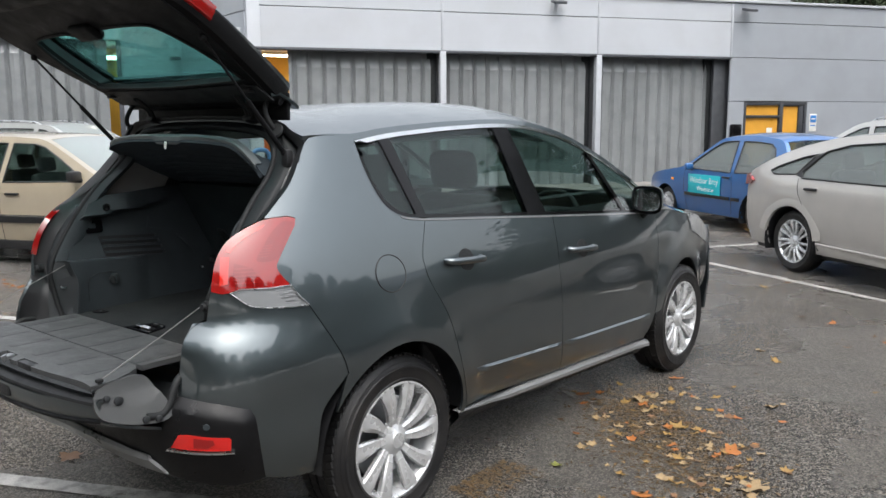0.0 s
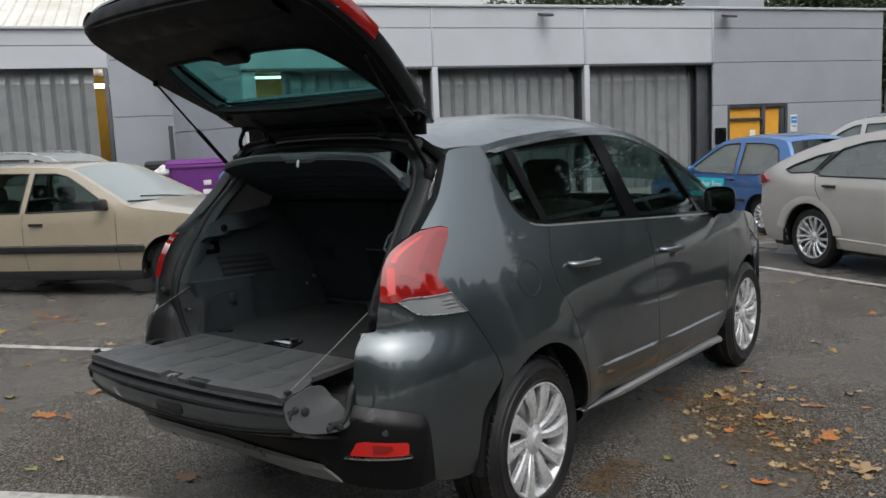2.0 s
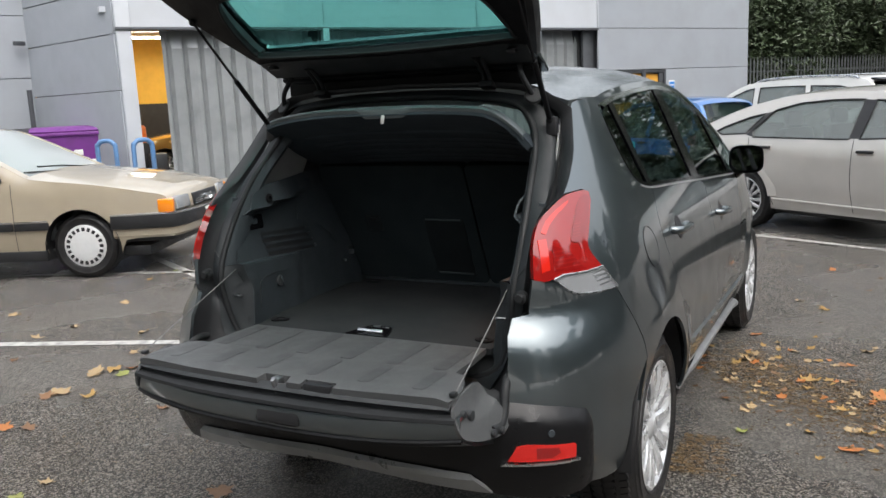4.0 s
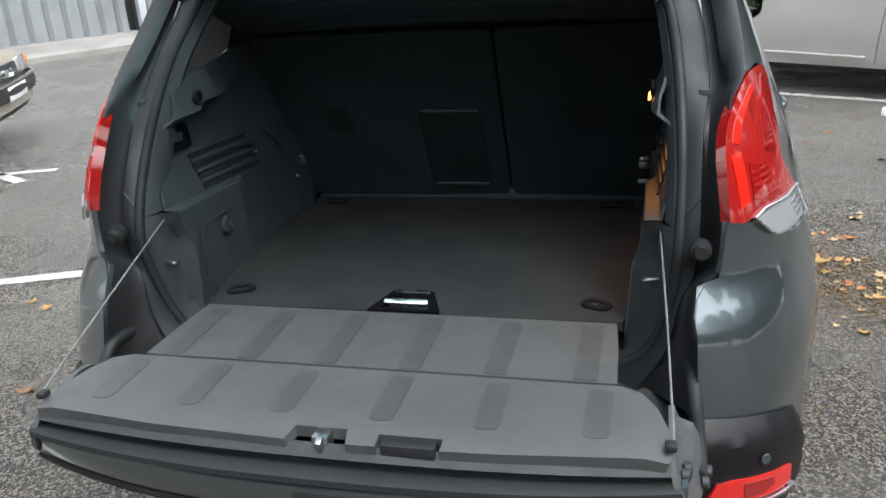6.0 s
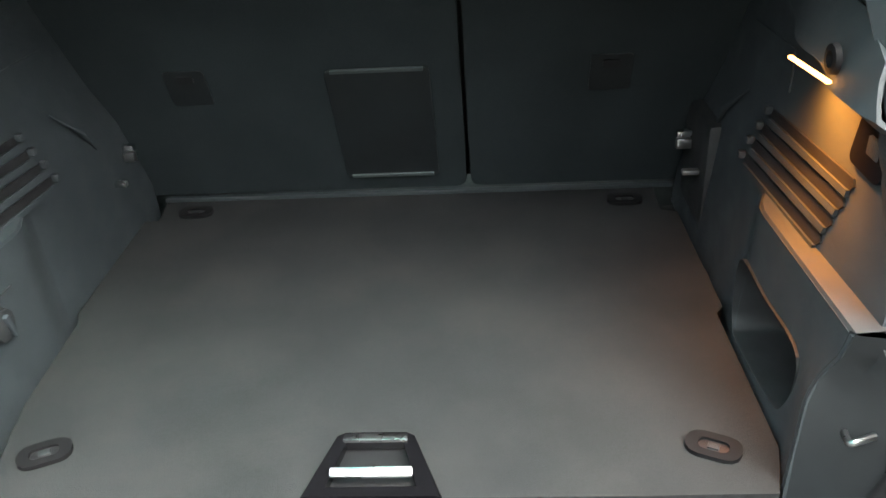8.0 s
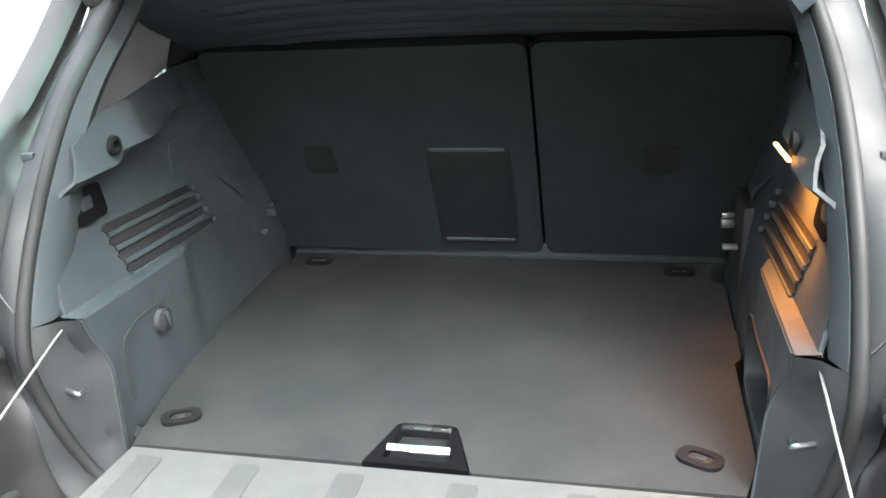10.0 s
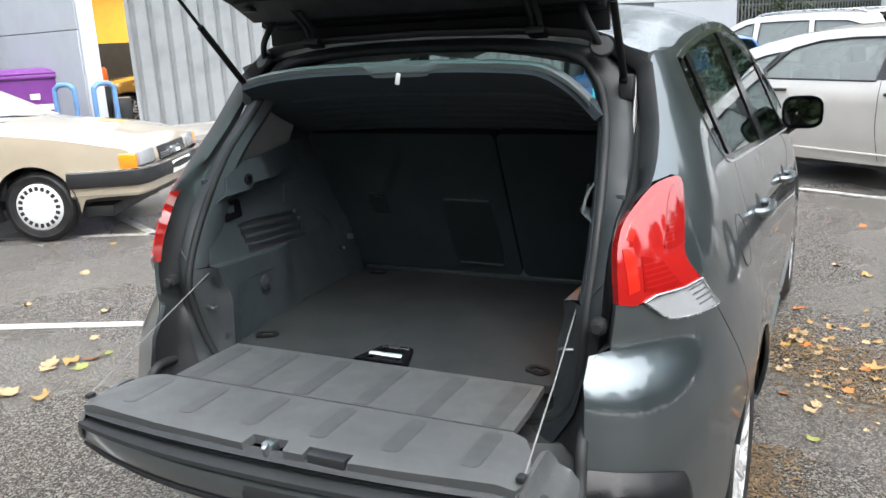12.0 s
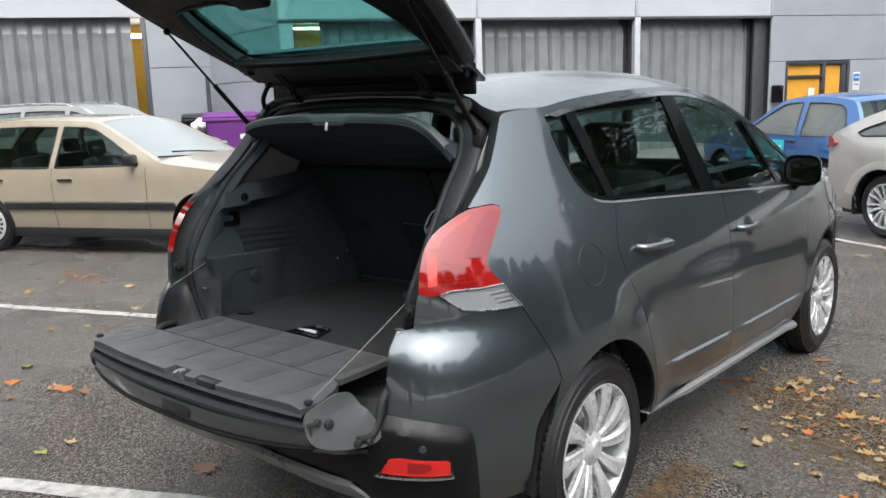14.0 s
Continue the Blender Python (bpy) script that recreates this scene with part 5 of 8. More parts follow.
        part("shelf_support", sheet([(-0.075, 1.215), (0.225, 1.215), (0.225, 1.42), (0.03, 1.42), (-0.03, 1.30)], lambda y, z: (sgn * (0.592 - 0.10 * (z - 1.25)), y, z), 0.06, 0.006, out=(-sgn, 0, 0)), M_TRIMDARK, car)
        # switch panel
        part("switch_panel", sheet(rounded(-0.478, 1.076, -0.402, 1.130, 0.010), lambda y, z: (proud(y, z)[0] - sgn * 0.004, y, z), 0.03, 0.008, out=(-sgn, 0, 0)), M_GLOSSBLACK, car)
        part("switch", box(0.008, 0.030, 0.022, 0.003, pose(sgn * 0.545, -0.448, 1.106)), M_TRIM, car)
        # window sill
        rows = [[(sgn * 0.577, y, 1.155), (sgn * 0.60, y, 1.172), (sgn * 0.74, y, 1.18)] for y in (0.03, 0.30, 1.2, 2.1)]
        part("sill_lining", loft(rows), M_TRIMDARK, car)
        part("shelf_peg", lathe([(0.0, 0.017), (0.006, 0.016), (0.007, 0.009), (-0.004, 0.008), (-0.004, 0.0)], 16), M_EYE, car).matrix_basis = pose(sgn * 0.509, -0.397, 1.187, 0, 0, 180 if sgn > 0 else 0)
        part("shelf_bracket", box(0.02, 0.05, 0.035, 0.004, pose(sgn * 0.565, -0.08, 1.215)), M_TRIM, car)
        # latches by the seat
        lx, ly = (0.481, 0.107) if sgn > 0 else (-0.507, 0.133)
        for dy, dz, wx, hz, mt in ((0.0, 0.0, 0.026, 0.011, M_SATIN), (-0.004, -0.017, 0.026, 0.018, M_STEEL), (-0.067, -0.043, 0.028, 0.009, M_SATIN)):
            part("seat_latch", box(wx, 0.014, hz, 0.002, pose(lx + sgn * 0.006, ly + dy, 0.905 + dz)), mt, car, "small metal seat latch")
        part("latch_block", box(0.05, 0.16, 0.19, 0.012, pose(lx + sgn * 0.045, ly - 0.02, 0.86)), M_TRIMDARK, car)
        # door linings of the cabin
        part("door_lining", box(0.03, 1.9, 0.72, 0.02, pose(sgn * 0.735, 1.20, 0.76)), M_TRIMDARK, car)

    whole = [Vector((p.x, p.y - 0.004, p.z)) for p in seal] + [Vector((-p.x, p.y - 0.004, p.z)) for p in reversed(seal[:-1])]
    part("boot_seal", tube(whole, 0.011, 10, False), M_SEAL, car, "black rubber boot seal")

    # seat back, leaning to the rear
    lean = lambda x, z: (x, 0.222 - (z - 0.76) * 0.45, z)
    for x0, x1 in ((-0.56, 0.104), (0.112, 0.56)):
        part("seat_back", sheet(rounded(x0, 0.765, x1, 1.27, 0.02), lean, 0.05, 0.06, out=(0, -1, 0)), M_LINER, car, "dark felt seat back")
    hat = lambda k: (lambda x, z: (x, lean(x, z)[1] - k, z))
    part("ski_hatch", sheet(rounded(-0.125, 0.80, 0.052, 1.045, 0.008), hat(0.004), 0.05, 0.006, out=(0, -1, 0)), M_HATCH, car, "black plastic ski hatch")
    for z in (1.043, 0.803):
        part("hatch_edge", sheet([(-0.115, z - 0.003), (0.042, z - 0.003), (0.042, z + 0.003), (-0.115, z + 0.003)], hat(0.008), 0.05, 0.005, out=(0, -1, 0)), M_EDGE, car)
    for x in (-0.365, 0.355):
        part("seat_pull", sheet(rounded(x - 0.035, 0.985, x + 0.035, 1.055, 0.006), hat(0.003), 0.03, 0.005, out=(0, -1, 0)), M_HATCH, car)
        part("pull_slot", sheet(rounded(x - 0.015, 1.03, x + 0.015, 1.045, 0.004), hat(0.006), 0.02, 0.004, out=(0, -1, 0)), M_BLACK, car)
    part("seat_joint", sheet([(0.098, 0.77), (0.118, 0.77), (0.118, 1.265), (0.098, 1.265)], hat(-0.045), 0.1, 0.01, out=(0, -1, 0)), M_BLACK, car)
    part("floor_back_rail", box(1.0, 0.012, 0.010, 0.003, pose(0, 0.214, 0.757)), M_TRIM, car)

    # floor
    fl = [(-0.459, -0.578), (0.459, -0.578), (0.480, -0.507), (0.478, -0.223), (0.491, -0.205), (0.489, 0.108), (0.462, 0.120), (0.462, 0.215), (-0.497, 0.215), (-0.486, 0.130), (-0.514, 0.130), (-0.511, -0.185), (-0.500, -0.21), (-0.493, -0.40)]
    notch = [(-0.080, -0.578), (-0.052, -0.478), (0.047, -0.478), (0.084, -0.578)]
    flr = fl[:1] + notch + fl[1:]
    part("boot_floor", sheet(flr, lambda x, y: (x, y, 0.752 + 0.0015 * math.sin(9 * x) * math.cos(7 * y)), 0.04, 0.02, out=(0, 0, 1)), M_CARPET, car, "grey carpeted boot floor")
    grip = [(-0.078, -0.580), (-0.050, -0.480), (-0.040, -0.474), (0.036, -0.474), (0.046, -0.480), (0.082, -0.580)]
    hole = [(-0.052, -0.565), (-0.038, -0.492), (0.034, -0.492), (0.054, -0.565)]
    part("floor_handle", sheet(grip, lambda x, y: (x, y, 0.757), 0.03, 0.012, holes=[hole], out=(0, 0, 1)), M_GLOSSBLACK, car, "gloss black floor handle")
    part("handle_well", box(0.11, 0.09, 0.03, 0.004, pose(0, -0.530, 0.728)), M_BLACK, car)
    part("handle_bar", box(0.098, 0.013, 0.007, 0.003, pose(0.0, -0.548, 0.763, 36)), M_SATIN, car, "chrome handle bar")
    part("handle_back_bar", box(0.08, 0.012, 0.004, 0.0015, pose(-0.002, -0.484, 0.758)), M_SATIN, car)
    for i, x in enumerate((-0.018, 0.004, 0.026)):
        part("handle_mark", box(0.012, 0.014, 0.003, 0.001, pose(x, -0.528, 0.745)), M_CHROME, car)
    for x, y, r in ((-0.416, -0.502, 25), (0.404, -0.506, -25), (-0.422, 0.157, 0), (0.401, 0.157, 0)):
        e = thing("lashing_eye", "", "")
        e.parent, e.matrix_basis = car, pose(x, y, 0.7525, 0, 0, r)
        part("eye_plate", sheet(rounded(-0.033, -0.021, 0.033, 0.021, 0.018), lambda a, b: (a, b, 0.006), 0.02, 0.006, holes=[rounded(-0.018, -0.010, 0.018, 0.010, 0.008)], out=(0, 0, 1)), M_EYE, e)
        part("eye_well", box(0.05, 0.03, 0.004, 0.001, pose(0, 0, 0.0005)), M_BLACK, e)
        part("eye_loop", box(0.014, 0.010, 0.005, 0.001, pose(0, 0, 0.003)), M_TRIMDARK, e)

    # boot lamp and its light
    part("boot_light", box(0.006, 0.120, 0.004, 0.0015, pose(0.5005, -0.352, 1.1625, -4)), M_LAMP, car, "lit amber boot lamp")
    lamp = new("boot_lamp", bpy.data.lights.new("boot_lamp", "AREA"))
    lamp.data.shape, lamp.data.size, lamp.data.size_y = "RECTANGLE", 0.12, 0.010
    lamp.data.spread = radians(110)
    lamp.data.energy, lamp.data.color = 0.26, (1.0, 0.32, 0.045)
    lamp.matrix_world = look((0.508, -0.352, 1.154), (0.545, -0.365, 0.95))

    # raised parcel shelf with ribs under it
    sag = lambda x: min(1.0, max(0.0, (x - 0.36) / 0.165)) ** 2

    def shelf_at(x, v):
        """v 0 at the rear edge, 1 at the front."""
        c = 1 - (abs(x) / 0.53) ** 3.2
        return (x, -0.41 + 0.06 * (1 - c) + 0.50 * v, 1.455 + 0.04 * c - 0.235 * v + 0.02 * v * v - 0.095 * sag(x) * max(0.0, 1 - 1.6 * v))
    half_at = lambda v: 0.525 + 0.045 * min(1, v / 0.45)
    rows = [[shelf_at(x / half_at(v) * 0.525, v)[:0] + (x, *shelf_at(x / half_at(v) * 0.525, v)[1:]) for x in np.linspace(-half_at(v), half_at(v), 31)] for v in np.linspace(0, 1, 41)]
    part("parcel_shelf", solid(loft(rows), 0.022, (0, 0, 1)), M_SHELF, car, "black raised parcel shelf", angle=60)
    notch = lambda x: 0.020 * min(1, max(0, (0.105 - abs(x - 0.02)) / 0.03))
    part("shelf_edge", solid(loft([[(x, shelf_at(x, 0)[1] - 0.008 + d, shelf_at(x, 0)[2] + 0.006 - e - notch(x) * k) for x in np.linspace(-0.50, 0.50, 61)] for d, e, k in ((0.03, -0.004, 0), (0.004, -0.001, 0.4), (0.0, 0.004, 1), (0.003, 0.016, 1))]), 0.003), M_EDGE, car, "grey rubber edge with a notch")
    for v in (0.24, 0.37, 0.45, 0.56, 0.68, 0.76):
        rib = [Vector(shelf_at(x, v)) + Vector((0, 0.002, -0.022)) for x in np.linspace(-0.43, 0.43, 15)]
        part("shelf_rib", tube(rib, [0.004] + [0.0115] * 13 + [0.004], 8), M_SHELF, car)
    part("shelf_tab", box(0.013, 0.006, 0.030, 0.003, pose(0.02, -0.422, 1.462, 0, 12)), M_TAB, car, "white plastic tab")

    # cabin: roof lining, seats, dashboard, steering wheel
    part("roof_lining", solid(loft([[(x, y, 1.50 + z - 0.10 * (x / 0.6) ** 2) for x in np.linspace(-0.58, 0.58, 13)] for y, z in ((-0.2, 0.035), (0.4, 0.075), (1.0, 0.085), (1.4, 0.05))]), 0.012), M_TRIMLIGHT, car)
    for sx in (-0.37, 0.37):
        st = thing("front_seat", "", "")
        st.parent, st.matrix_basis = car, pose(sx, 1.22, 0.0)
        part("seat_cushion", box(0.50, 0.52, 0.16, 0.05, pose(0, 0.12, 0.56)), M_TRIMDARK, st)
        part("seat_backrest", box(0.48, 0.14, 0.62, 0.055, pose(0, -0.20, 0.90, 14)), M_TRIMDARK, st)
        part("headrest", box(0.26, 0.10, 0.19, 0.045, pose(0, -0.30, 1.32, 10)), M_TRIMDARK, st)
    for sx in (-0.40, 0.0, 0.40):
        part("rear_headrest", box(0.25, 0.09, 0.17, 0.04, pose(sx, 0.20, 1.27, 8)), M_TRIMDARK, car)
    part("rear_bench", box(1.25, 0.5, 0.18, 0.06, pose(0, 0.52, 0.60)), M_TRIMDARK, car)
    part("dashboard", box(1.36, 0.42, 0.34, 0.09, pose(0, 2.08, 0.86)), M_TRIMDARK, car)
    sw = [(0.37 + 0.185 * math.cos(q), 1.80 + 0.06 * math.sin(q), 0.98 + 0.175 * math.sin(q)) for q in np.linspace(0, 2 * math.pi, 33)]
    part("steering_wheel", merge(tube(sw, 0.016, 8, False), box(0.13, 0.05, 0.12, 0.03, pose(0.37, 1.81, 0.98)), box(0.33, 0.02, 0.03, 0.008, pose(0.37, 1.805, 0.985))), M_BLACK, car)


def rear_end(car):
    half = math.pi / 2 * 0.86

    def rear(a, z):
        p = flank(-(half - abs(a)), z)
        return (p[0] if a >= 0 else -p[0], p[1], p[2])

    def proud(a, z, d):
        """The rear surface moved outwards by d, square to its plan."""
        p, p0, p1 = Vector(rear(a, z)), Vector(rear(a - 0.01, z)), Vector(rear(a + 0.01, z))
        t = (p1 - p0).normalized()
        return p + Vector((t.y, -t.x, 0)) * d
    c = half - 0.572
    black = [(-c, 0.600), (-c - 0.010, 0.510), (-c - 0.022, 0.375), (-c + 0.06, 0.365), (-c + 0.20, 0.385), (-0.36, 0.420), (0.36, 0.420), (c - 0.20, 0.385), (c - 0.06, 0.365), (c + 0.022, 0.375), (c + 0.010, 0.510), (c, 0.600), (c - 0.012, 0.626), (half - 0.66, 0.652), (half - 0.775, 0.672), (half - 0.81, 0.665), (half - 0.84, 0.60), (half - 0.95, 0.54), (0.20, 0.52), (-0.20, 0.52), (-(half - 0.95), 0.54), (-(half - 0.84), 0.60), (-(half - 0.81), 0.665), (-(half - 0.775), 0.672), (-(half - 0.66), 0.652), (-c + 0.012, 0.626)]
    top_at = lambda a: float(np.interp(half - abs(a), [0.56, 0.584, 0.66, 0.775], [0.600, 0.626, 0.652, 0.672]))
    def shell(a, z):
        drop = top_at(a) - z
        k = float(np.interp(drop, [0.0, 0.030, 0.042, 0.12, 0.30], [0.004, 0.028, 0.033, 0.030, 0.012]))
        side_k = min(1, max(0, (half - abs(a) - 0.560) / 0.03))
        return proud(a, z, 0.004 + (k - 0.004) * side_k)
    part("rear_bumper", sheet(black, shell, 0.022, 0.02, out=(0, -1, 0)), M_BUMPER, car, "black plastic rear bumper", angle=28)
    sk = [(-(half - 0.825), 0.398), (-(half - 0.93), 0.406), (-(half - 1.15), 0.420), (0, 0.430), (half - 1.15, 0.420), (half - 0.93, 0.406), (half - 0.825, 0.398), (half - 0.88, 0.464), (half - 1.0, 0.471), (0, 0.480), (-(half - 1.0), 0.471), (-(half - 0.88), 0.464)]
    mid_at = lambda a: float(np.interp(abs(a), [0, half - 0.88], [0.468, 0.452]))
    part("skid_plate", sheet(sk, lambda a, z: proud(a, z, 0.040 - 0.9 * max(0, z - mid_at(a)) - 0.35 * max(0, mid_at(a) - z)), 0.016, 0.012, out=(0, -1, 0)), M_SKID, car, "grey skid plate under the bumper", angle=15)
    rows = [[(x, y + 0.12 * (abs(x) / 0.66) ** 2.5, z) for x in np.linspace(-0.66, 0.66, 15)] for y, z in ((-0.80, 0.425), (-0.74, 0.405), (-0.62, 0.37), (-0.45, 0.33))]
    part("bumper_underside", loft(rows), M_BLACK, car)
    # load sill between bumper and boot floor
    rows = [[(x, y0 + 0.09 * (abs(x) / 0.6) ** 3, z) for x in np.linspace(-0.60, 0.60, 21)] for y0, z in ((-0.80, 0.53), (-0.76, 0.60), (-0.72, 0.655), (-0.64, 0.665), (-0.60, 0.665), (-0.585, 0.735), (-0.565, 0.740))]
    part("load_sill", loft(rows), M_TRIMDARK, car)
    for sgn in (1, -1):
        o = (sgn, -1, 0)
        F = (lambda a, b: tuple(proud(sgn * (half + a), b, 0.034)))
        part("fog_lamp", sheet([(-0.790, 0.512), (-0.768, 0.556), (-0.745, 0.560), (-0.640, 0.550), (-0.634, 0.544), (-0.636, 0.508), (-0.70, 0.509)], F, 0.02, 0.02, out=o), M_FOG, car, "red rear fog lamp")
        part("fog_cell", sheet([(-0.725, 0.518), (-0.725, 0.549), (-0.675, 0.545), (-0.672, 0.530), (-0.690, 0.518)], lambda a, b: tuple(proud(sgn * (half + a), b, 0.0355)), 0.02, 0.002, out=o), M_REDDARK, car, "dark red lamp cell")
        part("fog_surround", sheet([(-0.805, 0.500), (-0.628, 0.497), (-0.628, 0.503), (-0.797, 0.507)], lambda a, b: tuple(proud(sgn * (half + a), b, 0.040)), 0.03, 0.02, out=o), M_SATIN, car)
        dot = lathe([(0.0, 0.011), (0.003, 0.010), (0.003, 0.0)], 18, "z")
        p = proud(sgn * (half - 0.69), 0.588, 0.035)
        dot.transform(Matrix.Translation(p) @ Euler((radians(90), 0, radians(40 * sgn))).to_matrix().to_4x4())
        part("parking_sensor", dot, M_TRIM, car)


def lower_flap(car):
    fl = thing("lower_tailgate", "", "")
    fl.parent = car
    inner = [(-0.450, -0.592), (0.450, -0.592), (0.458, -0.70), (0.461, -0.826), (-0.461, -0.826), (-0.458, -0.70)]
    part("inner_panel", sheet(inner, lambda x, y: (x, y, 0.757), 0.05, 0.018, out=(0, 0, 1)), M_FLAP, fl, "grey ribbed plastic panel")
    outer = [(-0.470, -0.852), (0.470, -0.852), (0.505, -0.870), (0.530, -0.91), (0.548, -0.965), (0.553, -1.02), (0.546, -1.045), (0.30, -1.066), (0.205, -1.071), (0.205, -1.045), (0.10, -1.045), (0.10, -1.073), (0.052, -1.074), (0.045, -1.040), (-0.045, -1.040), (-0.052, -1.074), (-0.30, -1.066), (-0.546, -1.045), (-0.553, -1.02), (-0.548, -0.965), (-0.530, -0.91), (-0.505, -0.870)]

    def top(x, y):
        side_drop = max(0.0, abs(x) - 0.50)
        return (x, y, 0.768 - 3.5 * side_drop ** 2 * (1 + 4 * max(0, -1.0 - y)) - 0.006 * max(0.0, (-1.03 - y) / 0.04))
    part("outer_panel", sheet(outer, top, 0.035, 0.022, out=(0, 0, 1)), M_FLAP, fl, "grey ribbed plastic panel")
    for x in (-0.405, -0.245, -0.083, 0.083, 0.245, 0.405):
        part("rib", sheet(rounded(x - 0.021, -0.822, x + 0.021, -0.612, 0.006), lambda a, b: (a, b, 0.7585), 0.03, 0.0015, out=(0, 0, 1)), M_FLAPRIB, fl)
        k = 1.08
        part("rib", sheet(rounded(x * k - 0.021, -1.012, x * k + 0.021, -0.868, 0.014), lambda a, b: (a, b, top(a, b)[2] + 0.0012), 0.03, 0.0015, out=(0, 0, 1)), M_FLAPRIB, fl)
    # free edge: lip, painted skin, underside
    def edge_y(x):
        return 0.030 * (abs(x) / 0.55) ** 2.5
    xs = np.linspace(-0.575, 0.575, 31)
    prof = [(-1.062, 0.752), (-1.080, 0.735), (-1.066, 0.722), (-1.066, 0.712)]
    part("edge_lip", loft([[(x * 0.955, y + edge_y(x), z) for x in xs] for y, z in prof]), M_TRIMDARK, fl)
    prof = [(-1.062, 0.714), (-1.090, 0.719), (-1.106, 0.712), (-1.108, 0.702), (-1.092, 0.694)]
    part("edge_seal", loft([[(x * 0.985, y + edge_y(x) * 1.6, z) for x in xs] for y, z in prof]), M_SEAL, fl)
    prof = [(-1.086, 0.698), (-1.101, 0.695), (-1.104, 0.690), (-1.100, 0.642), (-1.090, 0.624), (-1.02, 0.585), (-0.90, 0.545), (-0.82, 0.53)]
    part("painted_skin", solid(loft([[(x, y + edge_y(x) * 1.9, z + 0.02 * (abs(x) / 0.575) ** 3) for x in xs] for y, z in prof]), 0.01, (0, -1, -0.5)), M_PAINT, fl, "dark grey painted outer skin")
    part("skin_lip", loft([[(x, y + edge_y(x) * 1.9, z + 0.02 * (abs(x) / 0.575) ** 3) for x in xs] for y, z in ((-1.098, 0.636), (-1.1025, 0.630), (-1.099, 0.622), (-1.086, 0.616))]), M_GATE, fl, "black lower lip")
    part("latch_recess", box(0.15, 0.014, 0.042, 0.010, pose(0.035, -1.0995, 0.667, -5)), M_BLACK, fl)
    part("latch", merge(box(0.03, 0.03, 0.03, 0.006, pose(0.005, -1.052, 0.750)), box(0.012, 0.02, 0.045, 0.004, pose(0.008, -1.066, 0.745, 20))), M_STEEL, fl, "steel latch")
    part("latch_block", box(0.09, 0.03, 0.03, 0.004, pose(0.152, -1.055, 0.748)), M_BLACK, fl)
    part("flap_core", box(0.98, 0.20, 0.08, 0.02, pose(0, -0.96, 0.67)), M_BLACK, fl)
    for sgn in (1, -1):
        pl = [(-0.865, 0.745), (-0.90, 0.762), (-0.97, 0.758), (-1.03, 0.742), (-1.05, 0.70), (-1.03, 0.655), (-0.95, 0.622), (-0.86, 0.608), (-0.815, 0.622), (-0.815, 0.65), (-0.84, 0.70)]
        pl = [tuple(p) for p in curve2(pl, 4, True)]
        part("end_plate", sheet(pl, lambda y, z: (sgn * (0.556 + 0.30 * max(0, 0.745 - z) + 0.12 * max(0, y + 1.0) * (z < 0.7)), y, z), 0.025, 0.01, out=(sgn, 0, 0)), M_FLAP, fl, "grey end plate")
        for y, z, r in ((-0.975, 0.700, 0.014), (-0.905, 0.628, 0.011), (-0.865, 0.622, 0.011), (-1.01, 0.715, 0.010)):
            bm = lathe([(-0.004, r), (0.006, r), (0.008, r * 0.6), (0.008, 0.0)], 14)
            q = part("screw", bm, M_TRIMDARK, fl)
            q.matrix_basis = pose(sgn * (0.562 + 0.30 * max(0, 0.745 - z) + 0.12 * max(0, y + 1.0) * (z < 0.7)), y, z, 0, 0, 0 if sgn > 0 else 180)
        arm = curve2([(sgn * 0.600, -0.90, 0.632), (sgn * 0.603, -0.85, 0.628), (sgn * 0.600, -0.815, 0.655), (sgn * 0.595, -0.79, 0.705), (sgn * 0.590, -0.755, 0.735), (sgn * 0.585, -0.70, 0.735)], 6)
        part("hinge_arm", tube(arm, 0.013, 10), M_SEAL, fl, "black curved hinge arm")
        part("support_cable", tube([(sgn * 0.527, -0.578, 0.958), (sgn * 0.542, -0.80, 0.862), (sgn * 0.553, -1.015, 0.772)], 0.0020, 6), M_CABLE, fl, "thin steel support cable")
        part("cable_clip", box(0.018, 0.022, 0.012, 0.004, pose(sgn * 0.549, -1.018, 0.770)), M_SEAL, fl)


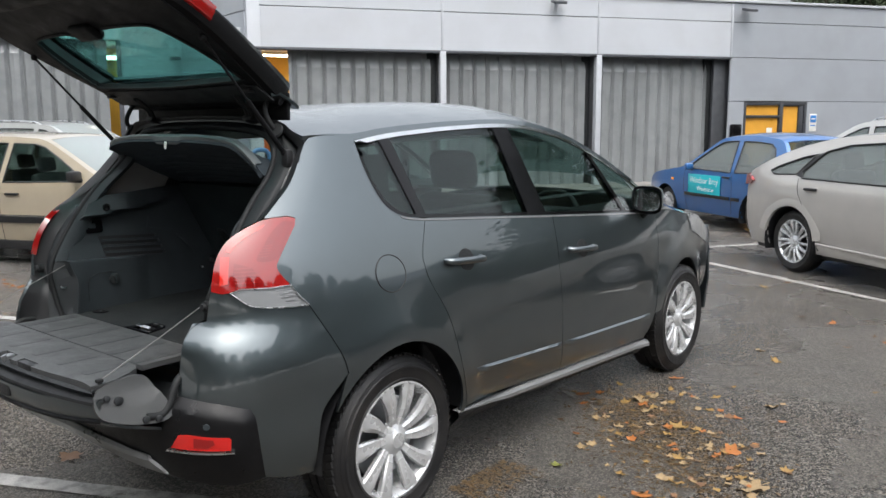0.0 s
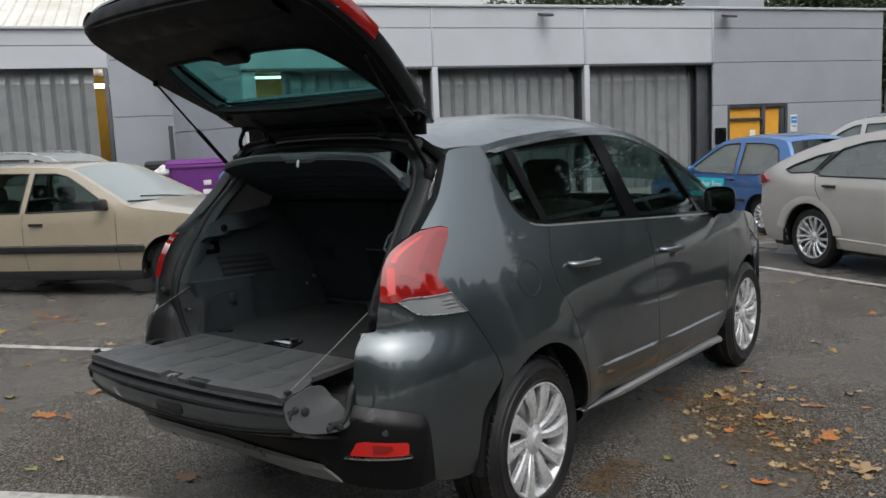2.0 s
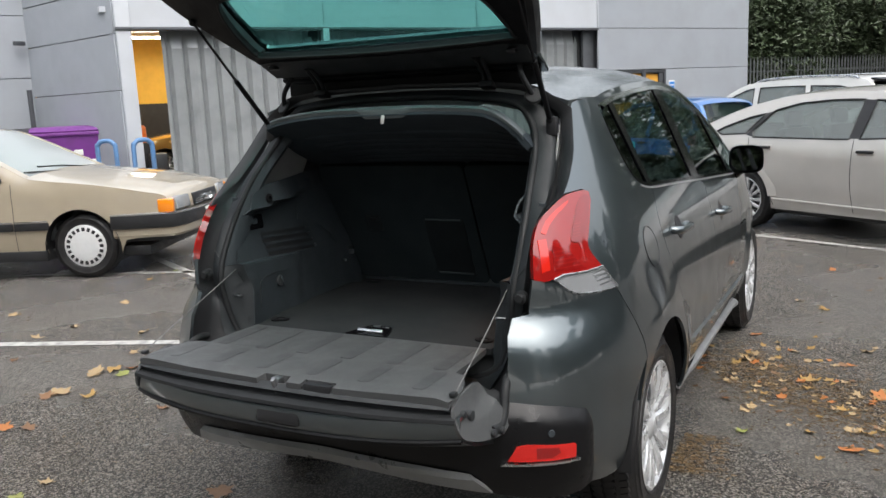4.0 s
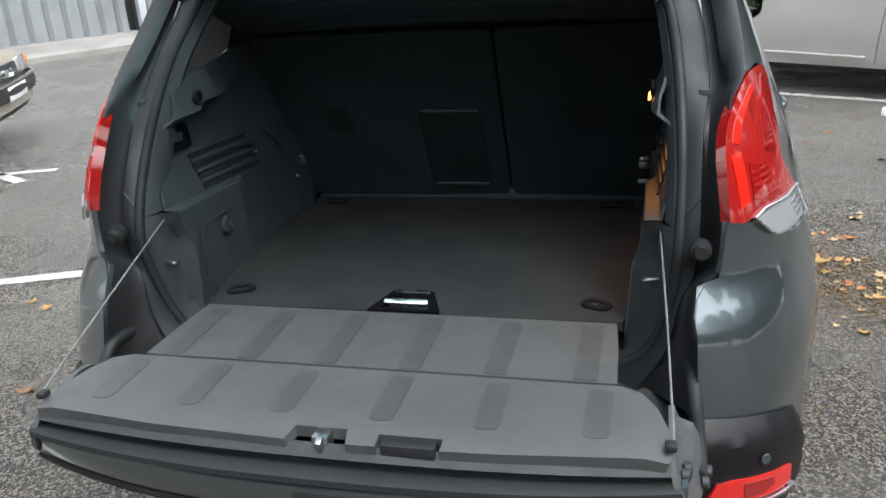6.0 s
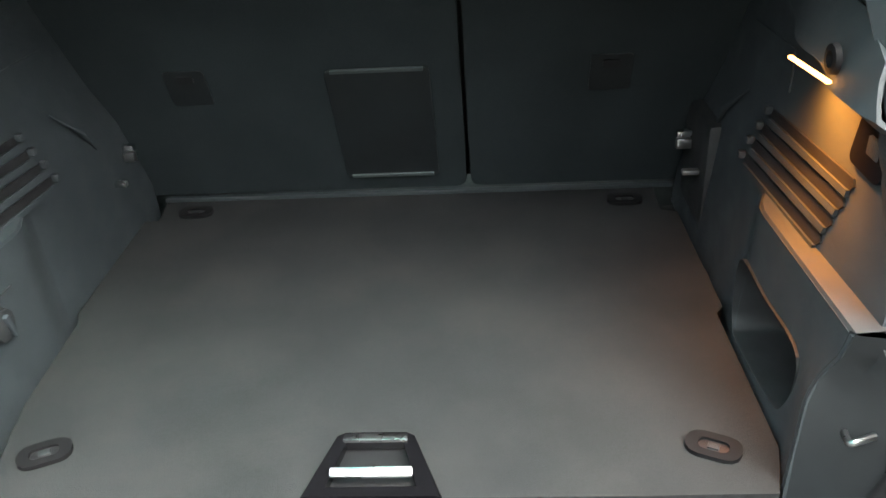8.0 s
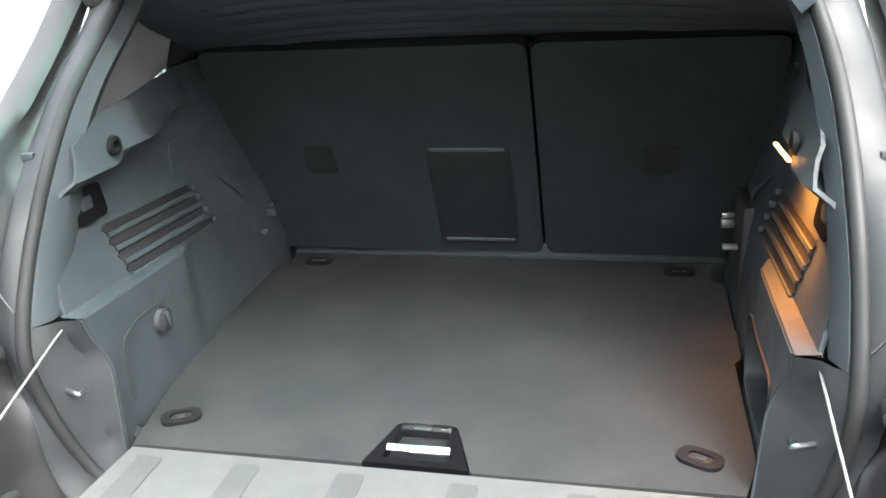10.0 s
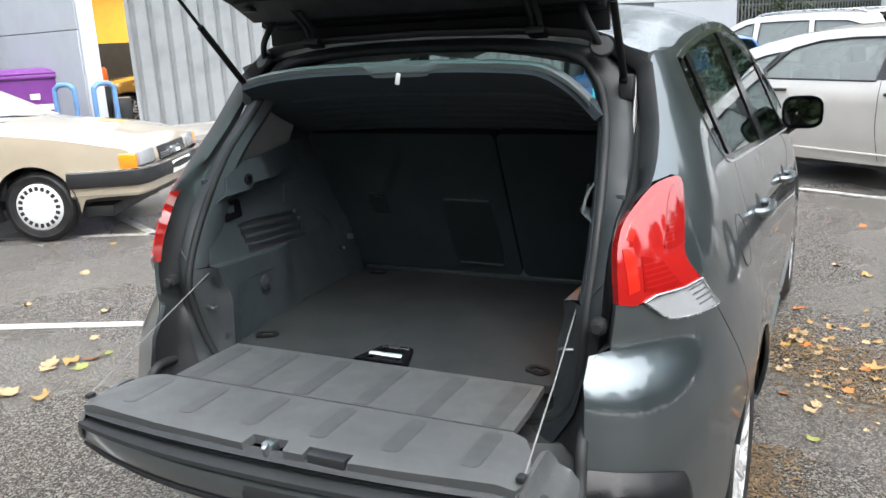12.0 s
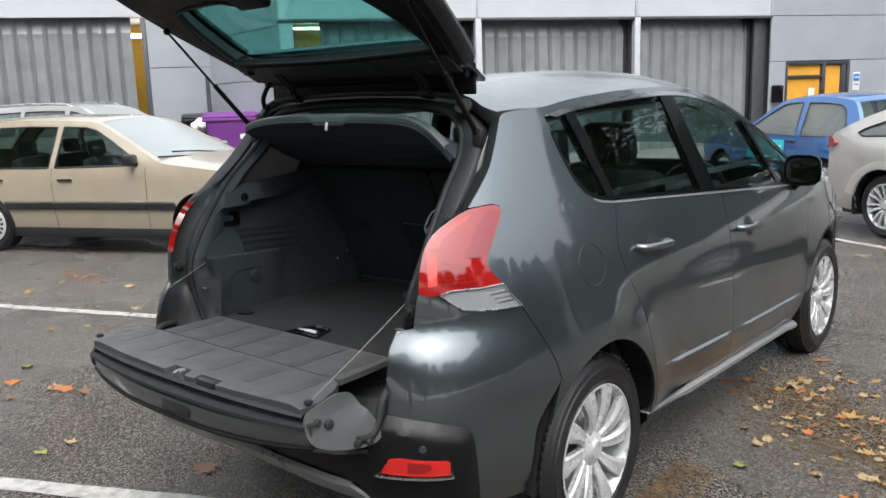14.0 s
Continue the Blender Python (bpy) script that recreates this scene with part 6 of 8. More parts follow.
def tailgate(car):
    g = thing("tailgate", "", "")
    g.parent = car
    ca, sa = math.cos(radians(31)), math.sin(radians(31))

    def at(x, v, w=0.0):
        w = w - 0.035 * (v / 0.9) ** 3 - 0.006 * math.sin(min(1, v / 0.9) * math.pi)
        return (x, -0.205 - v * ca + w * sa, 1.585 + v * sa + w * ca)
    right = [(0.02, 0.47), (0.05, 0.51), (0.2, 0.562), (0.42, 0.622), (0.55, 0.643), (0.68, 0.643), (0.78, 0.628), (0.84, 0.585), (0.875, 0.48), (0.895, 0.25), (0.90, 0.0)]
    rim = [(p[1], p[0]) for p in curve2(right, 5)]
    full = rim + [(-x, v) for x, v in reversed(rim[:-1])]
    small = [(x * 0.955, 0.03 + (v - 0.02) * 0.965) for x, v in full]
    hole = [tuple(p) for p in curve2([(0.495, 0.245), (0.495, 0.30), (0.475, 0.42), (0.43, 0.53), (0.37, 0.568), (0.15, 0.580), (0.09, 0.560), (0.0, 0.548), (-0.09, 0.560), (-0.15, 0.580), (-0.37, 0.568), (-0.43, 0.53), (-0.475, 0.42), (-0.495, 0.30), (-0.495, 0.245), (-0.455, 0.222), (0.0, 0.205), (0.455, 0.222)], 4, True)]
    wide = [(x * 1.05, 0.40 + (v - 0.40) * 1.34) for x, v in hole]
    part("inner_trim", sheet(small, lambda x, v: at(x, v, 0.016 * (abs(x) > 0.0) * 0 + 0.0), 0.04, 0.02, holes=[hole], out=(0, -sa, -ca)), M_GATE, g, "black plastic inner trim")
    rows = [[at(x * f, 0.02 + (v - 0.02) * k, w) for x, v in full] for f, k, w in ((0.95, 0.965, 0.004), (0.985, 0.99, 0.016), (1.0, 1.0, 0.045), (0.99, 0.995, 0.075))]
    part("gate_frame", loft(rows, False), M_GATE, g)
    part("outer_skin", sheet([(x * 0.99, v * 0.995) for x, v in full], lambda x, v: at(x, v, 0.078 + 0.03 * (1 - (x / 0.66) ** 2)), 0.05, 0.012, holes=[wide], out=(0, sa, ca)), M_PAINT, g, "dark grey painted outer skin")
    pane = part("rear_window", sheet([(x * 1.06, 0.40 + (v - 0.40) * 1.36) for x, v in hole], lambda x, v: at(x, v, 0.062 + 0.02 * (1 - (x / 0.66) ** 2)), 0.05, 0.004, out=(0, sa, ca)), M_GLASSREAR, g, "green tinted rear window with raindrops")
    pane.visible_shadow = False
    rows = [[at(x * f, 0.40 + (v - 0.40) * k, w) for x, v in hole] for f, k, w in ((1.0, 1.0, -0.001), (1.01, 1.02, 0.012), (1.05, 1.34, 0.060))]
    part("window_reveal", loft(rows, True), M_GATEREVEAL, g)
    part("window_edge", tube([at(x, v, -0.002) for x, v in hole + hole[:1]], 0.006, 6, False), M_SEAL, g)
    bm = box(0.15, 0.075, 0.035, 0.016, None, 4)
    bm.transform(Matrix.Translation(at(0.02, 0.578, -0.006)) @ Euler((radians(-31), 0, 0)).to_matrix().to_4x4())
    part("wiper_cover", bm, M_GATE, g)
    bm = box(0.16, 0.05, 0.02, 0.006)
    bm.transform(Matrix.Translation(at(-0.02, 0.80, -0.006)) @ Euler((radians(-31), 0, 0)).to_matrix().to_4x4())
    part("grab_recess", bm, M_GATE, g)
    part("lower_trim", sheet([(-0.515, 0.090), (0.515, 0.090), (0.520, 0.185), (0.455, 0.200), (0.0, 0.183), (-0.455, 0.200), (-0.520, 0.185)], lambda x, v: at(x, v, -0.006), 0.04, 0.006, out=(0, -sa, -ca)), M_TRIMDARK, g, "dark grey trim strip below the window")
    rowsl = [[at(x, v, w) for x in np.linspace(-0.50, 0.50, 17)] for v, w in ((0.74, 0.0), (0.755, -0.012), (0.80, -0.016), (0.845, -0.008), (0.86, 0.0))]
    part("trim_step", loft(rowsl), M_GATE, g)
    for sgn in (1, -1):
        edge = [p for p in rim if 0.50 < p[1] < 0.86]
        rows = [[at(sgn * x * f, v * k, w) for f, k, w in ((0.985, 0.995, 0.030), (1.006, 1.004, 0.038), (1.012, 1.006, 0.060), (1.004, 1.004, 0.085), (0.96, 0.99, 0.092))] for x, v in edge]
        part("side_lamp", loft(rows), M_RED, g, "red lamp lens on the tailgate edge")
        # gas strut: thick body below, thin rod above
        lo, hi = Vector((sgn * 0.562, -0.285, 1.440)), Vector((sgn * 0.590, -0.622, 1.815))
        mid = lo.lerp(hi, 0.48)
        part("gas_strut", merge(tube([lo, mid], 0.0092, 10), tube([mid, hi], 0.0048, 8)), M_GATE, g, "black gas strut")
        for e in (lo, hi):
            bm = bmesh.new()
            bmesh.ops.create_uvsphere(bm, u_segments=10, v_segments=8, radius=0.013, matrix=Matrix.Translation(e))
            part("strut_joint", bm, M_GATE, g)
        bm = box(0.035, 0.03, 0.06, 0.006, Matrix.Translation(lo + Vector((sgn * 0.005, 0.01, -0.02))))
        part("strut_foot", bm, M_BLACK, g)
        # hinge
        part("gate_hinge", merge(box(0.05, 0.06, 0.02, 0.004, pose(sgn * 0.335, -0.245, 1.556, -20)), tube([(sgn * 0.325, -0.25, 1.555), (sgn * 0.325, -0.27, 1.60), (sgn * 0.325, -0.33, 1.65)], 0.008, 8), tube([(sgn * 0.345, -0.25, 1.555), (sgn * 0.345, -0.27, 1.60), (sgn * 0.345, -0.33, 1.65)], 0.008, 8)), M_BLACK, g)
        bm = lathe([(0, 0.0), (0.004, 0.026), (0.012, 0.030), (0.018, 0.026), (0.02, 0.0)], 20, "z")
        bm.transform(Matrix.Translation((sgn * 0.50, -0.262, 1.512)) @ Euler((radians(60), 0, radians(20 * sgn))).to_matrix().to_4x4())
        part("cable_grommet", bm, M_SEAL, g)
        part("wiring_hose", tube(curve2([(sgn * 0.50, -0.27, 1.52), (sgn * 0.485, -0.29, 1.56), (sgn * 0.465, -0.285, 1.60), (sgn * 0.455, -0.26, 1.635)], 5), 0.009, 10), M_SEAL, g)
        part("trim_grip", box(0.03, 0.035, 0.014, 0.004, Matrix.Translation(at(sgn * 0.47, 0.17, -0.012))), M_BLACK, g)
    # hinge-side edge of the gate: two bars and dark plate
    for v, w, h in ((0.055, 0.010, 0.03), (0.015, 0.03, 0.02)):
        bm = box(1.02, 0.022, h, 0.006)
        bm.transform(Matrix.Translation(at(0, v, w)) @ Euler((radians(-31), 0, 0)).to_matrix().to_4x4())
        part("gate_bar", bm, M_GATE, g)
    part("hinge_plate", box(1.02, 0.014, 0.10, 0.004, pose(0, -0.212, 1.605)), M_GATE, g)
    rows = [[(x, y, z + 0.02 * (1 - (x / 0.6) ** 2)) for x in np.linspace(-0.52, 0.52, 17)] for y, z in ((-0.17, 1.60), (-0.215, 1.63), (-0.26, 1.65), (-0.30, 1.645))]
    part("spoiler_lip", solid(loft(rows), 0.012), M_PAINT, g)


# ---- parked cars ----
def parked_car(name, label, m, sil, strips, wb, half, tyre, rim, belt, top, windows, colour, glass_mat, seams=(), cover=False, handles=(), tum=0.42, group="", taper=0.17):
    """A parked car. sil: its side outline from the front's foot over the roof to the rear's foot; strips: (name, first, last, material) along that outline;
    windows: side window outlines; seams: door gaps. y forward from the rear axle, x to its right."""
    car = thing(name, label, "car", m, group)
    ends = (min(p[0] for p in sil), max(p[0] for p in sil))

    def w(y, z):
        f = np.interp(z, [0.15, 0.30, 0.48, 0.62, belt - 0.12, belt], [0.90, 0.955, 0.99, 1.0, 0.995, 0.965])
        v = half * float(f) - max(0, z - belt) * tum
        for e in ends:
            d = max(0.0, 0.75 - abs(y - e)) / 0.75
            v -= taper * half * d ** 2.2
        return v
    parked_car.wide = w
    fine = [tuple(p) for p in sil]
    arch = tyre + 0.045
    foot = 0.19
    a_r = ring(0, tyre, arch, arch, 20, 205, -25)
    a_f = ring(wb, tyre, arch, arch, 20, 205, -25)
    outline = fine + [(p[0], p[1]) for p in a_r if p[1] > foot] + [(p[0], p[1]) for p in a_f if p[1] > foot]
    for sgn in (1, -1):
        F = lambda y, z: (sgn * w(y, z), y, z)
        side_ob = part("body_side", sheet(outline, F, 0.07, 0.012, holes=windows, out=(sgn, 0, 0)), colour, car)
        for ol in windows:
            cx, cz = sum(p[0] for p in ol) / len(ol), sum(p[1] for p in ol) / len(ol)
            big = [(cx + (p[0] - cx) * 1.02, cz + (p[1] - cz) * 1.03) for p in ol]
            g = part("side_window", sheet(big, lambda y, z: (sgn * (w(y, z) - 0.010), y, z), 0.10, 0.004, out=(sgn, 0, 0)), glass_mat, car)
            fr = [F(y, z) for y, z in dense(ol, 0.06)]
            part("window_frame", tube(fr + fr[:1], 0.009, 5, False), M_BLACK, car)
        for line in seams:
            pts = [F(y, z) for y, z in curve2(line, 5)]
            part("door_seam", tube([(p[0] - sgn * 0.0005, p[1], p[2]) for p in pts], 0.0035, 5), M_BLACK, car)
        for y, z in handles:
            x = w(y, z)
            part("handle_cup", box(0.012, 0.17, 0.06, 0.005, pose(sgn * (x + 0.0), y, z - 0.004)), colour, car)
            part("door_handle", box(0.035, 0.17, 0.028, 0.010, pose(sgn * (x + 0.016), y, z)), M_BLACK, car)
        for yc in (0.0, wb):
            rows = [[(sgn * x, yc + arch * math.cos(radians(a)), tyre + arch * math.sin(radians(a))) for a in range(-25, 206, 14)] for x in (w(yc, tyre + arch) - 0.01, half - 0.32)]
            rows.append([(sgn * (half - 0.32), yc, tyre) for a in range(-25, 206, 14)])
            part("wheel_arch", loft(rows), M_BLACK, car)
            wheel_parts(car, pose(sgn * (half - 0.075), yc, tyre), tyre, rim, 0.19, 12 if cover else 7, not cover, "", sgn, tread=not cover, slim=True)
            if cover:
                s = sgn
                bm = lathe([(s * a, r) for a, r in ((0.004, rim + 0.004), (0.010, rim - 0.004), (0.014, rim * 0.93), (0.016, rim * 0.80), (0.020, rim * 0.68), (0.026, rim * 0.4), (0.028, 0.0))], 40)
                hc = part("wheel_cover", bm, M_COVER, car, "pale grey slotted wheel cover")
                hc.matrix_basis = pose(sgn * (half - 0.075), yc, tyre)
                for k in range(20):
                    q = 2 * math.pi * k / 20
                    sl = part("cover_slot", box(0.006, 0.030, 0.040, 0.005, pose(sgn * 0.0165, 0, rim * 0.80)), M_BLACK, hc) if k == 0 else new("cover_slot", sl.data)
                    sl.parent = hc
                    sl.rotation_euler = (q, 0, 0)
    n = 9
    posts = {}
    for pname, i0, i1, mat in strips:
        rows = []
        for i in range(i0, i1 + 1):
            y, z = fine[i]
            a, b = Vector(fine[max(i - 1, 0)]), Vector(fine[min(i + 1, len(fine) - 1)])
            t = (b - a).normalized()
            nrm = Vector((t.y, -t.x))
            if nrm.y < 0 and abs(t.x) > 0.3:
                nrm = -nrm
            if abs(t.x) <= 0.3:
                nrm = Vector((1 if y > wb / 2 else -1, 0))
            x = w(y, z)
            bul = 0.06 if abs(t.x) <= 0.5 else 0.045
            screen = mat in (M_MISTSHEEN, M_GLASSDARK)
            if screen:
                for sgn in (1, -1):
                    posts.setdefault((pname, sgn), []).append([(sgn * x * e, y + nrm.x * bul * (1 - e ** 2.4), z + nrm.y * bul * (1 - e ** 2.4) + 0.004) for e in (0.90, 0.92, 0.96, 1.0)])
            if screen:
                x *= 0.93
            rows.append([(x * k / n, y + nrm.x * bul * (1 - abs(k / n) ** 2.4), z + nrm.y * bul * (1 - abs(k / n) ** 2.4)) for k in range(-n, n + 1)])
        part(pname, solid(loft(rows), 0.012, None), mat, car)
    for rows in posts.values():
        part("screen_pillar", solid(loft(rows), 0.02, None), colour, car)
    part("underbody", box(half * 1.7, ends[1] - ends[0] - 0.5, 0.10, 0.02, pose(0, (ends[0] + ends[1]) / 2, 0.24)), M_BLACK, car)
    part("cabin_floor", box(half * 1.75, wb * 0.9, 0.30, 0.05, pose(0, wb * 0.45, 0.50)), M_TRIMDARK, car)
    for sx in (-0.36, 0.36):
        for y in (wb * 0.44, wb * 0.10):
            part("seat", merge(box(0.48, 0.14, belt - 0.42, 0.05, pose(sx * half / 0.9, y, (belt + 0.42) / 2 + 0.08, 12)), box(0.25, 0.09, 0.17, 0.04, pose(sx * half / 0.9, y - 0.07, belt + 0.17, 8))), M_SEATGREY, car)
    part("dashboard", box(half * 1.55, 0.45, 0.30, 0.08, pose(0, wb * 0.76, belt - 0.16)), M_TRIMDARK, car)
    return car


def mirror_on(car, half, y, z, mat, sgn=1, size=1.0):
    mi = new("door_mirror")
    mi.parent = car
    part("mirror_shell", box(0.17 * size, 0.09, 0.11, 0.03, pose(sgn * (half + 0.07), y, z)), mat, mi)
    part("mirror_foot", box(0.09, 0.05, 0.05, 0.015, pose(sgn * (half - 0.03), y + 0.02, z - 0.05)), M_BLACK, mi)


def heading(x, y, deg):
    return pose(x, y, 0, 0, 0, deg - 90)


M_COVER = material("pale_wheel_cover", (0.62, 0.63, 0.63), 0.4, 0.1, dirt=(0.35, 0.33, 0.3), dirt_amount=0.3, dirt_scale=8)
M_SEATGREY = material("grey_seat_cloth", (0.10, 0.105, 0.11), 0.9)
M_BEIGE = paint("beige_metallic_paint", (0.46, 0.395, 0.295), 0.30, 0.38, 0.12)
M_SILVER = paint("silver_paint", (0.45, 0.46, 0.45), 0.35, 0.34, 0.1)
M_PALE = paint("pale_silver_paint", (0.50, 0.48, 0.45), 0.25, 0.34, 0.1)
M_WHITEPAINT = paint("off_white_paint", (0.55, 0.55, 0.53), 0.05, 0.36, 0.05)
M_BLUE = paint("bright_blue_paint", (0.008, 0.115, 0.36), 0.25, 0.33, 0.1)
M_GOLD = paint("gold_paint", (0.62, 0.34, 0.05), 0.6, 0.25, 0.1)
M_DARKGLASS = glass("misted_sheen_car_glass", (0.62, 0.68, 0.66), reflect=1.2, mist_sheen=0.16)
M_SIGNTEAL = material("teal_door_sign", (0.02, 0.50, 0.58), 0.4, vary=0.03)
M_SIGNWHITE = material("white_lettering", (0.82, 0.84, 0.84), 0.4, vary=0.02)

# beige estate
sil = [tuple(p) for p in curve2([(3.10, 0.36), (3.32, 0.39), (3.485, 0.45), (3.54, 0.60), (3.50, 0.75), (3.33, 0.80), (2.88, 0.885), (2.28, 0.955), (2.10, 1.02), (1.72, 1.22), (1.40, 1.375), (1.20, 1.405), (0.6, 1.425), (-0.1, 1.41), (-0.55, 1.36), (-0.80, 1.22), (-1.08, 0.97), (-1.16, 0.80), (-1.18, 0.5), (-1.10, 0.25)], 3)]
win = [[(1.98, 0.945), (1.90, 1.02), (1.62, 1.19), (1.42, 1.30), (1.28, 1.335), (1.00, 1.345), (0.96, 0.925)], [(0.88, 0.925), (0.92, 1.345), (0.55, 1.355), (0.18, 1.35), (0.06, 1.20), (0.02, 0.925)], [(-0.06, 0.93), (0.0, 1.20), (0.10, 1.345), (-0.35, 1.325), (-0.55, 1.26), (-0.85, 0.99)]]
AUDI_TURN = 25.0
f = Vector((math.cos(radians(AUDI_TURN)), math.sin(radians(AUDI_TURN))))
r = Vector((f.y, -f.x))
o = Vector((-5.08, 2.45)) - r * 0.83 - f * 2.687
BEIGE = parked_car("beige_estate_car", "old beige metallic estate car parked on a bay line", heading(o.x, o.y, AUDI_TURN), sil,
    [("front_end", 0, 12, M_BEIGE), ("bonnet", 12, 22, M_BEIGE), ("windscreen", 22, 30, M_MISTSHEEN), ("roof", 30, 42, M_BEIGE), ("rear_window", 42, 47, M_GLASSDARK), ("tailgate", 47, 57, M_BEIGE)],
    2.687, 0.90, 0.312, 0.198, 0.93, 1.42, win, M_BEIGE, M_GLASSDARK, [[(2.06, 0.92), (2.07, 0.70), (2.05, 0.25)], [(0.92, 0.92), (0.92, 0.5), (0.92, 0.24)], [(0.02, 0.92), (0.10, 0.70), (0.32, 0.40), (0.36, 0.26)]], True, [(1.10, 0.80), (0.22, 0.80)], taper=0.09)
WB = parked_car.wide
for sgn in (1, -1):
    for y0, y1 in ((0.295, 0.914), (0.926, 2.056), (2.068, 2.395), (-1.02, -0.295)):
        part("rub_strip", box(0.020, y1 - y0, 0.070, 0.003, pose(sgn * 0.905 - (sgn * 0.06 if y1 > 3.4 or y0 < -1 else 0), (y0 + y1) / 2, 0.520, 0, 0, (4 * sgn if y1 > 3.4 else 0))), M_BLACK, BEIGE)
        part("chrome_line", box(0.010, y1 - y0, 0.016, 0.003, pose(sgn * 0.912 - (sgn * 0.06 if y1 > 3.4 or y0 < -1 else 0), (y0 + y1) / 2, 0.566, 0, 0, (4 * sgn if y1 > 3.4 else 0))), M_CHROME, BEIGE)
    mirror_on(BEIGE, 0.86, 1.93, 1.005, M_BLACK, sgn)
    part("sill", box(0.03, 2.0, 0.10, 0.01, pose(sgn * 0.862, 1.34, 0.235)), M_BLACK, BEIGE)
    part("indicator", box(0.09, 0.15, 0.130, 0.022, pose(sgn * 0.806, 3.490, 0.666, 0, 0, 9 * sgn)), M_AMBER, BEIGE, "amber front indicator")
    part("headlamp", box(0.30, 0.08, 0.13, 0.02, pose(sgn * 0.600, 3.549, 0.672, 8, 0, -5 * sgn)), M_CLEAR, BEIGE, "clear headlamp")
    part("tail_lamp", box(0.30, 0.10, 0.22, 0.02, pose(sgn * 0.58, -1.16, 0.68)), M_RED, BEIGE, "red tail lamp")
part("grille", box(0.70, 0.05, 0.125, 0.012, pose(0, 3.580, 0.664, 8)), M_BLACK, BEIGE)
for k in range(5):
    part("grille_bar", box(0.68, 0.015, 0.008, 0.002, pose(0, 3.607 - 0.004 * k, 0.621 + 0.02 * k, 8)), M_CHROME, BEIGE)
part("badge", box(0.22, 0.012, 0.06, 0.02, pose(0, 3.620, 0.664, 8)), M_CHROME, BEIGE)
nose = [(0.0, 3.670), (0.35, 3.663), (0.66, 3.633), (0.825, 3.560), (WB(3.38, 0.53) + 0.024, 3.38), (WB(3.06, 0.53) + 0.016, 3.10), (WB(2.99, 0.53) + 0.012, 2.985)]
nose = [(-x, y) for x, y in reversed(nose[1:])] + nose
for pname, pmat, grow, prof, lab in (("front_bumper", M_BLACK, 0.0, ((-0.03, 0.595), (0.0, 0.588), (0.012, 0.53), (0.0, 0.470), (-0.03, 0.458)), "black plastic front bumper"), ("front_valance", M_BEIGE, -0.03, ((0.0, 0.466), (0.0, 0.395), (-0.03, 0.370)), ""), ("chrome_line", M_CHROME, 0.0, ((-0.01, 0.604), (0.004, 0.602), (0.004, 0.588), (-0.01, 0.586)), ""), ("front_skirt", M_BLACK, -0.06, ((0.0, 0.39), (-0.02, 0.335)), "")):
    line = [Vector(p) for p in curve2(nose, 5)]
    rows = []
    for d, z in prof:
        row = []
        for i, p in enumerate(line):
            t = (line[min(i + 1, len(line) - 1)] - line[max(i - 1, 0)]).normalized()
            nrm = Vector((-t.y, t.x))
            if nrm.dot(p - Vector((0, 2.6))) < 0:
                nrm = -nrm
            row.append((p.x + nrm.x * (grow + d), p.y + nrm.y * (grow + d), z))
        rows.append(row)
    part(pname, solid(loft(rows), 0.02, (0, 1, 0)), pmat, BEIGE, lab)
part("number_plate", box(0.50, 0.012, 0.11, 0.004, pose(0, 3.670, 0.52)), M_TAB, BEIGE, "white number plate")
part("wiper", tube([(-0.3, 2.26, 0.995), (0.05, 2.18, 1.035), (0.45, 2.12, 1.055)], 0.008, 6), M_BLACK, BEIGE)
part("wiper", tube([(0.25, 2.26, 0.995), (0.5, 2.20, 1.01), (0.74, 2.14, 1.02)], 0.008, 6), M_BLACK, BEIGE)

# pale hatchback, nose to the open side
sil = [tuple(p) for p in curve2([(3.62, 0.20), (3.76, 0.32), (3.80, 0.52), (3.74, 0.70), (3.45, 0.86), (2.75, 0.985), (2.45, 1.12), (1.95, 1.315), (1.60, 1.400), (1.1, 1.430), (0.5, 1.405), (0.0, 1.310), (-0.45, 1.160), (-0.74, 1.050), (-0.84, 1.025), (-0.885, 0.93), (-0.90, 0.62), (-0.88, 0.42), (-0.80, 0.24)], 3)]
win = [[(2.30, 1.03), (2.20, 1.10), (1.85, 1.250), (1.60, 1.325), (1.42, 1.345), (1.36, 0.985)], [(1.26, 0.98), (1.30, 1.350), (0.95, 1.350), (0.60, 1.325), (0.32, 1.26), (0.10, 1.05), (0.13, 0.985)], [(0.02, 1.02), (0.21, 1.228), (0.02, 1.19), (-0.30, 1.085), (-0.40, 1.04), (-0.30, 1.005)]]
MT = -34.0
f = Vector((math.cos(radians(MT)), math.sin(radians(MT))))
r = Vector((f.y, -f.x))
o = Vector((0.28, 6.64)) - r * 0.865
PALE = parked_car("pale_hatchback_car", "pale silver five-door hatchback car parked on wet tarmac", heading(o.x, o.y, MT), sil,
    [("front_end", 0, 12, M_PALE), ("bonnet", 12, 15, M_PALE), ("windscreen", 15, 24, M_MISTSHEEN), ("roof", 24, 33, M_PALE), ("rear_window", 33, 39, M_GLASSDARK), ("tailgate", 39, 54, M_PALE)],
    2.85, 0.94, 0.325, 0.222, 0.985, 1.50, win, M_PALE, M_DARKGLASS, [[(2.40, 1.0), (2.42, 0.8), (2.36, 0.28)], [(1.31, 0.98), (1.30, 0.6), (1.32, 0.28)], [(0.08, 0.98), (0.12, 0.82), (0.30, 0.55), (0.40, 0.28)]], False, [(1.45, 0.87), (0.30, 0.885)], tum=0.46)
PW = parked_car.wide
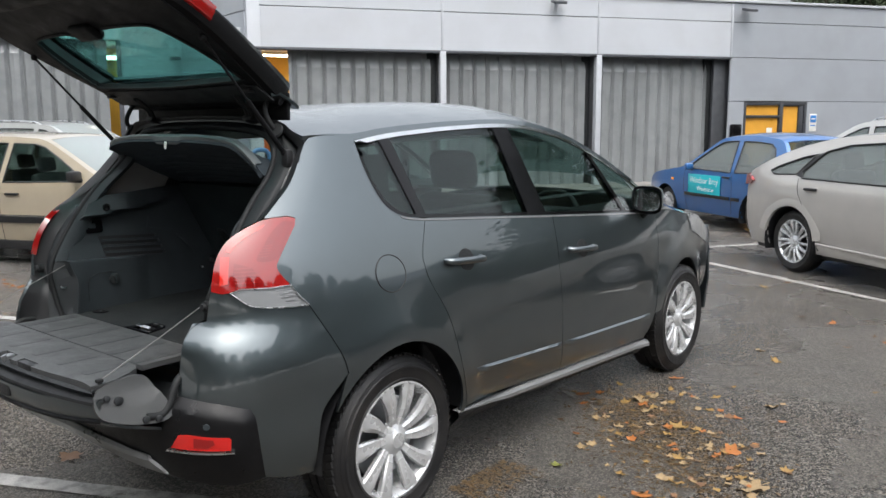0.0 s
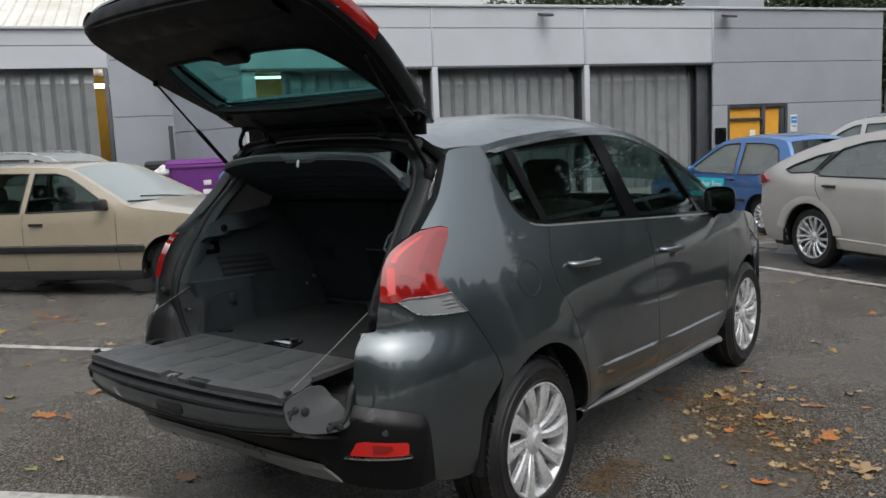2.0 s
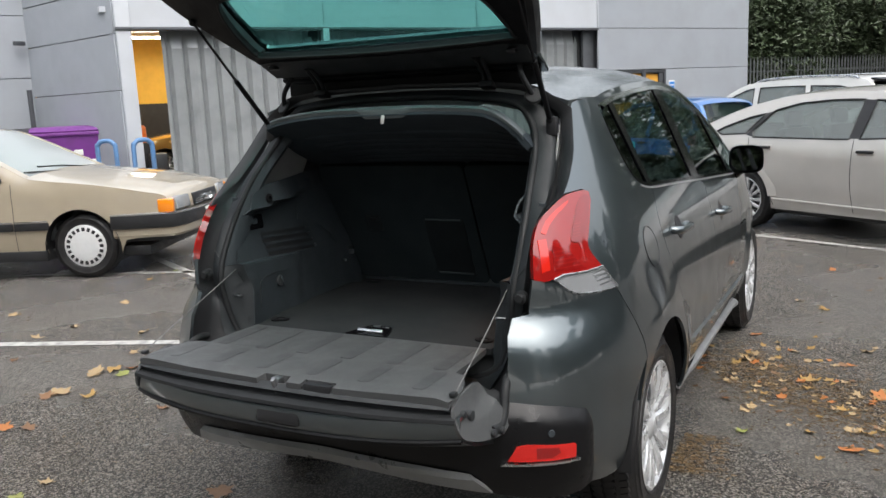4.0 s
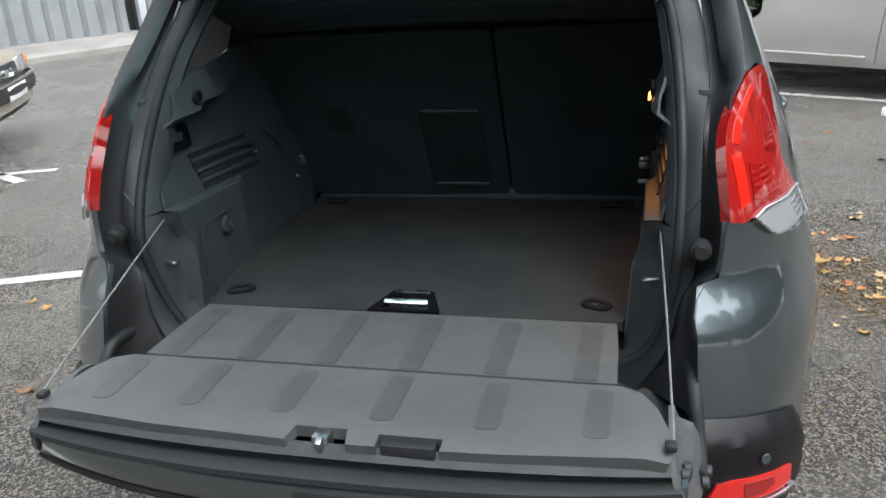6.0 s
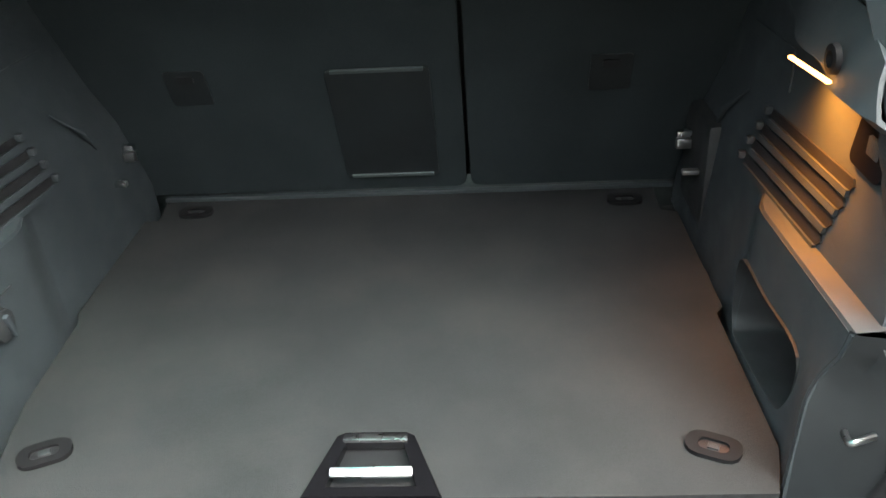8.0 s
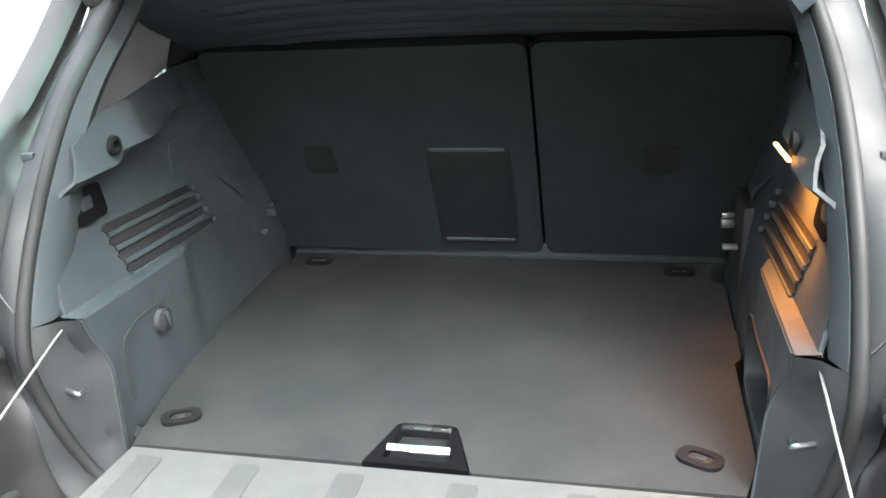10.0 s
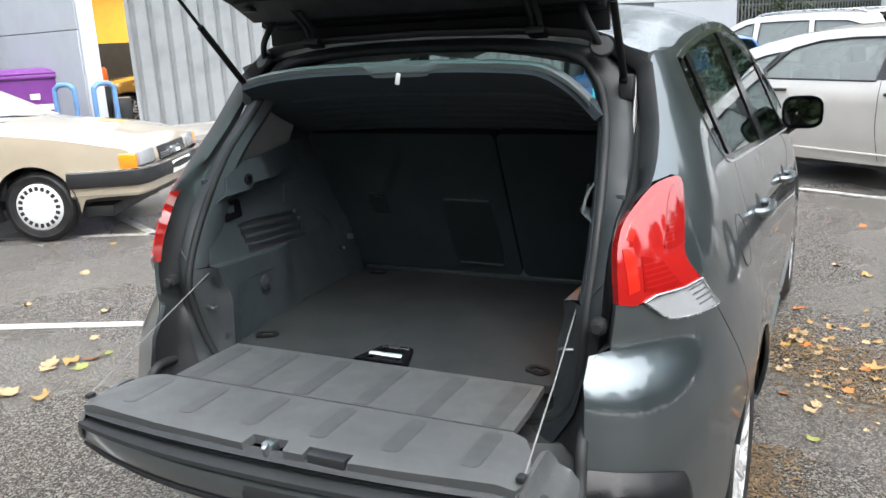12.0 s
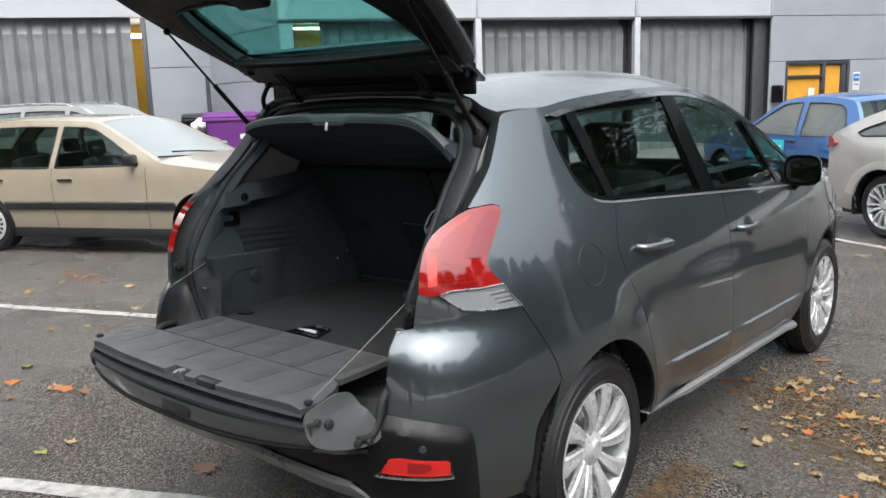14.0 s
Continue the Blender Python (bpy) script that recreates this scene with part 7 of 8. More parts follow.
for sgn in (1, -1):
    mirror_on(PALE, 0.90, 2.28, 1.04, M_PALE, sgn)
    part("tail_lamp", sheet([(-0.89, 0.86), (-0.76, 0.88), (-0.70, 0.92), (-0.76, 0.965), (-0.86, 0.98)], lambda y, z: (sgn * (0.815 + 0.30 * (y + 0.89)), y - 0.004, z), 0.05, 0.03, out=(sgn, 0, 0)), M_RED, PALE, "red tail lamp")
    arch = []
    for a in range(8, 173, 8):
        arch.append([(sgn * (0.938 + dx), rr * math.cos(radians(a)), 0.325 + rr * math.sin(radians(a))) for rr, dx in ((0.365, -0.02), (0.372, 0.004), (0.43, 0.004), (0.475, -0.008))])
    part("arch_lip", loft(arch), M_PALE, PALE)
    part("door_crease", tube([(sgn * 0.943, y, z) for y, z in ((0.42, 0.355), (1.3, 0.345), (2.3, 0.335))], 0.012, 6), M_PALE, PALE)
    part("headlamp", box(0.30, 0.40, 0.15, 0.05, pose(sgn * 0.68, 3.52, 0.73, 0, 0, 20 * sgn)), M_CLEAR, PALE)
    for ol in ([(1.265, 0.99), (1.355, 0.99), (1.415, 1.342), (1.305, 1.347)], [(0.03, 1.01), (0.125, 0.99), (0.105, 1.05), (0.315, 1.257), (0.22, 1.228)]):
        part("window_post", sheet(ol, lambda y, z: (sgn * (PW(y, z) + 0.003), y, z), 0.06, 0.006, out=(sgn, 0, 0)), M_BLACK, PALE)

# blue hatchback with a door sign
sil = [tuple(p) for p in curve2([(2.86, 0.18), (3.00, 0.30), (3.05, 0.50), (2.98, 0.66), (2.70, 0.785), (1.95, 0.90), (1.72, 0.99), (1.38, 1.20), (1.10, 1.36), (0.85, 1.41), (0.4, 1.43), (-0.1, 1.40), (-0.30, 1.34), (-0.46, 1.10), (-0.54, 0.92), (-0.60, 0.82), (-0.64, 0.55), (-0.62, 0.40), (-0.52, 0.22)], 3)]
win = [[(1.72, 0.895), (1.62, 0.99), (1.30, 1.19), (1.05, 1.315), (0.92, 1.335), (0.66, 1.345), (0.60, 0.875)], [(0.50, 0.875), (0.53, 1.345), (0.20, 1.34), (-0.10, 1.315), (-0.20, 1.25), (-0.28, 1.05), (-0.22, 0.90)]]
BT = 146.0
f = Vector((math.cos(radians(BT)), math.sin(radians(BT))))
r = Vector((f.y, -f.x))
o = Vector((-2.87, 10.54)) + r * 0.68 - f * 2.25
BLUE_O = o
BLUE = parked_car("blue_small_car", "bright blue small hatchback car with a teal door sign", heading(o.x, o.y, BT) @ Matrix.Scale(0.955, 4), sil,
    [("front_end", 0, 12, M_BLUE), ("bonnet", 12, 15, M_BLUE), ("windscreen", 15, 24, M_MISTSHEEN), ("roof", 24, 36, M_BLUE), ("rear_window", 36, 42, M_GLASSDARK), ("tailgate", 42, 54, M_BLUE)],
    2.36, 0.79, 0.28, 0.178, 0.885, 1.43, win, M_BLUE, M_DARKGLASS, [[(1.80, 0.88), (1.80, 0.6), (1.74, 0.24)], [(0.55, 0.88), (0.52, 0.6), (0.56, 0.24)]], False, [(0.66, 0.80)], tum=0.40)
for sgn in (1, -1):
    mirror_on(BLUE, 0.76, 1.60, 0.93, M_BLUE, sgn, 0.8)
    part("rub_strip", box(0.014, 1.2, 0.05, 0.006, pose(sgn * 0.795, 1.16, 0.485)), M_BLACK, BLUE)
    part("rub_strip", box(0.014, 0.20, 0.05, 0.006, pose(sgn * 0.795, 0.42, 0.485)), M_BLACK, BLUE)
    part("side_repeater", box(0.012, 0.09, 0.045, 0.008, pose(sgn * 0.785, 2.14, 0.70)), M_AMBER, BLUE)
    part("tail_lamp", box(0.05, 0.08, 0.28, 0.02, pose(sgn * 0.66, -0.56, 0.80)), M_RED, BLUE)
board = part("door_sign", box(0.006, 0.86, 0.30, 0.002, pose(-0.799, 1.22, 0.66)), M_SIGNTEAL, BLUE, "teal sign on the door")


def words(text, size, mat, parent, m, name="lettering"):
    cu = bpy.data.curves.new(name, "FONT")
    cu.body, cu.size, cu.extrude, cu.align_x, cu.align_y = text, size, 0.001, "CENTER", "CENTER"
    tmp = bpy.data.objects.new("tmp", cu)
    me = bpy.data.meshes.new_from_object(tmp)
    bpy.data.objects.remove(tmp)
    me.materials.append(mat)
    ob = new(name, me)
    ob.parent, ob.matrix_basis = parent, m
    return ob


words("Windsor Bray", 0.135, M_SIGNWHITE, BLUE, Matrix.Translation((-0.8035, 1.22, 0.715)) @ Matrix(((0, 0, -1, 0), (-1, 0, 0, 0), (0, 1, 0, 0), (0, 0, 0, 1))))
words("Windsor.ie", 0.10, M_SIGNWHITE, BLUE, Matrix.Translation((-0.8035, 1.17, 0.585)) @ Matrix(((0, 0, -1, 0), (-1, 0, 0, 0), (0, 1, 0, 0), (0, 0, 0, 1))))

# tall pale estate beside the blue car, silver estate by the bin, gold car in the workshop
sil_e = [tuple(p) for p in curve2([(3.45, 0.20), (3.60, 0.34), (3.62, 0.58), (3.52, 0.78), (3.2, 0.90), (2.55, 1.02), (2.25, 1.14), (1.75, 1.42), (1.45, 1.54), (1.0, 1.585), (0.2, 1.59), (-0.5, 1.565), (-0.72, 1.50), (-0.88, 1.20), (-0.95, 0.95), (-0.98, 0.62), (-0.95, 0.42), (-0.86, 0.24)], 3)]
win_e = [[(2.20, 1.06), (2.05, 1.15), (1.68, 1.36), (1.45, 1.45), (1.30, 1.475), (1.24, 1.03)], [(1.14, 1.03), (1.18, 1.48), (0.7, 1.49), (0.32, 1.485), (0.22, 1.04)], [(0.12, 1.045), (0.22, 1.485), (-0.30, 1.465), (-0.55, 1.40), (-0.66, 1.20), (-0.50, 1.10)]]
for nm, lab, o2, hd, col in (("pale_estate_car", "pale silver estate car with roof rails beside the blue car", Vector((BLUE_O.x, BLUE_O.y)) + Vector((0.56, 0.8285)) * 2.75 + Vector((0.829, -0.559)) * 0.35, 146.0, M_WHITEPAINT), ("silver_estate_car", "silver estate car with roof rails in front of the wing", Vector((-14.25, 5.02)), 25.0, M_SILVER)):
    ec = parked_car(nm, lab, heading(o2.x, o2.y, hd), sil_e,
        [("front_end", 0, 12, col), ("bonnet", 12, 15, col), ("windscreen", 15, 24, M_MISTSHEEN), ("roof", 24, 36, col), ("rear_window", 36, 40, M_GLASSDARK), ("tailgate", 40, 51, col)],
        2.70, 0.91, 0.32, 0.215, 1.04, 1.59, win_e, col, M_DARKGLASS, [[(1.19, 1.03), (1.18, 0.6), (1.2, 0.28)], [(0.18, 1.03), (0.2, 0.8), (0.42, 0.4)]], False, [(1.32, 0.92), (0.36, 0.93)], tum=0.36)
    for sgn in (1, -1):
        part("roof_rail", tube(curve2([(sgn * 0.66, -0.55, 1.555), (sgn * 0.675, -0.42, 1.605), (sgn * 0.675, 0.4, 1.63), (sgn * 0.675, 1.1, 1.612), (sgn * 0.67, 1.32, 1.555)], 6), 0.016, 8), M_SATIN, ec, "satin metal roof rail")
        mirror_on(ec, 0.87, 2.05, 1.10, col, sgn)
        part("headlamp", box(0.30, 0.36, 0.16, 0.05, pose(sgn * 0.66, 3.40, 0.76, 0, 0, 20 * sgn)), M_CLEAR, ec)
        part("tail_lamp", box(0.12, 0.14, 0.30, 0.04, pose(sgn * 0.74, -0.86, 1.02)), M_RED, ec)
    part("spoiler", box(1.15, 0.22, 0.035, 0.012, pose(0, -0.78, 1.535, 8)), M_GLOSSBLACK, ec)
gp = at_wall(-4.3, 2.45, 0)
gold = parked_car("gold_car", "gold painted car standing inside the workshop", heading(gp.x, gp.y, 55.9 + 180.0), sil,
    [("front_end", 0, 12, M_GOLD), ("bonnet", 12, 15, M_GOLD), ("windscreen", 15, 24, M_MISTSHEEN), ("roof", 24, 36, M_GOLD), ("rear_window", 36, 42, M_GLASSDARK), ("tailgate", 42, 54, M_GOLD)],
    2.36, 0.79, 0.30, 0.20, 0.885, 1.43, win, M_GOLD, M_GLASSDARK, (), False, ())
gold.matrix_basis = Matrix.Translation((0, 0, 0.15)) @ gold.matrix_basis


# ---- bins, hoops, fence ----
M_PURPLE = material("purple_plastic", (0.16, 0.035, 0.22), 0.45, vary=0.08, dirt=(0.12, 0.05, 0.15), dirt_amount=0.4, dirt_scale=4)
M_HOOP = material("blue_painted_steel", (0.10, 0.22, 0.42), 0.4, vary=0.08, dirt=(0.12, 0.14, 0.18), dirt_amount=0.5, dirt_scale=9)
M_BAG = material("white_plastic_bag", (0.75, 0.75, 0.75), 0.35, bump=0.6, bump_scale=18)


def wheelie_bin(name, label, m, mat, sx=1.36, sy=0.98, h=1.22):
    b = thing(name, label, "bin", m, "large bins by the wing")
    rows = []
    for z, k in ((0.18, 0.80), (0.22, 0.82), (0.62, 0.90), (h, 0.97)):
        rows.append([(x * k * sx / 2, y * k * sy / 2, z) for x, y in rounded(-1, -1, 1, 1, 0.12)])
    bm = loft(rows, True)
    bm.faces.new([v for v in bm.verts[:][:16]])
    part("bin_body", bm, mat, b)
    part("bin_rim", box(sx * 1.04, sy * 1.04, 0.07, 0.02, pose(0, 0, h - 0.02)), mat, b)
    rows = [[(x, y, h + 0.02 + 0.11 * math.sqrt(max(0, 1 - (2 * y / sy / 1.06) ** 2))) for y in np.linspace(-sy * 0.52, sy * 0.52, 9)] for x in (-sx * 0.52, -sx * 0.3, 0, sx * 0.3, sx * 0.52)]
    part("bin_lid", solid(loft(rows), 0.03, (0, 0, 1)), mat, b)
    for sgn in (1, -1):
        part("trunnion", box(0.10, 0.14, 0.16, 0.03, pose(sgn * sx * 0.54, 0, h - 0.10)), mat, b)
        for k in (1, -1):
            w = lathe([(-0.025, 0.0), (-0.025, 0.08), (-0.02, 0.09), (0.02, 0.09), (0.025, 0.08), (0.025, 0.0)], 20)
            w.transform(pose(sgn * sx * 0.36, k * sy * 0.36, 0.09))
            part("castor", w, M_RUBBER, b)
    part("bin_label", box(0.16, 0.006, 0.10, 0.001, pose(0.12, -sy * 0.47 - 0.004, 0.85)), M_TAB, b, "white label")
    part("bin_label", box(0.40, 0.006, 0.10, 0.001, pose(0.22, -sy * 0.455 - 0.006, 0.66)), M_TAB, b, "white label")
    return b


q = at_wall(-8.35, 1.55, 0)
wheelie_bin("wheelie_bin", "large purple plastic wheelie bin with a white label", Matrix.Translation(q) @ pose(0, 0, 0, 0, 0, 42), M_PURPLE)
q2 = at_wall(-8.75, 2.6, 0)
wheelie_bin("wheelie_bin", "large black plastic wheelie bin behind the purple one", Matrix.Translation(q2) @ pose(0, 0, 0, 0, 0, 48), M_BLACK, 1.5, 0.9, 1.2)
bm = bmesh.new()
bmesh.ops.create_icosphere(bm, subdivisions=3, radius=0.20)
for v in bm.verts:
    v.co += v.normal * (noise.noise(v.co * 9) * 0.07)
    v.co.z *= 0.8
bag = part("plastic_bag", bm, M_BAG)
bag.matrix_basis = Matrix.Translation(q + Vector((-0.62, -0.55, 1.08)))
tagged(bag, "crumpled white plastic bag on the purple bin", "bag")
for s, o, turn in ((-8.0, -0.25, -40.0), (-7.45, -0.72, 20.0)):
    p = at_wall(s, o, 0)
    hp = thing("bike_hoop", "blue painted steel hoop standing beside the pilaster", "barrier", Matrix.Translation(p) @ pose(0, 0, 0, 0, 0, TURN_S + turn), "blue hoops by the pilaster")
    pts = [(-0.18, 0, 0.0), (-0.18, 0, 0.90), (-0.155, 0, 1.0), (-0.08, 0, 1.06), (0.08, 0, 1.06), (0.155, 0, 1.0), (0.18, 0, 0.90), (0.18, 0, 0.0)]
    part("hoop", tube(curve2(pts, 4), 0.042, 10), M_HOOP, hp)
    part("hoop_bar", tube([(-0.18, 0, 0.30), (0.18, 0, 0.30)], 0.03, 8), M_HOOP, hp)
cr = part("parts_crate", box(0.34, 0.34, 0.60, 0.02, Matrix.Translation(at_wall(-6.98, 0.62, 0.45)) @ pose(0, 0, 0, 0, 0, 50)), M_BLACK)
tagged(cr, "black crate standing in the workshop doorway", "crate")
M_ORANGE = material("orange_plastic", (0.75, 0.16, 0.02), 0.5)
co = part("orange_drum", lathe([(0.0, 0.0), (0.0, 0.16), (0.3, 0.15), (0.34, 0.12), (0.34, 0.0)], 20, "z"), M_ORANGE)
co.matrix_basis = Matrix.Translation(at_wall(-7.22, 1.15, 0.95))
tagged(co, "orange plastic drum on workshop shelving", "drum")
sh = part("work_bench", box(0.42, 0.45, 0.80, 0.02, Matrix.Translation(at_wall(-7.22, 1.15, 0.55)) @ pose(0, 0, 0, 0, 0, TURN_S)), M_TRIMDARK)
tagged(sh, "dark steel workbench inside the workshop", "bench")

M_PALISADE = material("galvanised_steel", (0.13, 0.14, 0.14), 0.5, 0.6, vary=0.15)
fence = thing("palisade_fence", "grey steel palisade fence under the trees", "fence")
pale = None
for i in range(120):
    s = 9.3 + i * 0.155
    ol = [(-0.034, 0.05), (0.034, 0.05), (0.034, 2.25), (0.0, 2.40), (-0.034, 2.25)]
    if pale is None:
        pale = part("pale", prism(ol, 0.012, "xz"), M_PALISADE, fence)
    else:
        p2 = new("pale", pale.data)
        p2.parent = fence
        p2.matrix_basis = wall_pose(s, 2.0, 0.0)
pale.matrix_basis = wall_pose(9.3, 2.0, 0.0)
for z in (0.5, 1.95):
    part("rail", box(18.8, 0.05, 0.05, 0.005, wall_pose(18.6, 2.04, z)), M_PALISADE, fence)
gpst = part("gate_post", box(0.28, 0.28, 3.0, 0.02, wall_pose(16.2, 0.6, 1.5)), M_CLADLIGHT)
tagged(gpst, "pale concrete gate post by the fence", "post")

# ---- trees ----
M_LEAFDARK = material("dark_green_foliage", (0.045, 0.068, 0.028), 0.55, vary=0.5, scale=0.9, fine=0.4, fine_scale=6, island=0.3)
M_BARK = material("brown_bark", (0.09, 0.07, 0.05), 0.9, bump=0.8, bump_scale=22, vary=0.3)


def crown_mesh(name, seed, blobs, leaves, size):
    """Many small leaf blades in uneven clumps."""
    rnd = random.Random(seed)
    verts, faces = [], []
    for i in range(leaves):
        cx, cy, cz, rx, ry, rz = blobs[rnd.randrange(len(blobs))]
        while True:
            u = Vector((rnd.uniform(-1, 1), rnd.uniform(-1, 1), rnd.uniform(-1, 1)))
            if 0.35 < u.length < 1.0:
                break
        u = u * (1 + 0.35 * noise.noise(u * 2.5 + Vector((cx, cy, cz))))
        c = Vector((cx + u.x * rx, cy + u.y * ry, cz + u.z * rz))
        a = Vector((rnd.gauss(0, 1), rnd.gauss(0, 1), rnd.gauss(0, 0.6))).normalized()
        b = a.cross(Vector((rnd.gauss(0, 1), rnd.gauss(0, 1), rnd.gauss(0, 1)))).normalized()
        s = size * rnd.uniform(0.6, 1.4)
        o = len(verts)
        fold = a.cross(b) * s * 0.25
        verts += [c - a * s, c + b * s * 0.5 + fold, c + a * s, c - b * s * 0.5 + fold]
        faces += [(o, o + 1, o + 2), (o, o + 2, o + 3)]
    me = bpy.data.meshes.new(name)
    me.from_pydata([tuple(v) for v in verts], [], faces)
    me.materials.append(M_LEAFDARK)
    return me


def tree(m, crown, height, seed, group):
    rnd = random.Random(seed)
    t = thing("tree", "dense dark green tree behind the car park", "tree", m, group)
    trunk = [tube(curve2([(0, 0, -0.1), (0.1, 0.05, height * 0.3), (-0.05, 0.1, height * 0.7)], 4), [0.24 - 0.018 * i for i in range(9)], 9)]
    for k in range(6):
        q = rnd.uniform(0, 6.28)
        z0 = height * rnd.uniform(0.25, 0.5)
        trunk.append(tube([(0.05, 0.05, z0), (0.8 * math.cos(q), 0.8 * math.sin(q), z0 + 0.9), (1.7 * math.cos(q), 1.7 * math.sin(q), z0 + 2.0)], [0.09, 0.06, 0.02], 6))
    part("trunk", merge(*trunk), M_BARK, t)
    c = new("crown", crown)
    c.parent = t
    return t


CROWN_A = crown_mesh("crown_a", 3, [(0, 0, 4.6, 2.3, 2.3, 2.4), (1.4, 0.5, 3.2, 1.5, 1.5, 1.5), (-1.4, 0.9, 3.6, 1.6, 1.5, 1.6), (0.3, -1.5, 3.3, 1.6, 1.4, 1.6), (-0.4, 1.2, 2.1, 2.0, 1.6, 1.3), (0.6, -0.4, 6.5, 1.3, 1.3, 1.3), (-0.8, -0.8, 1.6, 1.9, 1.7, 1.1)], 24000, 0.088)
CROWN_B = crown_mesh("crown_b", 8, [(0, 0, 5.2, 1.8, 1.9, 2.9), (0.9, 0.7, 3.4, 1.6, 1.5, 1.9), (-1.0, -0.5, 3.0, 1.7, 1.6, 1.7), (0.2, 0.1, 7.6, 0.9, 0.9, 1.4), (0.4, -1.2, 2.2, 1.8, 1.5, 1.4)], 21000, 0.088)
rnd = random.Random(11)
for i in range(9):
    s, o = 10.5 + i * 2.3, 4.6 + rnd.uniform(-0.8, 1.6)
    p = at_wall(s, o, 0)
    k = rnd.uniform(0.85, 1.15)
    tree(Matrix.Translation(p) @ pose(0, 0, 0, 0, 0, rnd.uniform(0, 360)) @ Matrix.Diagonal((k * 1.1, k * 1.1, k, 1)), CROWN_A if i % 2 else CROWN_B, 7, i, "trees behind the fence")
for i in range(8):
    p = at_wall(5.0 + i * 3.0, 12 + rnd.uniform(-2, 2), 0)
    tree(Matrix.Translation(p) @ pose(0, 0, 0, 0, 0, rnd.uniform(0, 360)) @ Matrix.Diagonal((1.25, 1.25, 1.25, 1)), CROWN_B if i % 2 else CROWN_A, 7, 30 + i, "trees behind the fence")
# trees and a pale house on the open side, mirrored in the car's flank; the unseen tall row behind (y below -8) is added
# to block low sky light
for i, (x, y, k) in enumerate(((15.0, -7.5, 0.9), (17.5, -3.5, 1.0), (15.5, 0.5, 0.95), (17.0, 4.0, 0.95), (16.0, 8.0, 0.75), (15.0, 11.5, 0.7), (17.5, 15.0, 0.75), (14.5, 19.0, 0.8), (14.5, -12.0, 1.0), (10.5, -15.0, 1.2), (6.0, -16.5, 1.45), (2.0, -16.5, 1.5), (-2.0, -16.5, 1.45), (-6.0, -16.0, 1.3), (-10.0, -15.0, 1.35), (-14.5, -12.5, 1.5), (-18.0, -9.0, 1.4), (4.5, 33.0, 0.85), (7.5, 31.0, 0.7), (10.5, 29.0, 0.8), (13.0, 26.5, 0.65), (16.0, 24.0, 0.75), (18.0, -1.5, 0.95), (18.0, 2.2, 0.9), (17.5, 6.2, 0.85), (17.0, 10.0, 0.8), (18.0, -6.0, 1.0), (6.6, 15.5, 1.2), (9.2, 17.5, 1.0))):
    tree(Matrix.Translation((x, y, 0)) @ pose(0, 0, 0, 0, 0, 50 * i) @ Matrix.Diagonal((k * 1.15, k * 1.15, k, 1)), CROWN_A if i % 2 else CROWN_B, 7, 60 + i, "trees along the open side")
house = thing("pale_house", "pale rendered house beyond the car park", "house", pose(26, 20, 0, 0, 0, 20))
M_RENDER = material("pale_render", (0.66, 0.65, 0.62), 0.8, vary=0.06)
part("wall", box(8, 14, 5.6, 0, pose(0, 0, 2.8)), M_RENDER, house)
part("roof", prism([(-4.4, 5.5), (4.4, 5.5), (0, 8.0)], 14.6, "xz", at=-7.3), M_FLASH, house)
for z in (1.5, 4.1):
    for y in (-5, -1.7, 1.7, 5):
        wn = part("window", box(0.12, 1.2, 1.3, 0.01, pose(-4.0, y, z)), M_GLOSSBLACK, house)

# ---- fallen leaves ----
LEAF_COL = [material("yellow_leaf", (0.27, 0.165, 0.045), 0.6, vary=0.25, scale=20, dirt=(0.3, 0.16, 0.04), dirt_amount=0.6, dirt_scale=30), material("orange_leaf", (0.36, 0.125, 0.025), 0.6, vary=0.25, scale=20, dirt=(0.22, 0.08, 0.02), dirt_amount=0.6, dirt_scale=30), material("brown_leaf", (0.17, 0.088, 0.040), 0.65, vary=0.3, scale=20), material("pale_leaf", (0.31, 0.22, 0.115), 0.65, vary=0.2, scale=20, dirt=(0.3, 0.2, 0.09), dirt_amount=0.5, dirt_scale=30), material("green_leaf", (0.20, 0.21, 0.05), 0.6, vary=0.25, scale=20)]
LEAF_WORD = ["yellow", "orange", "brown", "pale brown", "yellow-green"]


def leaf_mesh(seed):
    """A five-lobed leaf, curled, with a stalk."""
    rnd = random.Random(seed)
    pts = []
    for a, rr in ((-90, 0.35), (-60, 0.55), (-38, 0.70), (-15, 0.55), (8, 0.88), (20, 0.72), (32, 0.60), (50, 0.80), (62, 0.76), (72, 0.62), (90, 1.0), (108, 0.62), (118, 0.76), (130, 0.80), (148, 0.60), (160, 0.72), (172, 0.88), (195, 0.55), (218, 0.70), (240, 0.55)):
        k = rr * rnd.uniform(0.85, 1.12)
        pts.append((k * math.cos(radians(a)), k * math.sin(radians(a))))
    curl, tw = rnd.uniform(0.10, 0.34), rnd.uniform(-0.3, 0.3)
    bm = sheet(pts, lambda x, y: (x, y, curl * (x * x + 0.6 * y * y) * (1.3 + math.sin(5 * math.atan2(y, x))) * 0.8 + tw * x * y + 0.03 * noise.noise((x * 3, y * 3, seed))), 0.22, 0.0, out=(0, 0, 1))
    bm2 = tube([(0, -0.25, 0.02), (0.03, -0.55, 0.04), (0.1, -0.8, 0.02)], 0.018, 5)
    return merge(bm, bm2)


LEAVES = []
for i in range(15):
    me = bpy.data.meshes.new("fallen_leaf")
    bm = leaf_mesh(i)
    bm.to_mesh(me)
    bm.free()
    finish(me, LEAF_COL[i % 5])
    LEAVES.append(me)


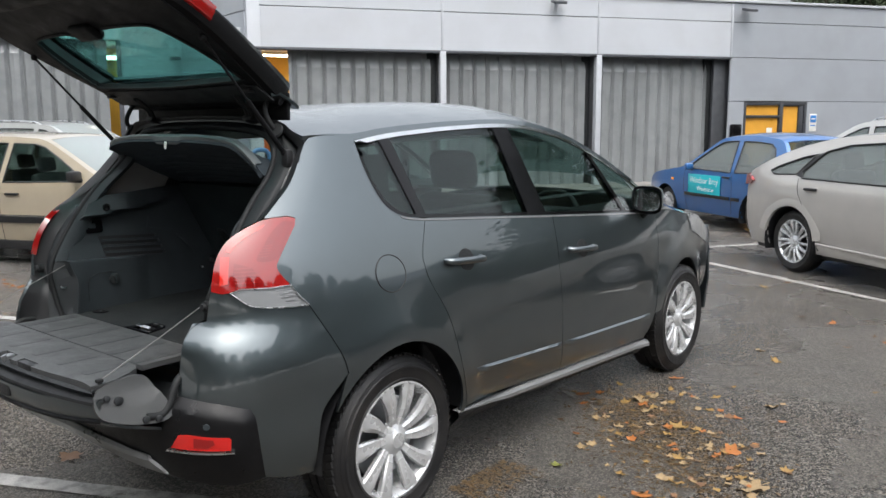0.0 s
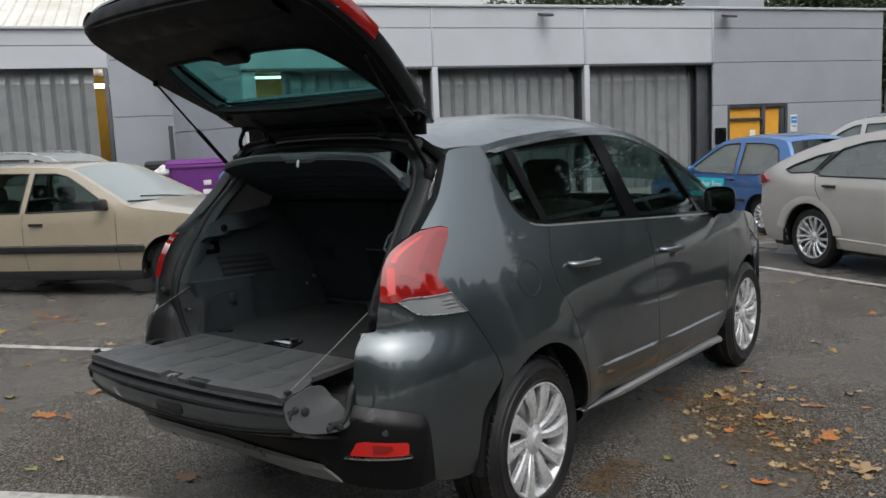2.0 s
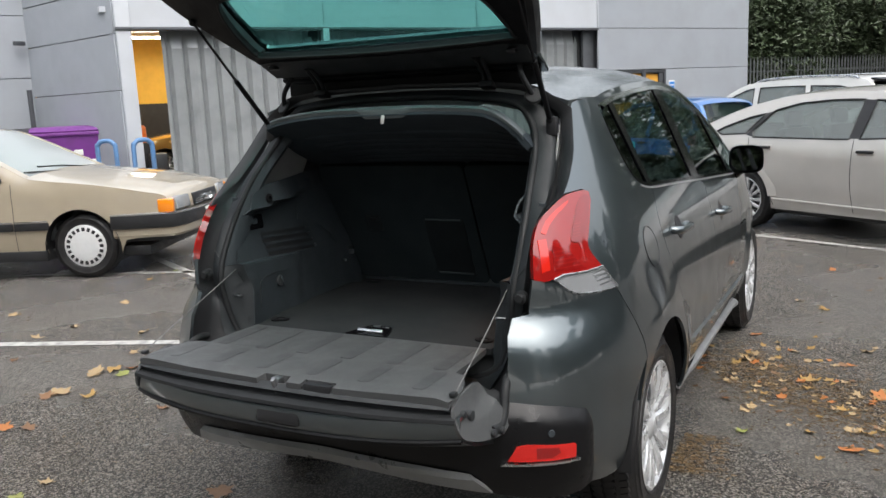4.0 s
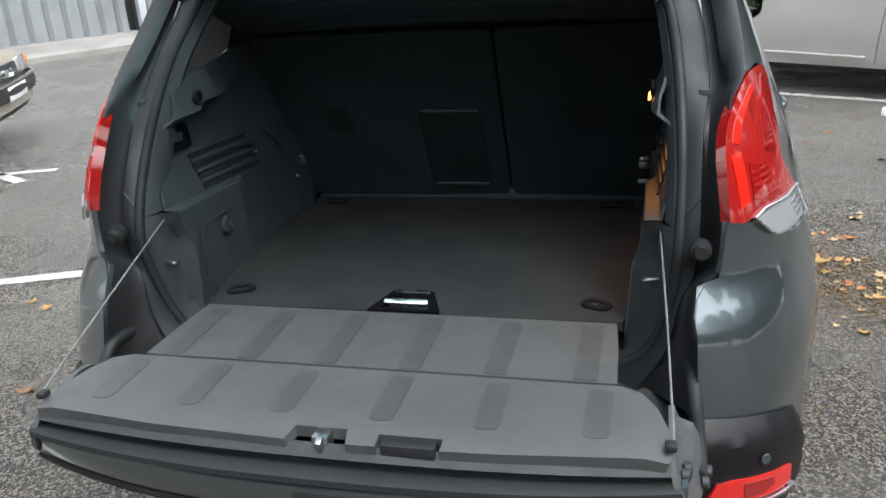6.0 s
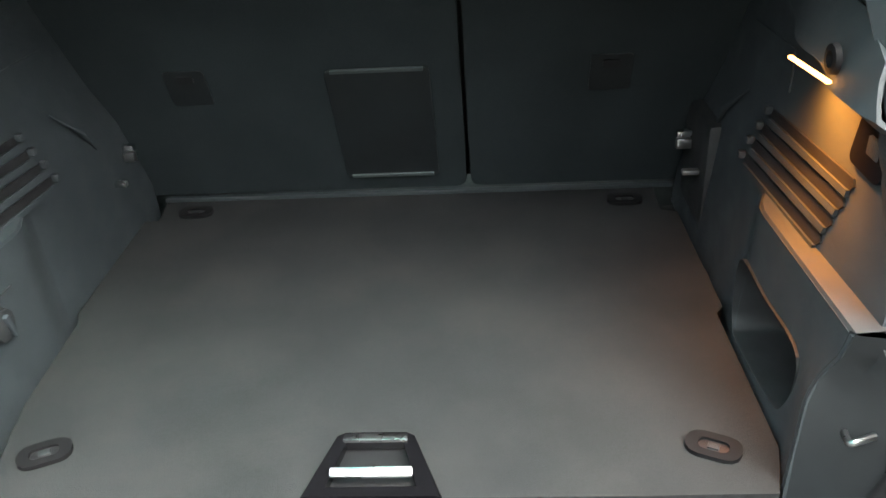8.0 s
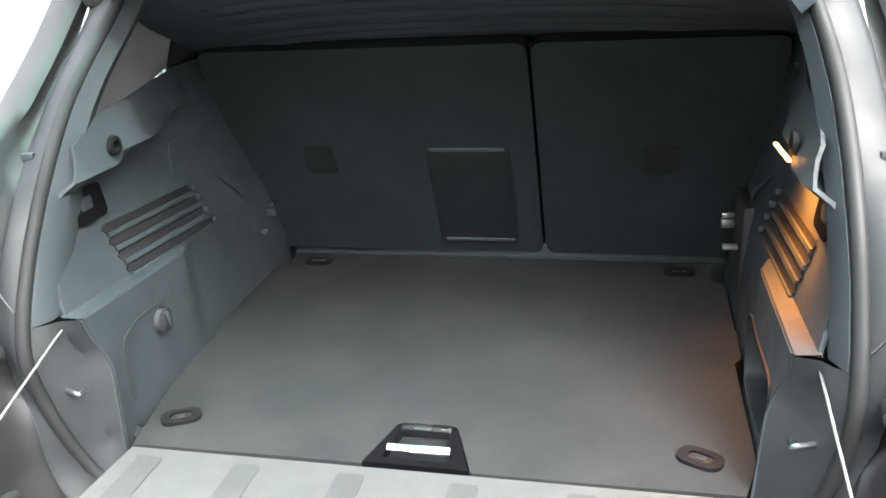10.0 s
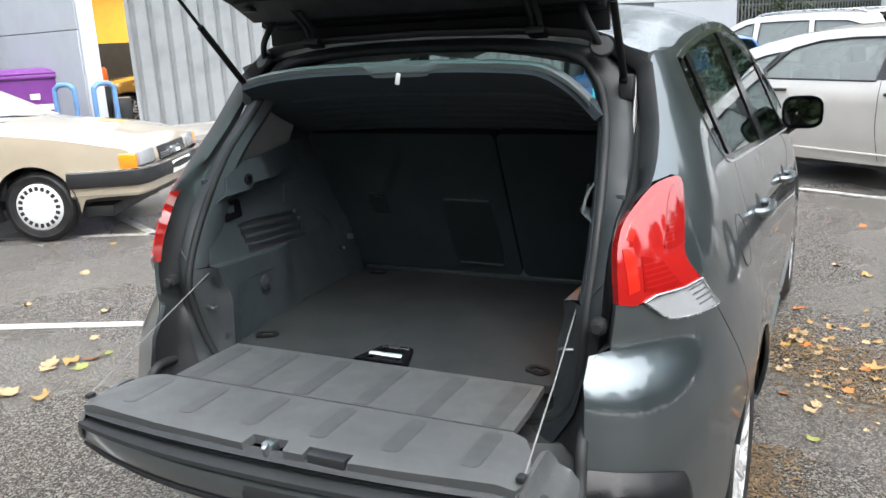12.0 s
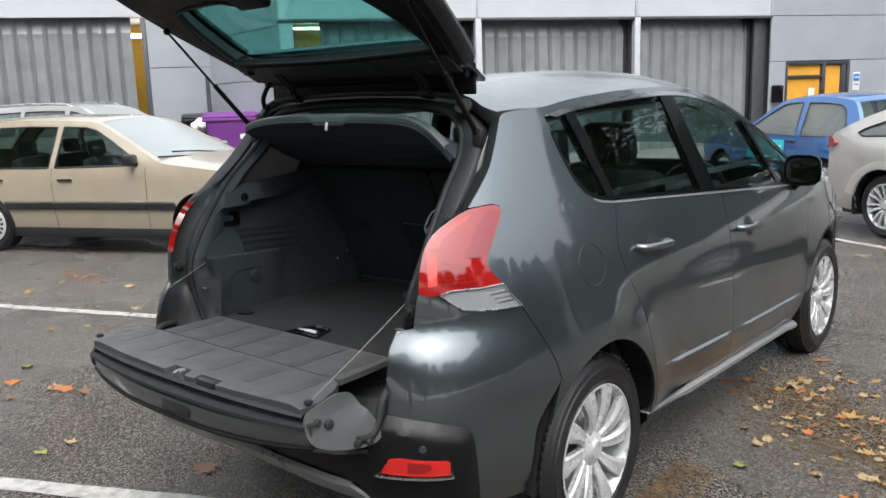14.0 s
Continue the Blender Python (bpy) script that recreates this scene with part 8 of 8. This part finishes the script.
def leaf(x, y, kind, size, rnd):
    ob = new("fallen_leaf", LEAVES[kind + 5 * rnd.randrange(3)])
    ob.matrix_basis = Matrix.Translation((x, y, 0.006)) @ pose(0, 0, 0, rnd.uniform(-12, 12), rnd.uniform(-12, 12), rnd.uniform(0, 360)) @ Matrix.Diagonal((size * 0.92, size * 0.92 * rnd.uniform(0.65, 1.0), size * 0.92, 1))
    tagged(ob, "curled " + LEAF_WORD[kind] + " fallen leaf on wet tarmac", "leaf", "fallen leaves")


rnd = random.Random(5)
BIG = [(-0.80, -0.50, 2, 0.085), (0.91, 1.92, 3, 0.075), (1.58, 1.52, 1, 0.075), (1.25, 1.65, 0, 0.07), (1.80, 1.18, 3, 0.12), (0.90, 2.42, 1, 0.07), (1.46, 0.81, 1, 0.07), (1.02, 0.85, 4, 0.05), (-5.03, 0.60, 0, 0.07), (-3.64, 0.14, 0, 0.06), (-2.49, 0.08, 3, 0.10), (-2.28, 0.11, 0, 0.07), (-2.32, -0.39, 1, 0.08), (-2.19, -0.33, 2, 0.07), (-3.49, 0.34, 4, 0.06), (-3.66, 0.82, 3, 0.06), (-4.45, 1.22, 3, 0.08), (-3.64, 1.12, 3, 0.07), (-3.88, 1.80, 3, 0.07), (-3.02, 1.18, 3, 0.07), (-2.53, 0.50, 0, 0.08), (-2.60, 0.42, 3, 0.08), (-2.45, 0.56, 1, 0.07), (-2.56, 0.37, 3, 0.07), (-2.40, 0.45, 4, 0.06), (1.24, 4.50, 1, 0.065), (1.25, 3.17, 0, 0.065), (1.52, 2.26, 3, 0.065), (1.40, 1.97, 2, 0.05), (0.35, 5.60, 3, 0.06), (1.08, 3.37, 3, 0.055), (-2.91, -0.33, 4, 0.06), (-2.51, 0.02, 2, 0.07), (-2.70, -0.51, 1, 0.07), (-2.38, -0.41, 3, 0.06), (-1.56, -0.86, 4, 0.055), (-1.55, -0.72, 3, 0.05), (-2.43, -0.64, 2, 0.06), (-5.21, 1.19, 1, 0.07), (1.0, 1.10, 3, 0.055), (2.2, 2.6, 3, 0.07), (2.5, 1.9, 1, 0.07), (1.9, 3.4, 2, 0.06), (2.9, 3.0, 0, 0.06), (2.1, 0.75, 1, 0.075), (0.45, 6.0, 2, 0.05)]
for x, y, k, s in BIG:
    leaf(x, y, k, s, rnd)
for i in range(130):
    t = rnd.random()
    x, y = 0.85 + 0.85 * t + rnd.gauss(0, 0.17), 1.95 - 0.85 * t + rnd.gauss(0, 0.30)
    leaf(x, y, rnd.choice((0, 0, 1, 2, 3, 3)), rnd.uniform(0.018, 0.043), rnd)
for i in range(14):
    leaf(-5.2 + rnd.gauss(0, 0.35), 1.15 + rnd.gauss(0, 0.1), rnd.choice((1, 1, 2)), rnd.uniform(0.03, 0.06), rnd)
for i in range(60):
    x, y = rnd.uniform(-7, -0.9), rnd.uniform(-2.2, 3.0)
    leaf(x, y, rnd.choice((0, 2, 3, 3, 4)), rnd.uniform(0.025, 0.055), rnd)
for i in range(45):
    x, y = rnd.uniform(0.95, 4.5), rnd.uniform(-0.5, 7.5)
    leaf(x, y, rnd.choice((0, 1, 2, 3, 3)), rnd.uniform(0.022, 0.05), rnd)
# crumbs, twigs and grass bits by the sill
verts, faces = [], []
for i in range(3600):
    if i < 2300:
        t = rnd.random()
        x, y = 0.78 + 0.9 * t + rnd.gauss(0, 0.13), 1.9 - 0.85 * t + rnd.gauss(0, 0.22)
    elif i < 2700:
        x, y = 0.80 + abs(rnd.gauss(0, 0.10)), rnd.uniform(0.35, 0.75)
    else:
        x, y = rnd.uniform(-5, 4), rnd.uniform(-2.5, 6)
    a = rnd.uniform(0, 6.28)
    l, w = rnd.uniform(0.004, 0.022), rnd.uniform(0.002, 0.006)
    dx, dy = math.cos(a), math.sin(a)
    o = len(verts)
    verts += [(x - dx * l - dy * w, y - dy * l + dx * w, 0.004), (x + dx * l - dy * w, y + dy * l + dx * w, 0.005), (x + dx * l + dy * w, y + dy * l - dx * w, 0.006), (x, y, 0.004 + w)]
    faces += [(o, o + 1, o + 2), (o, o + 2, o + 3)]
me = bpy.data.meshes.new("leaf_litter")
me.from_pydata(verts, [], faces)
me.materials.append(material("leaf_litter_brown", (0.13, 0.085, 0.04), 0.7, vary=0.5, scale=30))
tagged(new("leaf_litter", me), "crumbled leaf litter and grass bits on tarmac", "litter", kind="stuff")
# scrap of paper on the tarmac by the pale car
sc = part("paper_scrap", merge(box(0.34, 0.10, 0.02, 0.004, pose(2.35, 4.55, 0.012, 0, 0, -30)), box(0.06, 0.05, 0.06, 0.004, pose(2.20, 4.66, 0.03, 0, 0, -30))), M_TAB)
tagged(sc, "scrap of white card lying on the tarmac", "litter")

GREY_CAR = grey_car()
boot(GREY_CAR)
rear_end(GREY_CAR)
lower_flap(GREY_CAR)
tailgate(GREY_CAR)
